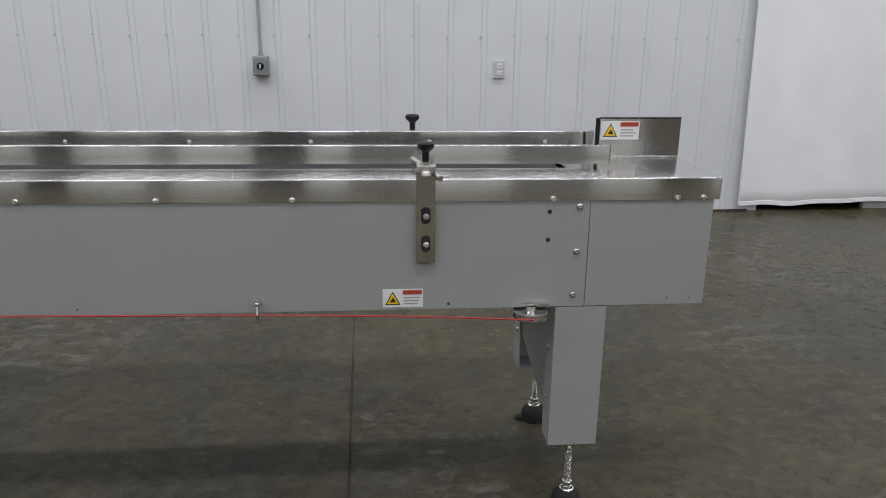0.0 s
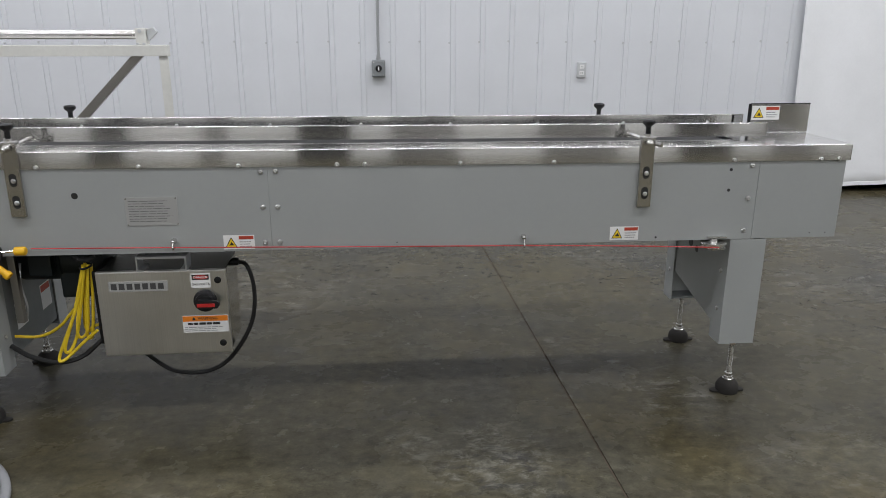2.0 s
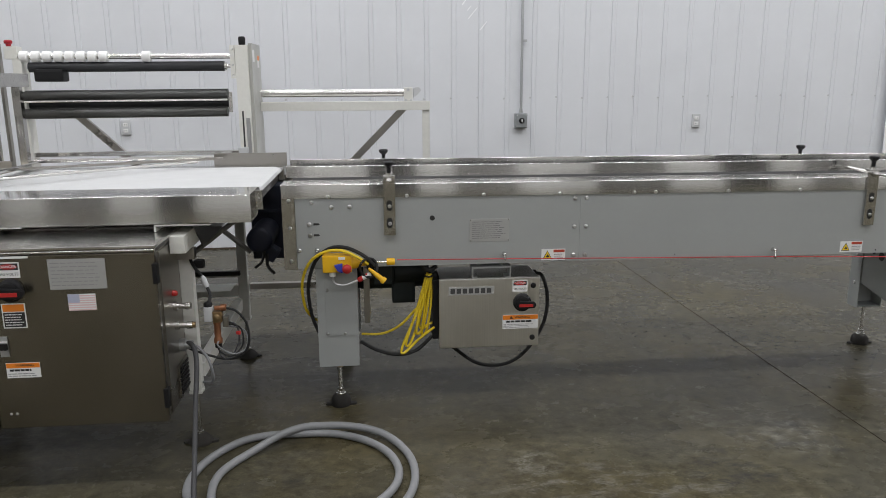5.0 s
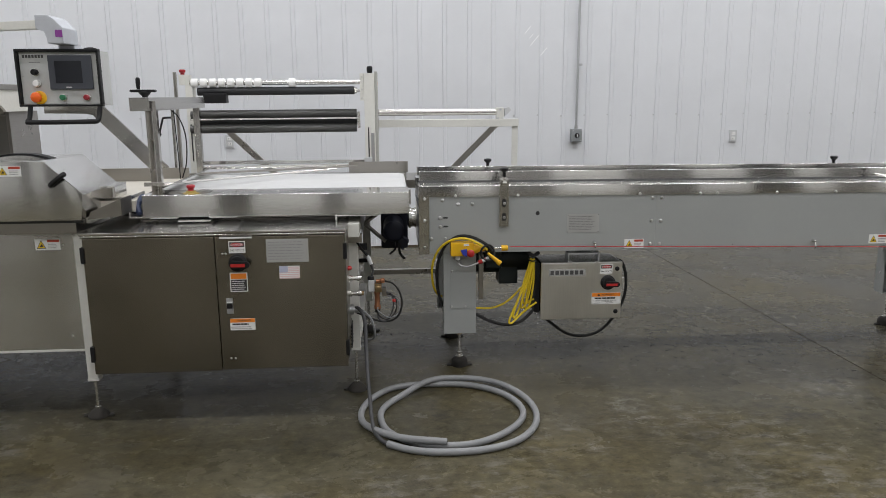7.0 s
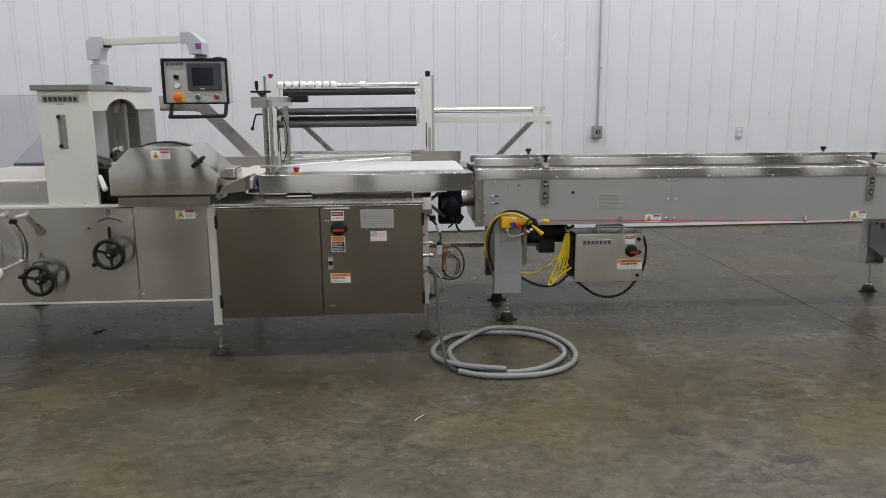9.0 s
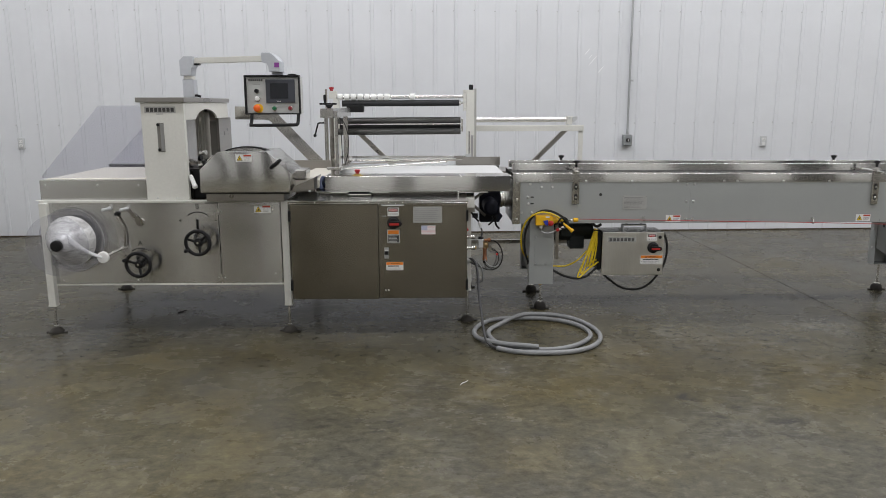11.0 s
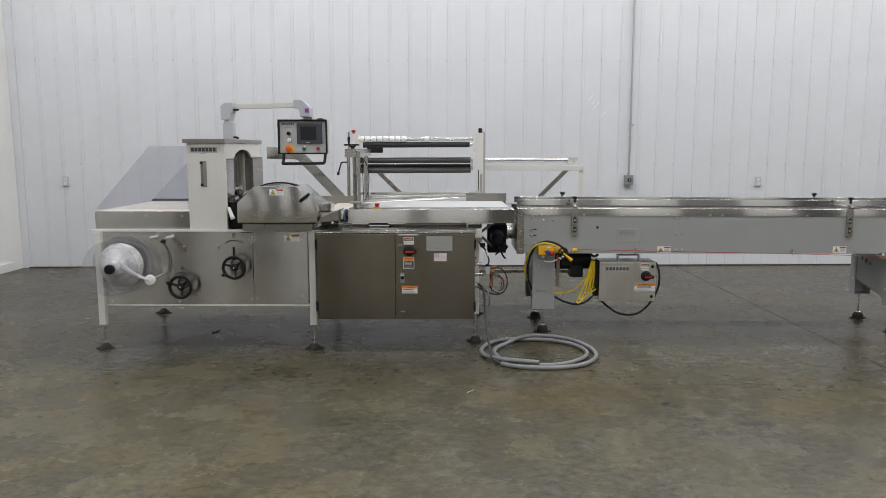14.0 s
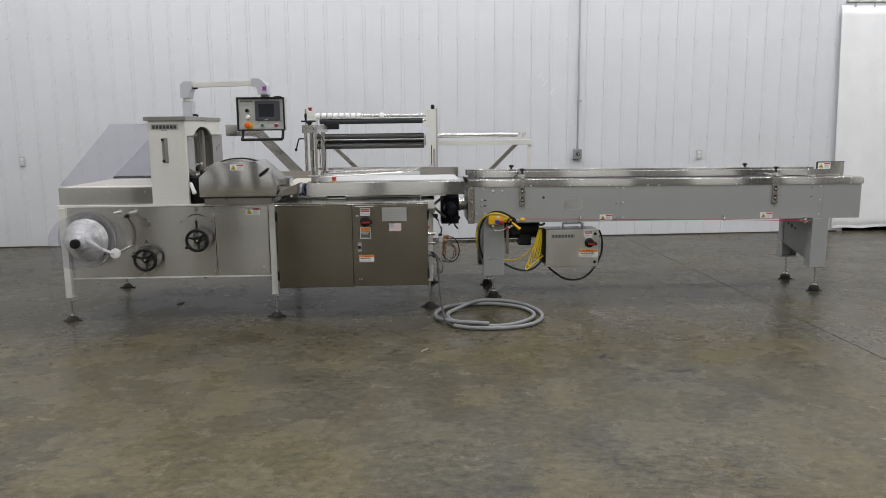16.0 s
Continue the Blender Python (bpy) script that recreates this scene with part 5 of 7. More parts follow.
def film_winder():
    """Clear flanged scrap-film roll on its spindle, and the dancer arm beside it."""
    t = machine
    x, z = -5.350, 0.612
    part("spindle", cyl((x, MF + 0.002, z), (x, 1.052, z), 0.024, n=18), BLACK, t, "black spindle tip", True)
    part("spindle_tip", lathe((x, 1.075, z), (0, -1, 0), [(0, 0.034), (0.02, 0.034), (0.024, 0.026), (0.0245, 0.018), (0.01, 0.016)], 22), BLACK, t, "", True)
    prof = []
    for k in range(15):
        f = k / 14
        r = 0.036 + 0.124 * (1 - f) ** 0.85
        prof.append((0.165 * f, r))
    roll = lathe((x, 1.250, z), (0, -1, 0), prof, 44)
    rng = random.Random(11)
    for v in roll.verts:
        d = Vector((v.co.x - x, v.co.z - z))
        a = math.atan2(d.y, d.x)
        k = 1 + 0.012 * math.sin(3 * a + 20 * v.co.y) + 0.006 * math.sin(13 * a - 60 * v.co.y)
        v.co.x, v.co.z = x + d.x * k, z + d.y * k
    fr = thing("film_roll", (x, 1.25, z), "crinkled roll of wound clear film between clear flanges on a spindle", "film roll")
    part("wound_film", roll, FILM, fr, "", True)
    rib = bmesh.new()
    A, B = [], []
    for k in range(15):
        f = k / 14
        xx = x + 0.045 + f * 0.205
        zz = z + 0.035 - 0.115 * f - 0.012 * math.sin(f * 3.1)
        wd = 0.016 * (1 - f) + 0.006
        A.append(rib.verts.new((xx, 1.120 - 0.01 * f + 0.006 * math.sin(8 * f), zz + wd)))
        B.append(rib.verts.new((xx, 1.108 - 0.01 * f, zz - wd)))
    for k in range(14):
        rib.faces.new((A[k], A[k + 1], B[k + 1], B[k]))
    ob = part("film_web", rib, FILM_WEB, fr, "gathered strand of clear film", True)
    ob.modifiers.new("thick", "SOLIDIFY").thickness = 0.004
    for y, r in ((1.262, 0.205), (1.078, 0.192)):
        part("clear_flange", lathe((x, y, z), (0, -1, 0), [(0, r), (0.004, r)], 56), DISC, fr, "clear acrylic flange disc").visible_shadow = False
    rim = tube([(x + 0.206 * math.cos(u), 1.26, z + 0.206 * math.sin(u)) for u in [2 * math.pi * k / 60 for k in range(61)]], 0.0016, 5, 1)
    part("flange_rim", rim, LABEL_GREY, fr)
    # dancer: a bent rod round the flange, two short rollers, a lever and a grooved pulley
    dn = part("dancer_arm", tube([(-5.072, MF - 0.016, 0.790), (-5.050, MF - 0.018, 0.755), (-5.022, MF - 0.02, 0.700), (-5.012, MF - 0.02, 0.640), (-5.020, MF - 0.02, 0.575)], 0.0065, 8, 6), STEEL_DULL, t, "curved steel dancer arm", True)
    for px, pz in ((-5.100, 0.812), (-4.988, 0.812)):
        part("dancer_roller", lathe((px, MF + 0.002, pz), (-0.30, -0.92, -0.02), [(0, 0.010), (0.004, 0.0135), (0.012, 0.0135), (0.014, 0.0095), (0.070, 0.0095), (0.074, 0.006)], 16), OUTLET, dn, "pale idler roller", True)
    part("dancer_pivot", lathe((-5.058, MF + 0.002, 0.778), (0, -1, 0), [(0, 0.016), (0.014, 0.016), (0.018, 0.010), (0.028, 0.010)], 16), BLACK, dn, "", True)
    part("idler_pulley", lathe((-5.098, 1.135, 0.530), (0, -1, 0), [(0, 0.033), (0.004, 0.036), (0.008, 0.026), (0.016, 0.026), (0.020, 0.036), (0.024, 0.033), (0.026, 0.010)], 22), WHITE, dn, "white grooved idler pulley", True)
    part("pulley_arm", tube([(-5.098, 1.15, 0.530), (-5.062, 1.20, 0.548), (-5.020, MF - 0.015, 0.566)], 0.009, 8, 3), CHROME, dn, "", True)
    lever = [(-4.996, 0.806), (-4.984, 0.818), (-4.922, 0.748)] + [(-4.918 + 0.024 * math.cos(u), 0.722 + 0.024 * math.sin(u)) for u in [radians(60 - 30 * k) for k in range(9)]] + [(-4.945, 0.744)]
    part("lever_link", plate(lever, "y", MF - 0.010, MF - 0.002, 0.002), STEEL_DULL, dn, "flat lever with a rounded end")


film_winder()


def cabinet():
    t = machine
    y0 = 1.165
    x0, xm, x1, z0, z1 = -3.945, -3.397, -2.844, 0.243, 0.846
    part("cabinet_body", box(x0 + 0.012, x1 - 0.004, y0 + 0.024, 1.465, z0 + 0.006, z1 - 0.004, 0.002), STEEL_DULL, t, "stainless electrical cabinet body")
    part("cabinet_top", box(x0 - 0.012, x1 + 0.008, y0 - 0.006, 1.62, 0.862, 0.872, 0.002), STEEL, t)
    part("top_edge", cyl((x0 - 0.006, y0 + 0.004, 0.8545), (x1 + 0.004, y0 + 0.004, 0.8545), 0.0072, n=18), STEEL, t, "bright rolled edge above the doors", True)
    l = part("cabinet_door", box(x0, xm - 0.002, y0, y0 + 0.022, z0, z1, 0.003), STEEL_DOOR, t, "dark brushed stainless cabinet door")
    r = part("cabinet_door", box(xm + 0.002, x1, y0, y0 + 0.022, z0 + 0.004, z1, 0.003), STEEL_DOOR, t, "dark brushed stainless cabinet door with switch and stickers")
    for xh, d in ((x0 - 0.010, l), (x1 - 0.008, r)):
        for z in (0.335, 0.775):
            part("hinge", box(xh, xh + 0.016, y0 - 0.008, y0 + 0.02, z - 0.035, z + 0.035, 0.003), BLACK, d, "black door hinge")
    part("header_strip", box(-3.375, -3.238, y0 - 0.002, y0 - 0.0002, 0.838, 0.845, 0), LABEL_WHITE, r)
    d = part("danger_label", box(-3.338, -3.268, y0 - 0.001, y0, 0.774, 0.826, 0), LABEL_WHITE, r, "danger sticker about 240 volts")
    part("header", box(-3.334, -3.272, y0 - 0.0014, y0 - 0.001, 0.800, 0.822, 0), LABEL_BLACK, d)
    part("oval", plate([(-3.303 + 0.028 * math.cos(a), 0.811 + 0.0085 * math.sin(a)) for a in [2 * math.pi * k / 20 for k in range(20)]], "y", y0 - 0.0018, y0 - 0.0014), RED, d)
    lettering("heading", "DANGER", -3.303, 0.811, y0 - 0.0021, 0.013, LABEL_WHITE, d)
    lettering("wording", "240 VOLTS", -3.303, 0.786, y0 - 0.0014, 0.013, LABEL_BLACK, d)
    k = part("disconnect_switch", lathe((-3.302, y0, 0.732), (0, -1, 0), [(0, 0.040), (0.010, 0.039), (0.014, 0.032), (0.024, 0.030), (0.026, 0.020)], 28), BLACK, r, "black rotary disconnect with a red lever", True)
    part("lever", plate([(-3.322, 0.712), (-3.258, 0.714), (-3.248, 0.724), (-3.248, 0.736), (-3.258, 0.744), (-3.322, 0.748)], "y", y0 - 0.042, y0 - 0.0265, 0.004), BLACK, k)
    part("lever_inlay", box(-3.326, -3.266, y0 - 0.0440, y0 - 0.0421, 0.721, 0.735, 0.0008), RED, k, "red inlay")
    c = part("caution_label", box(-3.341, -3.266, y0 - 0.001, y0, 0.603, 0.688, 0), LABEL_WHITE, r, "black and orange caution sticker")
    part("header", box(-3.337, -3.270, y0 - 0.0014, y0 - 0.001, 0.660, 0.684, 0), LABEL_ORANGE, c)
    part("field", box(-3.337, -3.270, y0 - 0.0014, y0 - 0.001, 0.607, 0.657, 0), LABEL_BLACK, c)
    bars(c, -3.333, -3.275, 0.610, 0.654, y0 - 0.0014, 5, LABEL_WHITE, "text_line", 0.35)
    s = part("breaker_window", box(-3.362, -3.334, y0 - 0.004, y0, 0.505, 0.575, 0.001), PLATE, r, "small switch plate")
    part("breaker", box(-3.360, -3.336, y0 - 0.012, y0 - 0.0042, 0.530, 0.552, 0.002), BLACK, s)
    part("breaker_label", box(-3.360, -3.336, y0 - 0.0052, y0 - 0.0042, 0.555, 0.560, 0), LABEL_WHITE, s)
    w = part("warning_label", box(-3.352, -3.244, y0 - 0.001, y0, 0.429, 0.482, 0), LABEL_WHITE, r, "white sticker with an orange warning heading")
    part("header", box(-3.351, -3.245, y0 - 0.0014, y0 - 0.001, 0.464, 0.481, 0), LABEL_ORANGE, w)
    lettering("heading", "WARNING", -3.292, 0.4725, y0 - 0.0017, 0.012, LABEL_BLACK, w)
    bars(w, -3.342, -3.252, 0.450, 0.462, y0 - 0.001, 1, LABEL_BLACK, "text_line", 0.6)
    bars(w, -3.348, -3.252, 0.432, 0.447, y0 - 0.001, 2, LABEL_GREY, "text_line", 0.4)
    p = part("data_plate", box(-3.180, -3.000, y0 - 0.0015, y0, 0.730, 0.832, 0.0005), PLATE_LIGHT, r, "pale etched data plate")
    bars(p, -3.172, -3.010, 0.738, 0.825, y0 - 0.0016, 7, LABEL_GREY, "text_line", 0.25)
    f = part("flag_sticker", box(-3.129, -3.041, y0 - 0.001, y0, 0.657, 0.713, 0), LABEL_WHITE, r, "faded red, white and blue striped flag sticker")
    for i in range(7):
        part("stripe", box(-3.129, -3.041, y0 - 0.0013, y0 - 0.001, 0.657 + i * 0.008, 0.657 + i * 0.008 + 0.0042, 0), LABEL_PINK, f)
    part("canton", box(-3.129, -3.092, y0 - 0.0017, y0 - 0.0013, 0.684, 0.713, 0), LABEL_BLUE, f)
    for x, z in ((-3.357, 0.300), (-3.338, 0.300), (-3.366, 0.772), (-3.352, 0.772)):
        bolt(r, x, y0, z, 0.005)
    # fittings on its side
    xs = x1 - 0.004
    side = part("side_cover", box(xs, xs + 0.004, y0 + 0.06, 1.455, z0 + 0.01, z1 - 0.01, 0.001), STEEL_DULL, t, "cabinet side sheet with fittings")
    part("red_lamp", lathe((xs + 0.004, 1.345, 0.655), (1, 0, 0), [(0, 0.011), (0.012, 0.010), (0.018, 0.005)], 12), RED, side, "", True)
    for z, m in ((0.607, CHROME), (0.535, CHROME)):
        part("air_fitting", lathe((xs + 0.004, 1.345, z), (1, 0, 0), [(0, 0.016), (0.014, 0.016), (0.015, 0.011), (0.040, 0.011), (0.042, 0.014), (0.06, 0.013)], 12), m, side, "bright push-in air fitting", True)
    part("fitting_tip", cyl((xs + 0.064, 1.345, 0.535), (xs + 0.074, 1.345, 0.535), 0.011, n=12), BRASS, side)
    part("cable_gland", lathe((xs + 0.004, 1.385, 0.446), (1, 0, 0), [(0, 0.024), (0.02, 0.024), (0.022, 0.016), (0.045, 0.016)], 14), CONDUIT, side, "", True)
    g = part("vent_grille", box(xs + 0.0042, xs + 0.010, 1.325, 1.450, 0.262, 0.385, 0.001), STEEL_DULL, side)
    for i in range(7):
        part("louvre", box(xs + 0.0102, xs + 0.015, 1.335, 1.440, 0.272 + i * 0.016, 0.280 + i * 0.016, 0.001), BLACK, g)


cabinet()
# hidden block, added to darken the floor under the cabinet
part("unseen_block", box(-3.93, -3.06, 1.47, 1.68, 0.262, 0.846, 0.004), GREY_DARK, machine, "unseen dark block added behind the doors to darken the floor below")


def air_service():
    t = machine
    x, y = -2.722, 1.42
    a = part("air_regulator", box(x - 0.034, x - 0.004, y - 0.018, y + 0.018, 0.525, 0.580, 0.004), OUTLET, t, "air filter regulator with a copper bowl and thin hoses")
    part("valve_block", box(x - 0.0035, x + 0.030, y - 0.015, y + 0.016, 0.520, 0.562, 0.003), BRASS, a, "brass valve block")
    part("adjuster", lathe((x - 0.020, y, 0.580), (0, 0, 1), [(0, 0.016), (0.012, 0.016), (0.016, 0.013)], 14), BLACK, a, "", True)
    part("bowl", lathe((x + 0.008, y, 0.520), (0, 0, -1), [(0, 0.014), (0.006, 0.015), (0.012, 0.0125), (0.060, 0.0125), (0.066, 0.016), (0.082, 0.016), (0.086, 0.006)], 18), COPPER_BOWL, a, "copper brown filter bowl", True)
    part("bowl_base", lathe((x + 0.008, y, 0.434), (0, 0, -1), [(0, 0.013), (0.014, 0.013), (0.018, 0.007)], 14), BLACK, a, "", True)
    part("union", lathe((x + 0.004, y, 0.572), (1, 0, 0.05), [(0, 0.009), (0.020, 0.009), (0.022, 0.013), (0.040, 0.013), (0.042, 0.008)], 10), COPPER_BOWL, a, "copper union with a red ring", True)
    part("union_ring", lathe((x + 0.082, y - 0.02, 0.480), (0.9, -0.3, 0.1), [(0, 0.007), (0.012, 0.008), (0.013, 0.005)], 10), RED, a, "", True)
    part("gauge", lathe((x + 0.014, y - 0.016, 0.541), (0, -1, 0), [(0, 0.014), (0.010, 0.014), (0.012, 0.011)], 16), BRASS, a, "small round brass gauge", True)
    part("manifold", box(x + 0.031, x + 0.052, y - 0.010, y + 0.020, 0.500, 0.540, 0.004), STEEL_DULL, a)
    part("lock_ring", lathe((x - 0.018, y, 0.655), (-0.35, 0, 1), [(0, 0.010), (0.034, 0.010), (0.044, 0.006)], 10), OUTLET, a, "pale push-in connector", True)
    loop = [(x + 0.045, y, 0.572), (x + 0.085, y - 0.01, 0.560), (x + 0.118, y - 0.01, 0.510), (x + 0.122, y - 0.01, 0.440), (x + 0.092, y, 0.385), (x + 0.030, y, 0.372), (x - 0.050, y - 0.03, 0.410), (x - 0.118, y - 0.038, 0.446)]
    part("air_hose", tube(loop, 0.0045, 7), RUBBER, a, "thin black air hose", True)
    for k in range(3):
        w = 0.030 + 0.013 * k
        pts = [(x + 0.048, y + 0.004 * k, 0.520 - 0.01 * k), (x + 0.050 + w, y + 0.006 * k, 0.500 - 0.012 * k), (x + 0.052 + w, y, 0.435 - 0.012 * k), (x + 0.030 + 0.5 * w, y - 0.01, 0.375 + 0.010 * k), (x + 0.010, y - 0.012 * k, 0.395 + 0.02 * k), (x + 0.020, y, 0.455)]
        part("air_hose", tube(pts, 0.0034, 6, 6), (CABLE_GREY, RUBBER, HOSE)[k], a, "", True)
    part("air_hose", tube([(x - 0.018, y, 0.590), (x - 0.010, y + 0.004, 0.622), (x - 0.018, y, 0.655)], 0.006, 7), CABLE_GREY, a, "", True)
    part("air_hose", tube([(x - 0.033, y, 0.697), (x - 0.055, y + 0.01, 0.720), (x - 0.075, y + 0.03, 0.745), (x - 0.095, y + 0.08, 0.770)], 0.006, 7), BLACK, a, "", True)
    part("air_hose", tube([(-2.806, 1.385, 0.446), (-2.775, 1.365, 0.440), (-2.742, 1.350, 0.405), (-2.728, 1.350, 0.350), (-2.735, 1.37, 0.305), (-2.775, 1.40, 0.290)], 0.0055, 7), HOSE, a, "", True)
    part("latch_handle", box(-2.795, -2.758, 1.470, 1.500, 0.712, 0.742, 0.004), BLACK, t)
    part("tube_bracket", box(-2.846, -2.780, 1.435, 1.4690, 0.756, 0.7985, 0.003), STEEL_DULL, t, "grey bracket under the square tube")


air_service()


def infeed_table():
    t = machine
    fy = 1.365
    x0, x1 = -3.748, -2.556
    f = part("table_fascia", plate([(fy, 0.903)] + [(fy + 0.003 * (1 - math.cos(u)), 0.999 + 0.003 * math.sin(u)) for u in [math.pi / 2 * k / 5 for k in range(6)]] + [ (fy + 0.20, 1.002), (fy + 0.20, 0.9985), (fy + 0.0045, 0.9985), (fy + 0.0028, 0.996), (fy + 0.003, 0.903)], "x", x0, x1), STEEL, t, "folded stainless table front", True)
    part("end_return", plate([(fy + 0.0035, 0.903), (fy + 0.0035, 0.9975), (fy + 0.235, 0.9975), (fy + 0.235, 0.945), (fy + 0.14, 0.903)], "x", x1 - 0.003, x1 - 0.0005), STEEL, f)
    part("end_return", plate([(fy + 0.0035, 0.903), (fy + 0.0035, 0.9975), (fy + 0.195, 0.9975), (fy + 0.195, 0.903)], "x", x0 + 0.0005, x0 + 0.003), STEEL, f)
    for dy in (0.205, 0.222):
        for z in (0.957, 0.972):
            bolt(f, x1 - 0.0005, fy + dy, z, 0.006, (1, 0, 0))
    # flat belt with nose rollers
    b = part("table_belt", plate([(x0 - 0.02, 0.992), (x1 - 0.03, 0.992), (x1 - 0.008, 0.984), (x1 - 0.002, 0.972), (x1 - 0.010, 0.962), (x1 - 0.03, 0.958), (x0 - 0.02, 0.958), (x0 - 0.034, 0.966), (x0 - 0.034, 0.984)], "y", 1.590, 2.325), BELT, t, "white smooth transport belt")
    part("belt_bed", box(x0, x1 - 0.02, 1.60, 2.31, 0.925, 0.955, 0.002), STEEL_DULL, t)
    part("belt_side", box(x0, x1 + 0.012, 1.566, 1.586, 0.915, 0.988, 0.002), STEEL, t)
    part("rear_ledge", box(x0 - 0.02, x1 + 0.01, 2.329, 2.43, 0.925, 0.990, 0.002), STEEL, t)
    part("rear_upstand", box(-2.88, x1 + 0.02, 2.372, 2.376, 0.9905, 1.055, 0.001), STEEL_DULL, t, "stainless upstand at the table's rear corner")
    part("front_ledge_plate", box(x0 + 0.10, x0 + 0.28, fy + 0.06, fy + 0.14, 1.0022, 1.006, 0.001), STEEL_DULL, t)
    st = part("stop_base", lathe((-3.545, 1.42, 1.0022), (0, 0, 1), [(0, 0.036), (0.003, 0.036), (0.005, 0.024), (0.012, 0.022), (0.013, 0.014)], 24), YELLOW_DULL, t, "emergency stop on a dull yellow base", True)
    part("stop_button", lathe((-3.545, 1.42, 1.015), (0, 0, 1), [(0, 0.013), (0.010, 0.013), (0.012, 0.017), (0.018, 0.019), (0.024, 0.018), (0.027, 0.011)], 20), STOP_RED, st, "red mushroom stop button", True)
    # supports between table and cabinet
    for xa, xb, za, zb in ((-3.72, -3.60, 0.896, 0.902), (-3.60, -3.46, 0.880, 0.886), (-3.46, -3.34, 0.896, 0.902), (-2.895, -2.700, 0.894, 0.900)):
        part("slide_rail", box(xa, xb, 1.37, 1.56, za, zb, 0.001), CREAM, t)
    part("slide_rail", box(-2.895, -2.889, 1.37, 1.56, 0.874, 0.8938, 0.001), CREAM, t)
    part("slide_block", box(-3.61, -3.45, 1.40, 1.60, 0.8865, 0.9015, 0.001), BLACK, t)
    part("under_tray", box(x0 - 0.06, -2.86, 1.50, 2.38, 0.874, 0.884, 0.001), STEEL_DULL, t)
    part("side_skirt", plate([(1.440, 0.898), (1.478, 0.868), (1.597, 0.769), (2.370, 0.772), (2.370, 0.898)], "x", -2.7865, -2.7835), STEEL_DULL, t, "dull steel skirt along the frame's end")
    # drive under the discharge end
    m = part("gear_motor", cyl((-2.628, 1.975, 0.708), (-2.628, 2.24, 0.708), 0.057, n=28), NAVY, t, "navy black gear motor under the table end", True)
    part("end_cap", lathe((-2.628, 1.976, 0.708), (0, -1, 0), [(0, 0.057), (0.010, 0.054), (0.020, 0.044), (0.024, 0.020)], 28), NAVY, m, "", True)
    part("gear_housing", box(-2.700, -2.545, 2.22, 2.36, 0.565, 0.918, 0.012), NAVY, m)
    part("cooling_rib", plate([(-2.690, 0.790), (-2.555, 0.790), (-2.555, 0.806), (-2.690, 0.806)], "y", 2.206, 2.2195, 0.002), NAVY, m)
    part("terminal_box", add_box(bmesh.new(), -2.612, -2.555, 1.985, 2.07, 0.610, 0.670, 0.008, Matrix.Rotation(radians(35), 4, "Y")), NAVY, m)
    part("motor_flange", lathe((-2.5445, 2.28, 0.735), (1, 0, 0), [(0, 0.046), (0.006, 0.060), (0.020, 0.060), (0.022, 0.054), (0.040, 0.054), (0.042, 0.060), (0.058, 0.060)], 28), CHROME, m, "bright steel drive coupling", True)
    part("loose_lead", tube([(-2.61, 1.98, 0.655), (-2.622, 1.97, 0.612), (-2.652, 1.96, 0.586)], 0.006, 8, 5), BLACK, m, "", True)
    part("loose_lead", tube([(-2.600, 1.98, 0.645), (-2.596, 1.97, 0.590), (-2.570, 1.97, 0.556)], 0.007, 8, 5), RUBBER, m, "", True)
    part("tail_roller", cyl((-2.468, CY0 + 0.06, 0.880), (-2.468, CY1 - 0.05, 0.880), 0.034, n=22), CHROME, conveyor, "bright tail roller at the conveyor end", True)
    part("tail_roller", cyl((-2.478, CY0 + 0.06, 0.825), (-2.478, CY1 - 0.30, 0.825), 0.015, n=16), CHROME, conveyor, "", True)
    part("blue_bundle", tube([(-3.775, 1.40, 0.915), (-3.790, 1.43, 0.95), (-3.775, 1.47, 0.985), (-3.79, 1.52, 0.95), (-3.775, 1.55, 0.915)], 0.013, 8, 5), BLUE_DULL, t, "dark blue air lines bundled at the table end", True)
    bm = bmesh.new()
    add_box(bm, -3.815, -3.808, 1.38, 1.60, 0.905, 0.995, 0.001)
    add_box(bm, -3.815, -3.752, 1.38, 1.60, 0.898, 0.9045, 0.001)
    part("end_bracket", bm, STEEL, t)


infeed_table()


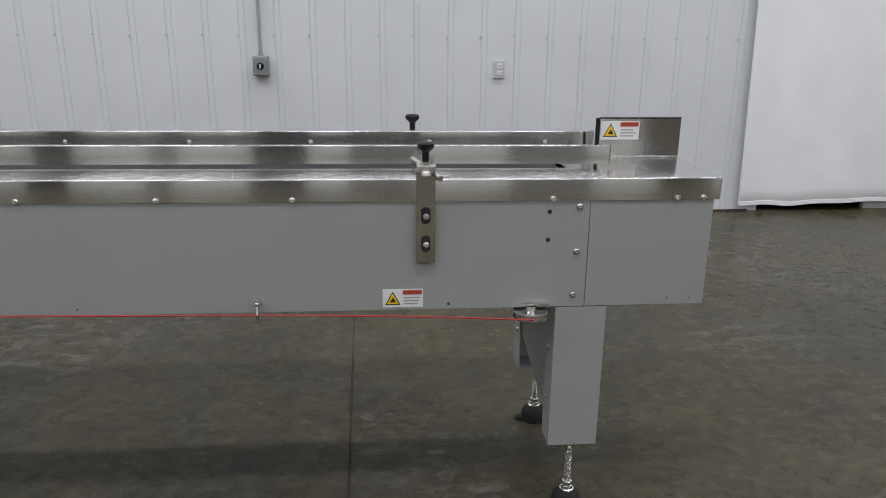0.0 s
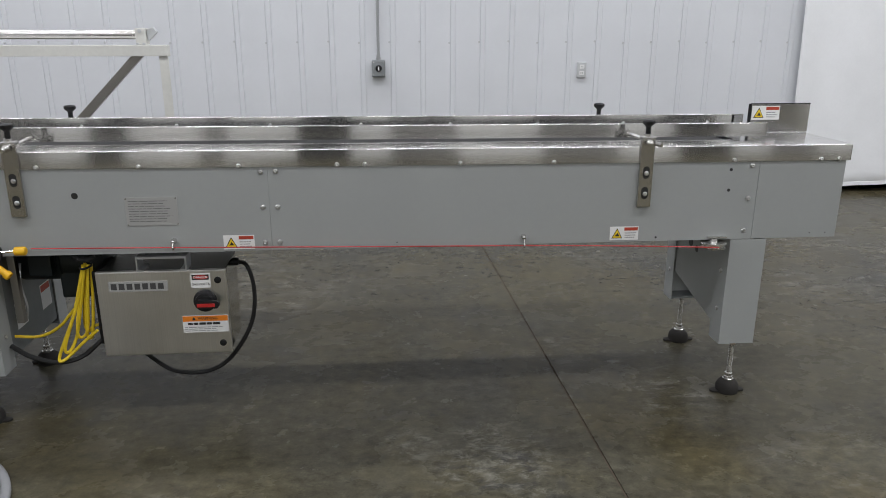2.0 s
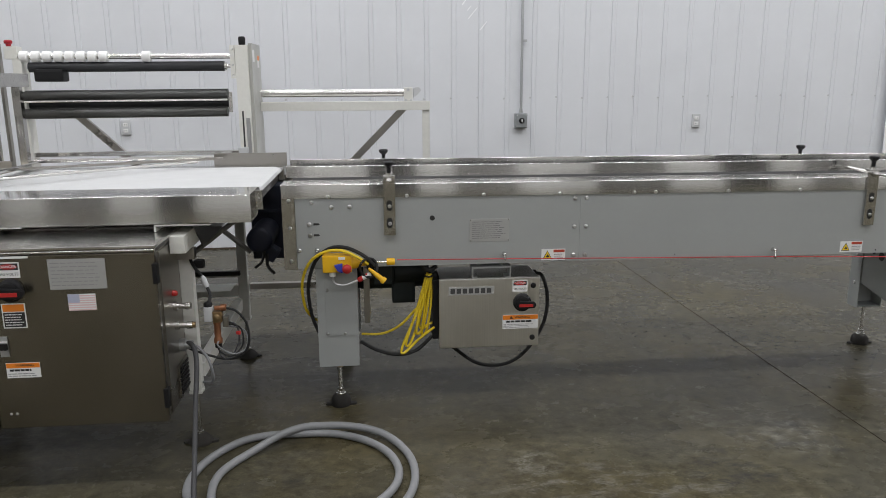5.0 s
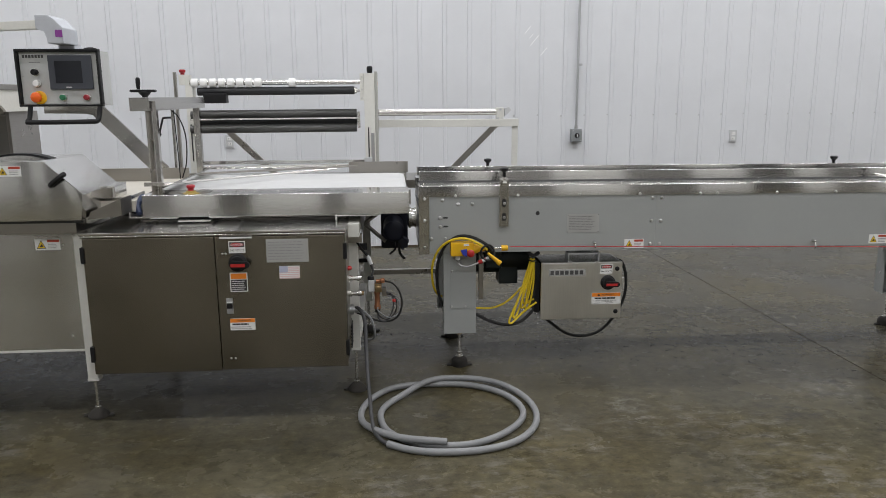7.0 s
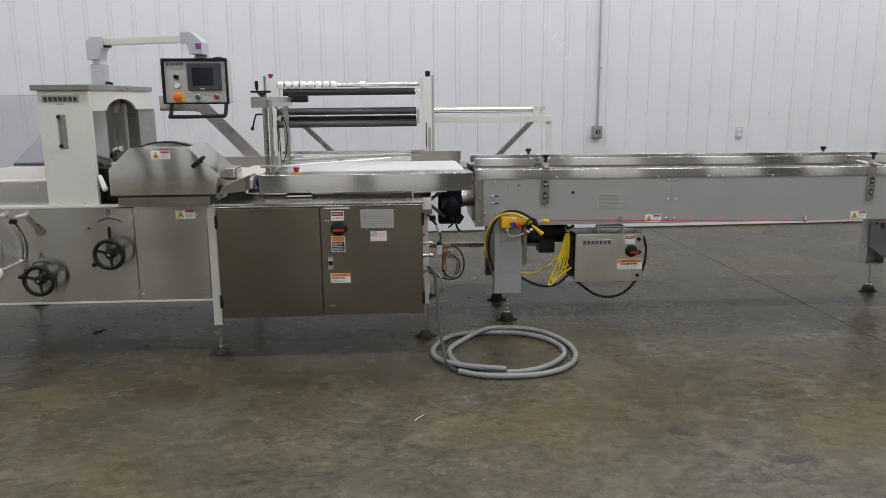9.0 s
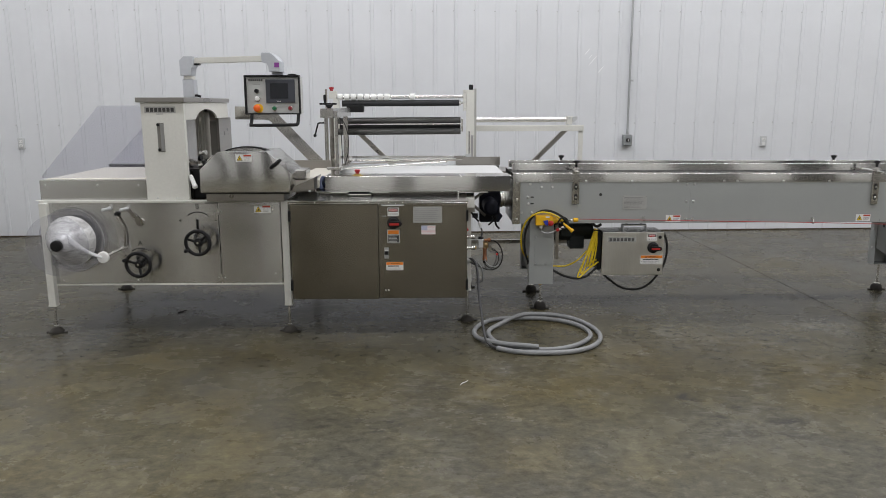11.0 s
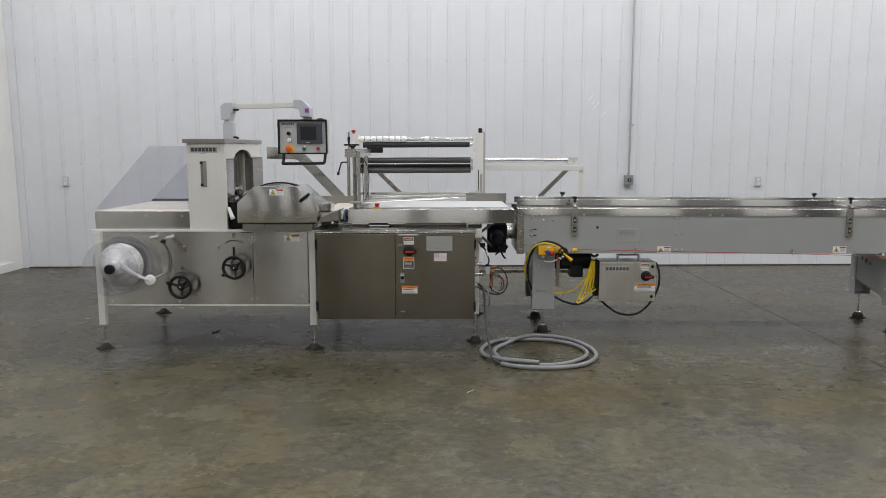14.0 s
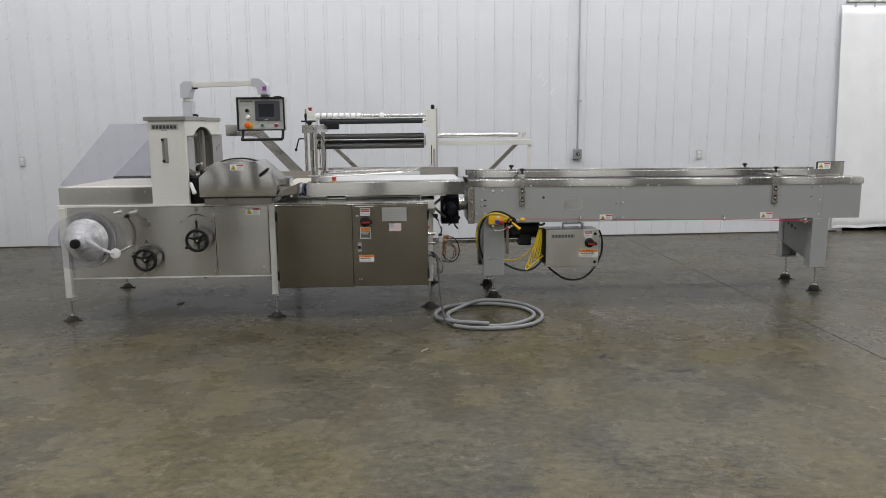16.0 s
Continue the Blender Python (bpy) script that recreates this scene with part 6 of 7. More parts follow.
def height_gate():
    """Two posts across the table with a top beam, a lower bar, a handwheel and a crank."""
    t = machine
    part("gate_post", cyl((-3.701, 1.412, 1.002), (-3.701, 1.412, 1.372), 0.0145, n=18), STEEL_DULL, t, "round dark steel post", True)
    part("gate_post", box(-3.677, -3.659, 1.380, 1.410, 1.002, 1.415, 0.002), STEEL_V, t, "stainless upright post")
    part("gate_post", box(-3.735, -3.700, 2.300, 2.335, 0.992, 1.372, 0.002), STEEL_V, t, "stainless upright post")
    part("gate_post", box(-3.898, -3.886, 2.45, 2.47, 0.935, 1.40, 0.002), STEEL_V, t, "thin stainless upright")
    b = part("gate_beam", plate([(-3.764, 1.372), (-3.764, 1.430), (-3.680, 1.430), (-3.680, 1.372), (-3.684, 1.372), (-3.684, 1.426), (-3.760, 1.426), (-3.760, 1.372)], "y", 1.36, 2.36), STEEL_V, t, "stainless top channel")
    part("beam_end", box(-3.7595, -3.6845, 1.360, 1.364, 1.372, 1.4255, 0.0005), STEEL_V, b)
    h = part("gate_handle", lathe((-3.716, 1.43, 1.4305), (0, 0, 1), [(0, 0.012), (0.006, 0.013), (0.014, 0.022), (0.022, 0.026), (0.026, 0.014)], 18), BLACK, b, "black crank handle with an upright grip", True)
    part("cross_bar", plate([(-3.773, 1.4525), (-3.672, 1.4525), (-3.664, 1.458), (-3.672, 1.4645), (-3.773, 1.4645), (-3.780, 1.459)], "y", 1.418, 1.442, 0.003), BLACK, h)
    part("grip", lathe((-3.742, 1.43, 1.465), (0, 0, 1), [(0, 0.006), (0.010, 0.008), (0.030, 0.010), (0.048, 0.009), (0.052, 0.005)], 12), BLACK, h, "", True)
    bar = part("lower_bar", plate([(-3.725, 1.012), (-3.645, 1.040), (-3.643, 1.036), (-3.723, 1.008)], "y", 1.40, 2.36), STEEL_V, t, "perforated lower guide bar")
    for i in range(7):
        c = Vector((-3.685, 1.52 + i * 0.12, 1.0262))
        part("hole", lathe(c, (-0.330, 0, 0.944), [(0, 0.010), (0.0004, 0.010)], 10), LABEL_BLACK, bar)
    part("clamp_block", box(-3.735, -3.645, 1.368, 1.3795, 1.042, 1.060, 0.003), CHROME, t)
    part("wire", tube([(-3.70, 1.75, 1.371), (-3.66, 1.74, 1.33), (-3.635, 1.74, 1.24), (-3.640, 1.74, 1.12), (-3.665, 1.74, 1.04)], 0.0032, 6), BLACK, t, "", True)
    part("wire", tube([(-3.69, 1.76, 1.371), (-3.685, 1.75, 1.30), (-3.680, 1.75, 1.15), (-3.678, 1.75, 1.035)], 0.0028, 6), BLACK, t, "", True)
    part("sensor_rod", cyl((-3.72, 2.05, 1.026), (-2.83, 2.33, 1.035), 0.006, n=8), STEEL_DULL, t)
    part("sensor_rod", cyl((-3.72, 1.60, 1.026), (-2.95, 2.34, 1.020), 0.007, n=8), CHROME, t, "thin bright sensor rod")
    part("sensor_rod", cyl((-3.72, 2.36, 1.030), (-2.80, 2.40, 1.035), 0.009, n=10), CHROME, t)
    part("crank_side", tube([(-3.897, 2.46, 1.315), (-3.940, 2.455, 1.313), (-3.950, 2.455, 1.300), (-3.972, 2.455, 1.225)], 0.0062, 8, 4), BLACK, t, "black crank lever on the thin upright", True)
    part("crank_ball", lathe((-3.971, 2.455, 1.230), (-0.25, 0, -1), [(0, 0.007), (0.006, 0.012), (0.018, 0.012), (0.026, 0.005)], 12), BLACK, t, "", True)


height_gate()


def film_unwind():
    t = machine
    y0, y1 = 2.585, 2.665
    # right upright: cream front channel and steel side
    r = part("unwind_post", box(-2.788, -2.725, y0, y1, 0.936, 1.566, 0.003), CREAM, t, "cream painted upright of the film unwind")
    part("post_cover", box(-2.7245, -2.708, y0 + 0.015, 2.885, 0.936, 1.576, 0.002), COVER, r, "grey cream side cover")
    part("bearing_plate", box(-2.812, -2.789, y0 - 0.004, y0 + 0.05, 1.405, 1.565, 0.003), CREAM, r)
    for z in (1.42, 1.47, 1.545):
        bolt(r, -2.800, y0 - 0.004, z, 0.006)
    part("slot", box(-2.770, -2.762, y0 - 0.0012, y0 - 0.0002, 1.03, 1.245, 0), LABEL_BLACK, r)
    part("scale", box(-2.752, -2.732, y0 - 0.002, y0 - 0.0002, 1.02, 1.21, 0), PLATE, r)
    part("post_knob", lathe((-2.752, 2.60, 1.5665), (0, 0, 1), [(0, 0.016), (0.014, 0.017), (0.03, 0.018), (0.04, 0.014)], 16), BLACK, r, "black post top knob", True)
    part("slide_block", box(-2.795, -2.748, y0 - 0.03, y0 - 0.002, 1.025, 1.065, 0.004), OUTLET, r)
    for i, (z, m) in enumerate(((1.545, LABEL_WHITE), (1.52, LABEL_WHITE))):
        part("sticker", box(-2.7078, -2.7070, y0 + 0.035 + i * 0.15, y0 + 0.095 + i * 0.15, z - 0.06, z, 0), m, r)
    part("sticker_header", box(-2.7069, -2.7064, y0 + 0.185, y0 + 0.245, 1.497, 1.520, 0), LABEL_ORANGE, r)
    l = part("unwind_post", box(-3.842, -3.800, y0, y1, 0.90, 1.500, 0.003), CREAM, t, "cream painted upright of the film unwind")
    part("post_head", box(-3.876, -3.815, y0 + 0.001, y1 - 0.02, 1.5005, 1.560, 0.003), CREAM, l)
    part("post_cover", box(-3.902, -3.888, y0 - 0.02, y0 + 0.01, 0.90, 1.575, 0.002), STEEL_DULL, l)
    part("post_knob", lathe((-3.855, 2.60, 1.5605), (0, 0, 1), [(0, 0.012), (0.012, 0.012), (0.013, 0.018), (0.026, 0.019), (0.030, 0.014)], 16), STOP_RED, l, "red post top knob", True)
    part("slot", box(-3.826, -3.818, y0 - 0.0012, y0 - 0.0002, 1.05, 1.27, 0), LABEL_BLACK, l)
    # rollers
    yr = 2.60
    part("collar_shaft", cyl((-3.83, yr, 1.512), (-2.79, yr, 1.514), 0.0135, n=14), CHROME, t, "bright shaft carrying white collars", True)
    for k in range(8):
        x = -3.808 + k * 0.053
        part("collar", lathe((x, yr, 1.512), (1, 0, 0), [(0, 0.022), (0.003, 0.026), (0.036, 0.026), (0.040, 0.022)], 18), WHITE, t, "white plastic collar", True)
    part("collar", lathe((-3.235, yr, 1.513), (1, 0, 0), [(0, 0.022), (0.003, 0.026), (0.036, 0.026), (0.040, 0.022)], 18), WHITE, t, "white plastic collar", True)
    b = part("nip_roller", cyl((-3.775, yr + 0.01, 1.462), (-2.845, yr + 0.01, 1.466), 0.024, n=24), ROLLER_BLACK, t, "black rubber film roller", True)
    part("roller_end", lathe((-2.845, yr + 0.01, 1.466), (1, 0, 0), [(0, 0.018), (0.012, 0.018), (0.014, 0.009), (0.035, 0.009)], 14), CHROME, b, "", True)
    part("roller_motor", box(-3.735, -3.60, yr - 0.05, yr + 0.03, 1.393, 1.452, 0.012), BLACK, b, "black roller drive housing")
    for z, r_, m, y in ((1.325, 0.027, ROLLER_GREY, 2.60), (1.279, 0.020, ROLLER_BLACK, 2.63), (1.240, 0.024, ROLLER_GREY, 2.57)):
        part("idler_roller", cyl((-3.82, y, z), (-2.835, y, z + 0.004), r_, n=24), m, t, "long film idler roller", True)
    part("roller_bracket", box(-2.832, -2.815, 2.585, 2.60, 1.24, 1.34, 0.002), CHROME, t)
    part("bright_rod", cyl((-3.82, 2.565, 1.299), (-2.835, 2.565, 1.303), 0.006, n=8), CHROME, t)
    # cantilever arm to the side
    part("film_shaft", cyl((-2.7075, 2.855, 1.327), (-1.945, 2.855, 1.327), 0.021, n=20), CHROME, t, "bright film roll shaft", True)
    part("arm_beam", box(-2.7075, -1.806, 2.800, 2.850, 1.234, 1.282, 0.003), CREAM, t, "cream cantilever beam")
    e = part("shaft_block", box(-1.944, -1.898, 2.82, 2.875, 1.2825, 1.354, 0.004), CREAM, t)
    part("lock_lever", plate([(-1.895, 1.350), (-1.866, 1.358), (-1.850, 1.338), (-1.872, 1.315), (-1.893, 1.300)], "y", 2.83, 2.855, 0.003), OUTLET, e)
    part("lock_pin", cyl((-1.923, 2.815, 1.342), (-1.923, 2.819, 1.342), 0.008, n=10), OUTLET, e)
    for x in (-1.936, -1.908):
        part("block_foot", box(x - 0.006, x + 0.006, 2.812, 2.8195, 1.283, 1.292, 0.002), OUTLET, e)
    part("hanging_plate", box(-1.848, -1.808, 2.812, 2.816, 0.90, 1.2335, 0.001), CREAM, t, "cream hanging plate under the beam end")
    for xa, za, xb, zb in ((-1.956, 1.2335, -2.31, 0.88), (-3.665, 1.215, -3.36, 0.92)):
        part("diagonal_brace", plate([(xa - 0.026, za), (xa + 0.026, za), (xb + 0.026, zb), (xb - 0.026, zb)], "y", 2.855, 2.885, 0.002), STEEL_DULL, t, "dark steel diagonal brace")
    part("unwind_base", box(-3.90, -2.30, 2.46, 2.89, 0.885, 0.935, 0.002), STEEL_DULL, t)
    part("back_strip", box(-3.84, -2.79, 2.60, 2.64, 1.028, 1.048, 0.002), STEEL, t)


film_unwind()


def tower_and_hood():
    t = machine
    # cream tower: front sheet, and a right side pierced by the film tunnel's arch
    x0, x1, y0, y1 = -4.866, -4.600, 1.300, 2.300
    tw = part("tower", box(x0, x1, y0, y0 + 0.035, 0.8605, 1.470, 0.003), CREAM, t, "cream painted sheet-metal tower")
    cy, ra, rb, zs = 1.775, 0.252, 0.088, 1.338
    arch = [(cy + ra * math.cos(math.pi * k / 22), zs + rb * math.sin(math.pi * k / 22)) for k in range(23)]
    head = [(y0 + 0.0355, 1.362), (y0 + 0.0355, 1.470), (y1, 1.470), (y1, 1.362), (cy + ra * 0.962, 1.362)] + [p for p in arch if p[1] > 1.363] + [(cy - ra * 0.962, 1.362)]
    part("arch_head", plate(head, "x", x1 - 0.014, x1), CREAM, tw, "cream arched head over the film tunnel")
    part("arch_jamb", box(x1 - 0.012, x1 - 0.002, y0 + 0.036, cy - ra, 0.8605, 1.3615, 0.002), STEEL_V, tw, "stainless jamb of the arch")
    part("arch_jamb", box(x1 - 0.012, x1 + 0.006, cy + ra, y1 + 0.045, 0.93, 1.3615, 0.002), STEEL_DULL, tw, "stainless jamb of the arch")
    part("tunnel_back", box(x0 + 0.0125, x1 - 0.015, y1 - 0.012, y1, 0.8605, 1.470, 0.001), STEEL_DULL, tw)
    part("tower_side", box(x0, x0 + 0.012, y0 + 0.0355, cy - ra, 0.8605, 1.470, 0.002), CREAM, tw)
    part("tower_side", box(x0, x0 + 0.012, cy - ra + 0.0005, y1, 1.426, 1.470, 0.001), CREAM, tw)
    vault = [(cy + (ra + 0.003) * math.cos(math.pi * k / 22), zs + (rb + 0.003) * math.sin(math.pi * k / 22)) for k in range(23)]
    part("tunnel_vault", plate(vault + [(y, z + 0.003) for y, z in vault[::-1]], "x", x0 + 0.0125, x1 - 0.015), STEEL_DULL, tw, "curved steel vault over the film path")
    part("tunnel_column", box(-4.735, -4.690, 1.845, 1.885, 0.93, 1.40, 0.003), STEEL_DULL, tw, "stainless column inside the tunnel")
    # dark sheet added in place of the shade deep in the tunnel
    part("tunnel_shade", box(-4.845, -4.620, 2.06, 2.075, 0.93, 1.40, 0.002), CAP_GREY, tw, "dark sheet standing for the shaded tunnel recess")
    part("tower_cap", box(x0 - 0.022, x1 + 0.010, y0 - 0.018, y1 + 0.02, 1.4705, 1.500, 0.003), STEEL_DULL, tw, "dull grey metal tower cap")
    part("cap_edge", box(x0 - 0.0215, x1 + 0.0095, y0 - 0.0205, y0 - 0.0182, 1.472, 1.4985, 0), CAP_GREY, tw, "dark front edge of the cap")
    nm = part("name_plate", box(-4.842, -4.650, y0 - 0.0015, y0, 1.405, 1.445, 0.0005), PLATE_LIGHT, tw, "pale maker's plate with dark lettering bars")
    bm = bmesh.new()
    for i in range(7):
        xa = -4.832 + i * 0.0254
        add_box(bm, xa, xa + 0.019, y0 - 0.0020, y0 - 0.0016, 1.413, 1.437)
    part("lettering_bar", bm, LABEL_DIM, nm)
    bars(nm, -4.77, -4.72, 1.396, 1.403, y0 - 0.001, 1, LABEL_GREY, "text_line", 0.7)
    part("slot_recess", box(-4.772, -4.730, y0 - 0.0012, y0 - 0.0002, 1.166, 1.345, 0), CAP_GREY, tw, "long upright slot")
    part("slot_slider", box(-4.752, -4.731, y0 - 0.004, y0 - 0.0013, 1.170, 1.341, 0.001), PLATE, tw)
    for z in (1.18, 1.333):
        part("slot_knob", cyl((-4.764, y0 - 0.012, z), (-4.764, y0 - 0.0013, z), 0.009, n=12), BLACK, tw)
    for x in (-4.80, -4.68):
        bolt(tw, x, y0, 0.875, 0.006)
    for y, z in ((1.345, 1.28), (1.345, 1.10), (1.345, 0.95), (2.20, 1.20)):
        bolt(tw, x1 - 0.001, y, z, 0.005, (1, 0, 0))
    part("side_handle", lathe((-4.588, 1.31, 1.020), (0.30, -0.1, -0.8), [(0, 0.008), (0.01, 0.013), (0.07, 0.014), (0.078, 0.018), (0.09, 0.012)], 14), WHITE, t, "white plastic grip handle", True)
    for x, y in ((-4.66, 1.96), (-4.70, 2.03)):
        part("tunnel_roller", cyl((x, y, 0.95), (x, y, 1.40), 0.020, n=14), CAP_GREY, t, "upright roller inside the tunnel", True)
    for y, z, m in ((1.60, 1.10, BLACK), (1.70, 1.13, CHROME), (1.66, 1.05, CHROME), (1.80, 1.07, BLACK), (1.88, 1.02, BRASS), (1.76, 0.99, CHROME)):
        part("tunnel_fitting", add_lathe(bmesh.new(), (-4.64, y, z), (1, -0.4, 0.2), [(0, 0.014), (0.03, 0.014), (0.032, 0.020), (0.05, 0.018)], 10), m, t, "", True)
    # sealing hood in front
    hy0, hy1 = 1.190, 1.60
    poly = [(-4.494, 0.921), (-3.946, 0.924), (-3.928, 1.034), (-4.076, 1.173), (-4.376, 1.171), (-4.492, 1.060)]
    h = part("sealing_hood", plate(poly, "y", hy0, hy1, 0.004), STEEL_HOOD, t, "faceted stainless sealing head hood", True)
    warning_label(t, -4.266, 1.156, 0.098, 0.044, hy0)
    part("hood_latch", tube([(-4.050, hy0 - 0.004, 1.073), (-4.043, hy0 - 0.024, 1.080), (-4.000, hy0 - 0.030, 1.112), (-3.992, hy0 - 0.012, 1.120)], 0.011, 8, 4), BLACK, h, "black hood latch", True)
    arc = [(-4.225 + 0.185 * math.cos(a), 1.120 + 0.078 * math.sin(a)) for a in [math.pi * (0.10 + 0.8 * k / 18) for k in range(19)]]
    part("wheel_cover", plate(arc, "y", hy0 + 0.12, hy0 + 0.17), BLACK, h, "dark curved wheel guard over the hood")
    arc2 = [(-4.225 + 0.172 * math.cos(a), 1.118 + 0.072 * math.sin(a)) for a in [math.pi * (0.10 + 0.8 * k / 18) for k in range(19)]]
    part("wheel_disc", plate(arc2, "y", hy0 + 0.112, hy0 + 0.1198), STEEL, h)
    part("side_block", box(-3.945, -3.872, hy0 + 0.20, hy0 + 0.36, 0.985, 1.045, 0.008), STEEL, h)
    part("hood_ramp", plate([(-3.945, 0.915), (-3.80, 0.93), (-3.80, 1.005), (-3.93, 0.95)], "y", hy0 + 0.06, hy0 + 0.20, 0.002), STEEL_DULL, h)
    part("hood_plinth", box(-4.470, -3.985, 1.225, 1.62, 0.8605, 0.9195, 0.002), STEEL_DULL, t)
    part("plinth_strip", box(-4.490, -3.950, 1.215, 1.222, 0.9085, 0.918, 0), LABEL_BLACK, t)
    part("cable_hose", tube([(-4.59, 1.60, 0.98), (-4.55, 1.50, 1.06), (-4.53, 1.40, 1.10), (-4.50, 1.36, 1.08), (-4.515, 1.33, 1.00), (-4.54, 1.36, 0.93)], 0.011, 8), BLACK, t, "", True)
    part("cable_hose", tube([(-4.60, 1.70, 1.05), (-4.55, 1.58, 1.09), (-4.50, 1.50, 1.12), (-4.46, 1.46, 1.13)], 0.009, 8), CHROME, t, "", True)
    # dark machinery behind the hood and the beige deck
    part("seal_frame", box(-4.60, -4.50, 1.40, 1.82, 0.8605, 1.05, 0.006), BLACK, t, "dark machinery beside the hood")
    part("film_deck", box(-3.96, -3.79, 1.40, 2.33, 0.925, 0.975, 0.004), BELT_BEIGE, t, "beige worn deck between hood and table")
    part("deck_wall", box(-4.46, -3.79, 2.335, 2.350, 0.925, 1.035, 0.002), STEEL_DULL, t)
    part("mid_deck", box(-4.46, -3.962, 1.605, 2.33, 0.92, 0.962, 0.003), BELT_BEIGE, t)
    # bent support arm
    part("support_arm", plate([(-4.56, 1.443), (-4.310, 1.440), (-4.268, 1.418), (-3.908, 1.040), (-3.908, 1.000), (-3.985, 1.000), (-4.298, 1.338), (-4.335, 1.345), (-4.56, 1.345)], "y", 2.352, 2.372, 0.003), STEEL_V, t, "bent stainless support arm")


tower_and_hood()


def control_panel():
    t = machine
    y = 1.432
    x0, x1, z0, z1 = -4.248, -3.896, 1.393, 1.638
    h = part("control_panel", box(x0 + 0.006, x1 - 0.006, y + 0.006, y + 0.13, z0 + 0.004, z1 - 0.006, 0.006), PANEL_GREY, t, "swivel control panel with touch screen and push buttons")
    fr = bmesh.new()
    for a, b, c, d in ((x0, x1, z1 - 0.012, z1), (x0, x1, z0, z0 + 0.008), (x0, x0 + 0.010, z0 + 0.0085, z1 - 0.0125), (x1 - 0.010, x1, z0 + 0.0085, z1 - 0.0125)):
        add_box(fr, a, b, y - 0.018, y + 0.012, c, d, 0.003)
    part("bezel", fr, BLACK, h, "black rubber bezel")
    part("face_plate", box(x0 + 0.012, x1 - 0.012, y, y + 0.005, z0 + 0.010, z1 - 0.014, 0.002), PANEL_GREY, h)
    s = part("touch_screen", box(-4.113, -3.930, y - 0.012, y - 0.0002, 1.466, 1.612, 0.004), SCREEN_FRAME, h, "dark touch screen")
    part("display", box(-4.085, -3.972, y - 0.0132, y - 0.0122, 1.493, 1.588, 0), SCREEN, s)
    part("brand_mark", box(-4.045, -4.020, y - 0.0128, y - 0.0122, 1.474, 1.478, 0), LABEL_WHITE, s)
    bm = bmesh.new()
    for i in range(7):
        add_box(bm, -4.222 + i * 0.0132, -4.222 + i * 0.0132 + 0.0095, y - 0.0010, y - 0.0002, 1.601, 1.614)
    part("lettering_bar", bm, LABEL_DIM, h)
    part("text_line", box(-4.195, -4.150, y - 0.0008, y - 0.0002, 1.580, 1.583, 0), LABEL_GREY, h)

    def button(name, x, z, r, m, depth=0.018):
        rg = part("button_ring", lathe((x, y, z), (0, -1, 0), [(0, r * 1.28), (0.005, r * 1.25), (0.006, r)], 22), CHROME, h, "", True)
        part(name, lathe((x, y - 0.006, z), (0, -1, 0), [(0, r), (depth * 0.8, r), (depth, r * 0.75)], 22), m, rg, "", True)

    button("selector", -4.170, 1.540, 0.013, BLACK, 0.026)
    button("white_button", -4.168, 1.492, 0.014, WHITE)
    part("stop_ring", lathe((-4.165, y, 1.432), (0, -1, 0), [(0, 0.029), (0.004, 0.029), (0.006, 0.024)], 26), YELLOW, h, "yellow emergency stop ring", True)
    part("emergency_stop", lathe((-4.170, y - 0.006, 1.433), (0, -1, 0), [(0, 0.012), (0.010, 0.012), (0.012, 0.021), (0.026, 0.022), (0.032, 0.014)], 24), ORANGE, h, "orange-red mushroom stop button", True)
    button("green_button", -4.063, 1.432, 0.0125, GREEN)
    button("red_button", -3.962, 1.432, 0.0125, RED_DARK)
    for x, z in ((x0 + 0.018, 1.52), (x1 - 0.018, 1.52), (-4.058, z1 - 0.022), (-4.058, z0 + 0.016)):
        bolt(h, x, y, z, 0.0045)
    part("panel_handle", tube([(-4.208, y - 0.006, z0 + 0.002), (-4.210, y - 0.02, 1.345), (-4.212, y - 0.035, 1.330), (-4.19, y - 0.04, 1.326), (-3.945, y - 0.04, 1.328), (-3.918, y - 0.035, 1.332), (-3.914, y - 0.02, 1.35), (-3.912, y - 0.006, z0 + 0.002)], 0.0105, 10, 5), BLACK, h, "black tubular pull handle", True)
    # swivel arm
    bm = plate([(-4.635, 1.635), (-4.635, 1.690), (-4.080, 1.455), (-4.080, 1.400)], "z", 1.722, 1.758, 0.004)
    a = part("swivel_arm", bm, CREAM, t, "cream swivel arm carrying the panel")
    part("arm_post", box(-4.702, -4.628, 1.62, 1.705, 1.5005, 1.62, 0.010), LAVENDER, a, "pale grey arm post")
    part("post_ring", cyl((-4.665, 1.662, 1.62), (-4.665, 1.662, 1.640), 0.036, n=24), CREAM, a, "", True)
    part("arm_elbow", plate([(-4.710, 1.642), (-4.640, 1.642), (-4.638, 1.698), (-4.618, 1.705), (-4.618, 1.768), (-4.680, 1.768), (-4.710, 1.742)], "y", 1.608, 1.716, 0.006), LAVENDER, a, "pale grey cast elbow")
    part("arm_elbow", plate([(-4.115, 1.712), (-4.115, 1.772), (-4.062, 1.772), (-4.040, 1.757), (-4.005, 1.720), (-4.005, 1.655), (-4.072, 1.655), (-4.076, 1.710)], "y", 1.345, 1.500, 0.006), LAVENDER, a, "pale grey cast elbow")
    part("purple_sticker", box(-4.036, -4.007, 1.3435, 1.3446, 1.682, 1.711, 0), PURPLE, a, "purple square sticker")
    part("arm_neck", box(-4.074, -4.004, 1.452, 1.53, 1.6385, 1.6545, 0.003), LAVENDER, a)
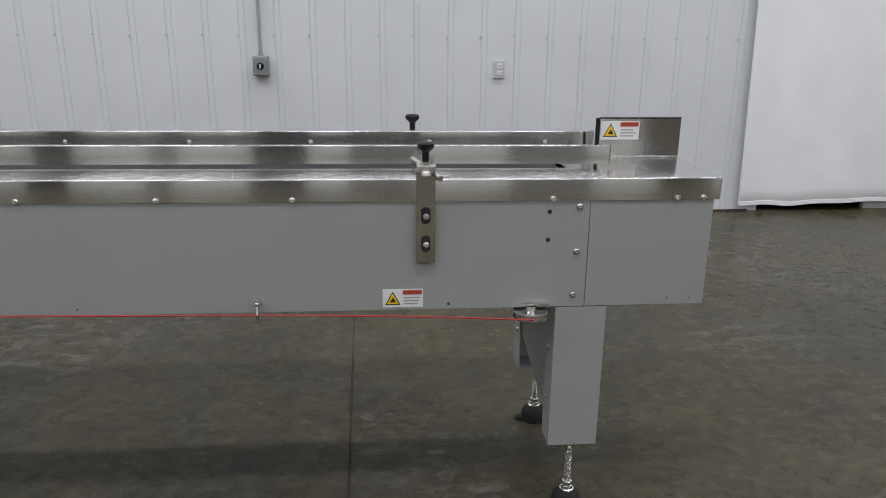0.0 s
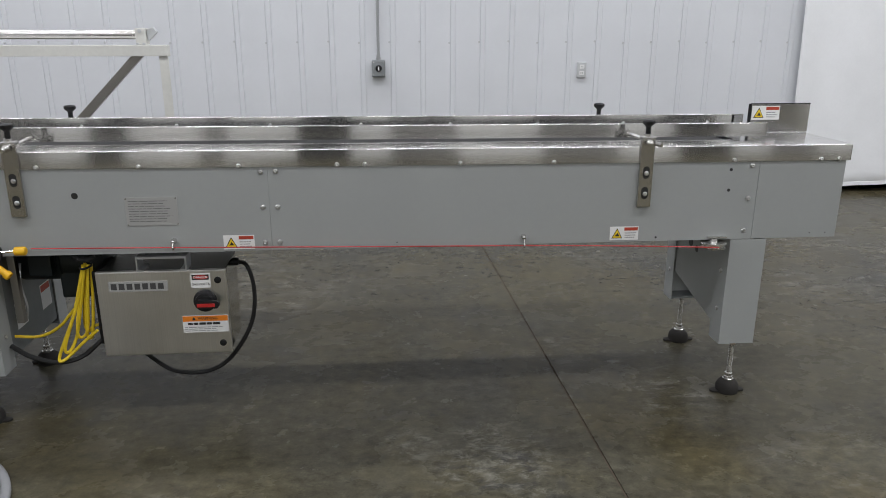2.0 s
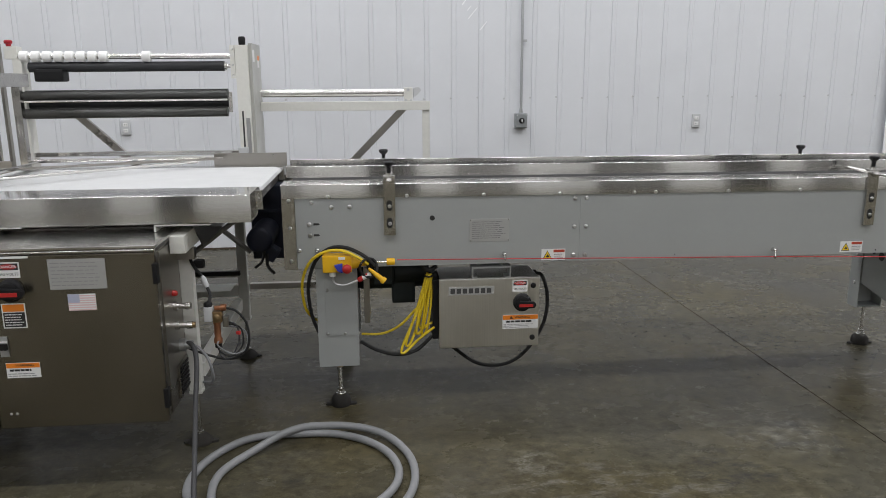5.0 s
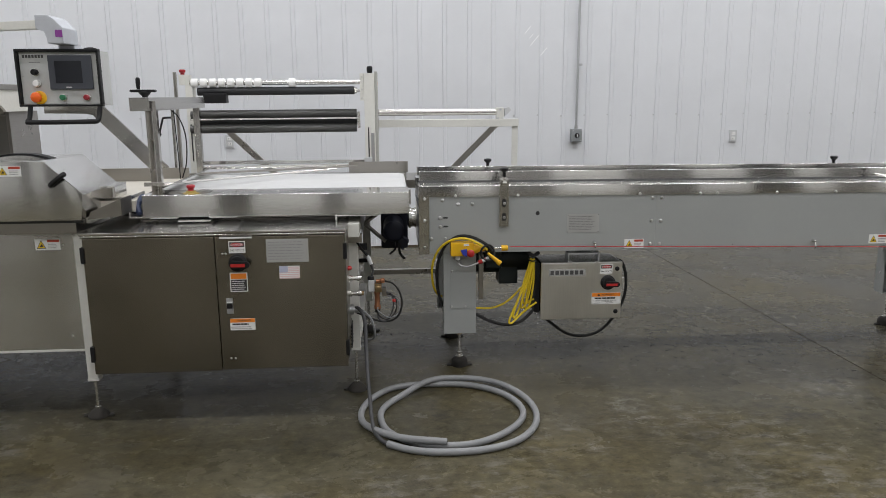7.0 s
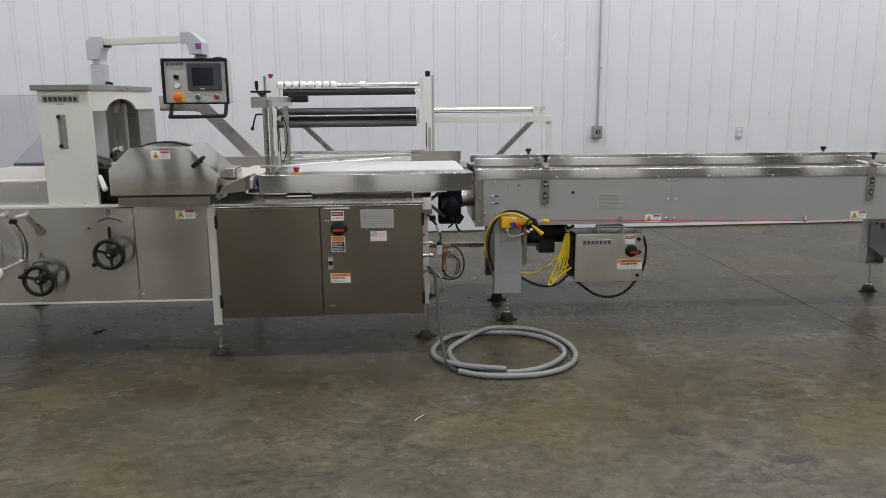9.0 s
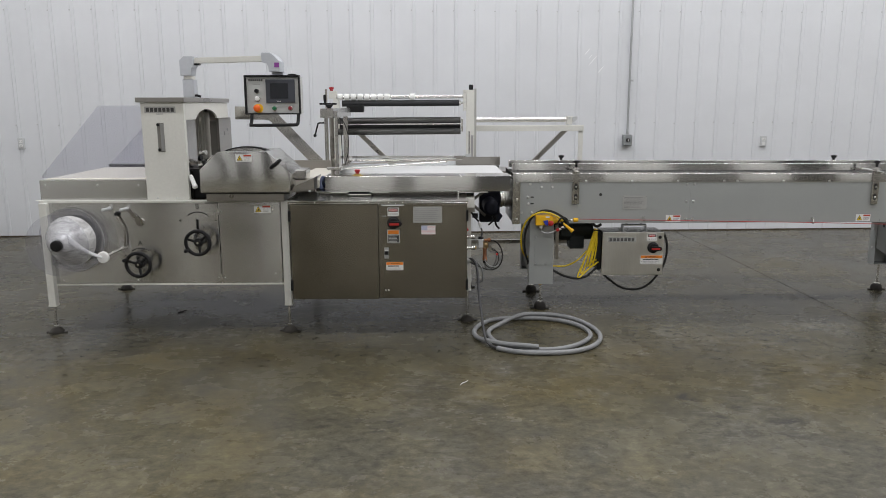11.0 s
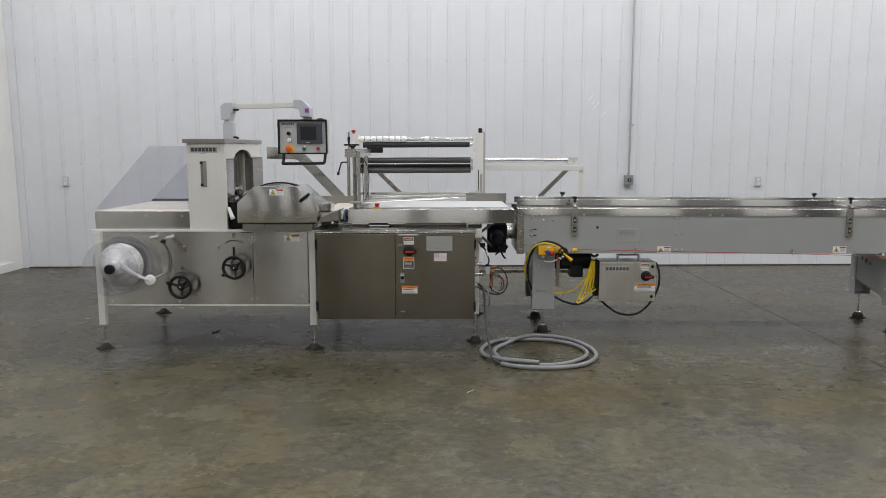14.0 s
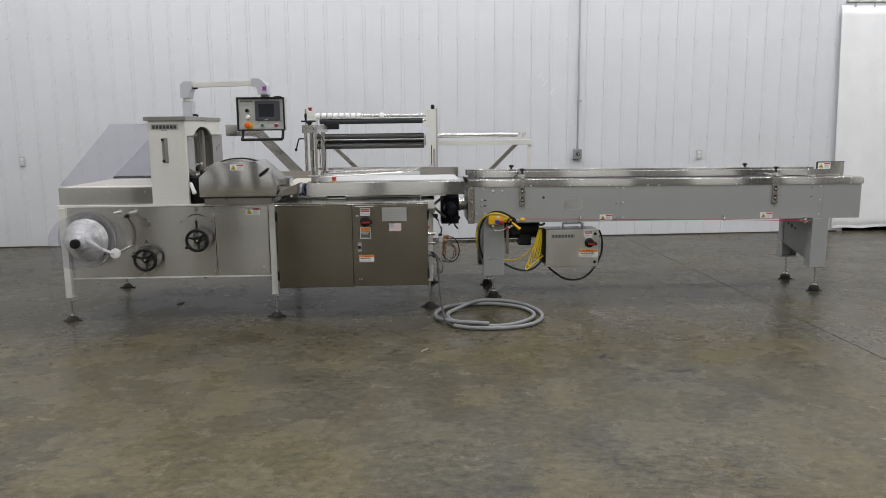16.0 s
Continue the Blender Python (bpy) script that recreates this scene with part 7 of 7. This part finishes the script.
    part("arm_cable", tube([(-4.628, 1.64, 1.515), (-4.608, 1.62, 1.515), (-4.585, 1.62, 1.508)], 0.008, 8, 3), BLACK, a, "", True)
    part("top_cable", tube([(-3.98, 1.49, 1.642), (-3.95, 1.49, 1.645), (-3.92, 1.49, 1.637)], 0.0045, 8, 4), BLACK, a, "", True)
    part("arm_pin", box(-4.618, -4.582, 1.62, 1.65, 1.709, 1.7215, 0.003), BLACK, a)


control_panel()


def outfeed():
    t = machine
    y0, y1 = 1.335, 2.30
    x0, x1 = -5.552, -4.872
    f = part("outfeed_fascia", plate([(y0, 0.862), (y0, 0.984), (y0 + 0.004, 0.987), (y0 + 0.05, 0.987), (y0 + 0.05, 0.984), (y0 + 0.005, 0.984), (y0 + 0.003, 0.982), (y0 + 0.003, 0.862)], "x", x0, x1), STEEL, t, "stainless outfeed side sheet")
    part("outfeed_end", box(x0 - 0.003, x0 - 0.0005, y0, y1, 0.862, 0.985, 0.001), STEEL, f)
    for x in (-5.52, -5.19, -4.93):
        bolt(f, x, y0, 0.955, 0.006)
    part("outfeed_belt", box(x0 + 0.004, -4.81, y0 + 0.052, y1, 0.955, 0.990, 0.006), BELT_BEIGE, t, "pale worn outfeed belt")
    part("outfeed_bed", box(x0 + 0.004, -4.872, y0 + 0.006, y1 + 0.05, 0.862, 0.953, 0.001), STEEL_DULL, t)
    part("cream_skid", box(-5.575, -5.46, MF + 0.01, MF + 0.045, 0.8605, 0.8615, 0), CREAM, t)
    side = [(x0 + 0.012, 1.000), (x0 + 0.012, 1.015), (-5.150, 1.446), (-4.872, 1.446), (-4.872, 1.000)]
    g = part("clear_guard", plate(side, "y", y0 + 0.012, y0 + 0.018), PLEXI, t, "clear tinted acrylic guard panel")
    g2 = part("clear_guard", plate([(-5.52, 1.000), (-5.52, 1.015), (-5.135, 1.40), (-4.802, 1.40), (-4.802, 1.0)], "y", y1 + 0.012, y1 + 0.018), PLEXI, t, "clear tinted acrylic guard panel")
    part("guard_rail", box(-5.53, -4.81, y1 + 0.005, y1 + 0.03, 0.9905, 1.012, 0.002), BLACK, g2, "dark strip under the rear guard")
    part("clear_guard", plate([(-5.150, 1.4465), (-4.872, 1.4465), (-4.872, 1.4505), (-5.150, 1.4505)], "y", y0 + 0.012, y1 + 0.018), PLEXI, t, "clear tinted acrylic guard top")
    for ob in t.children:
        if ob.name.startswith("clear_"):
            ob.visible_shadow = False


outfeed()
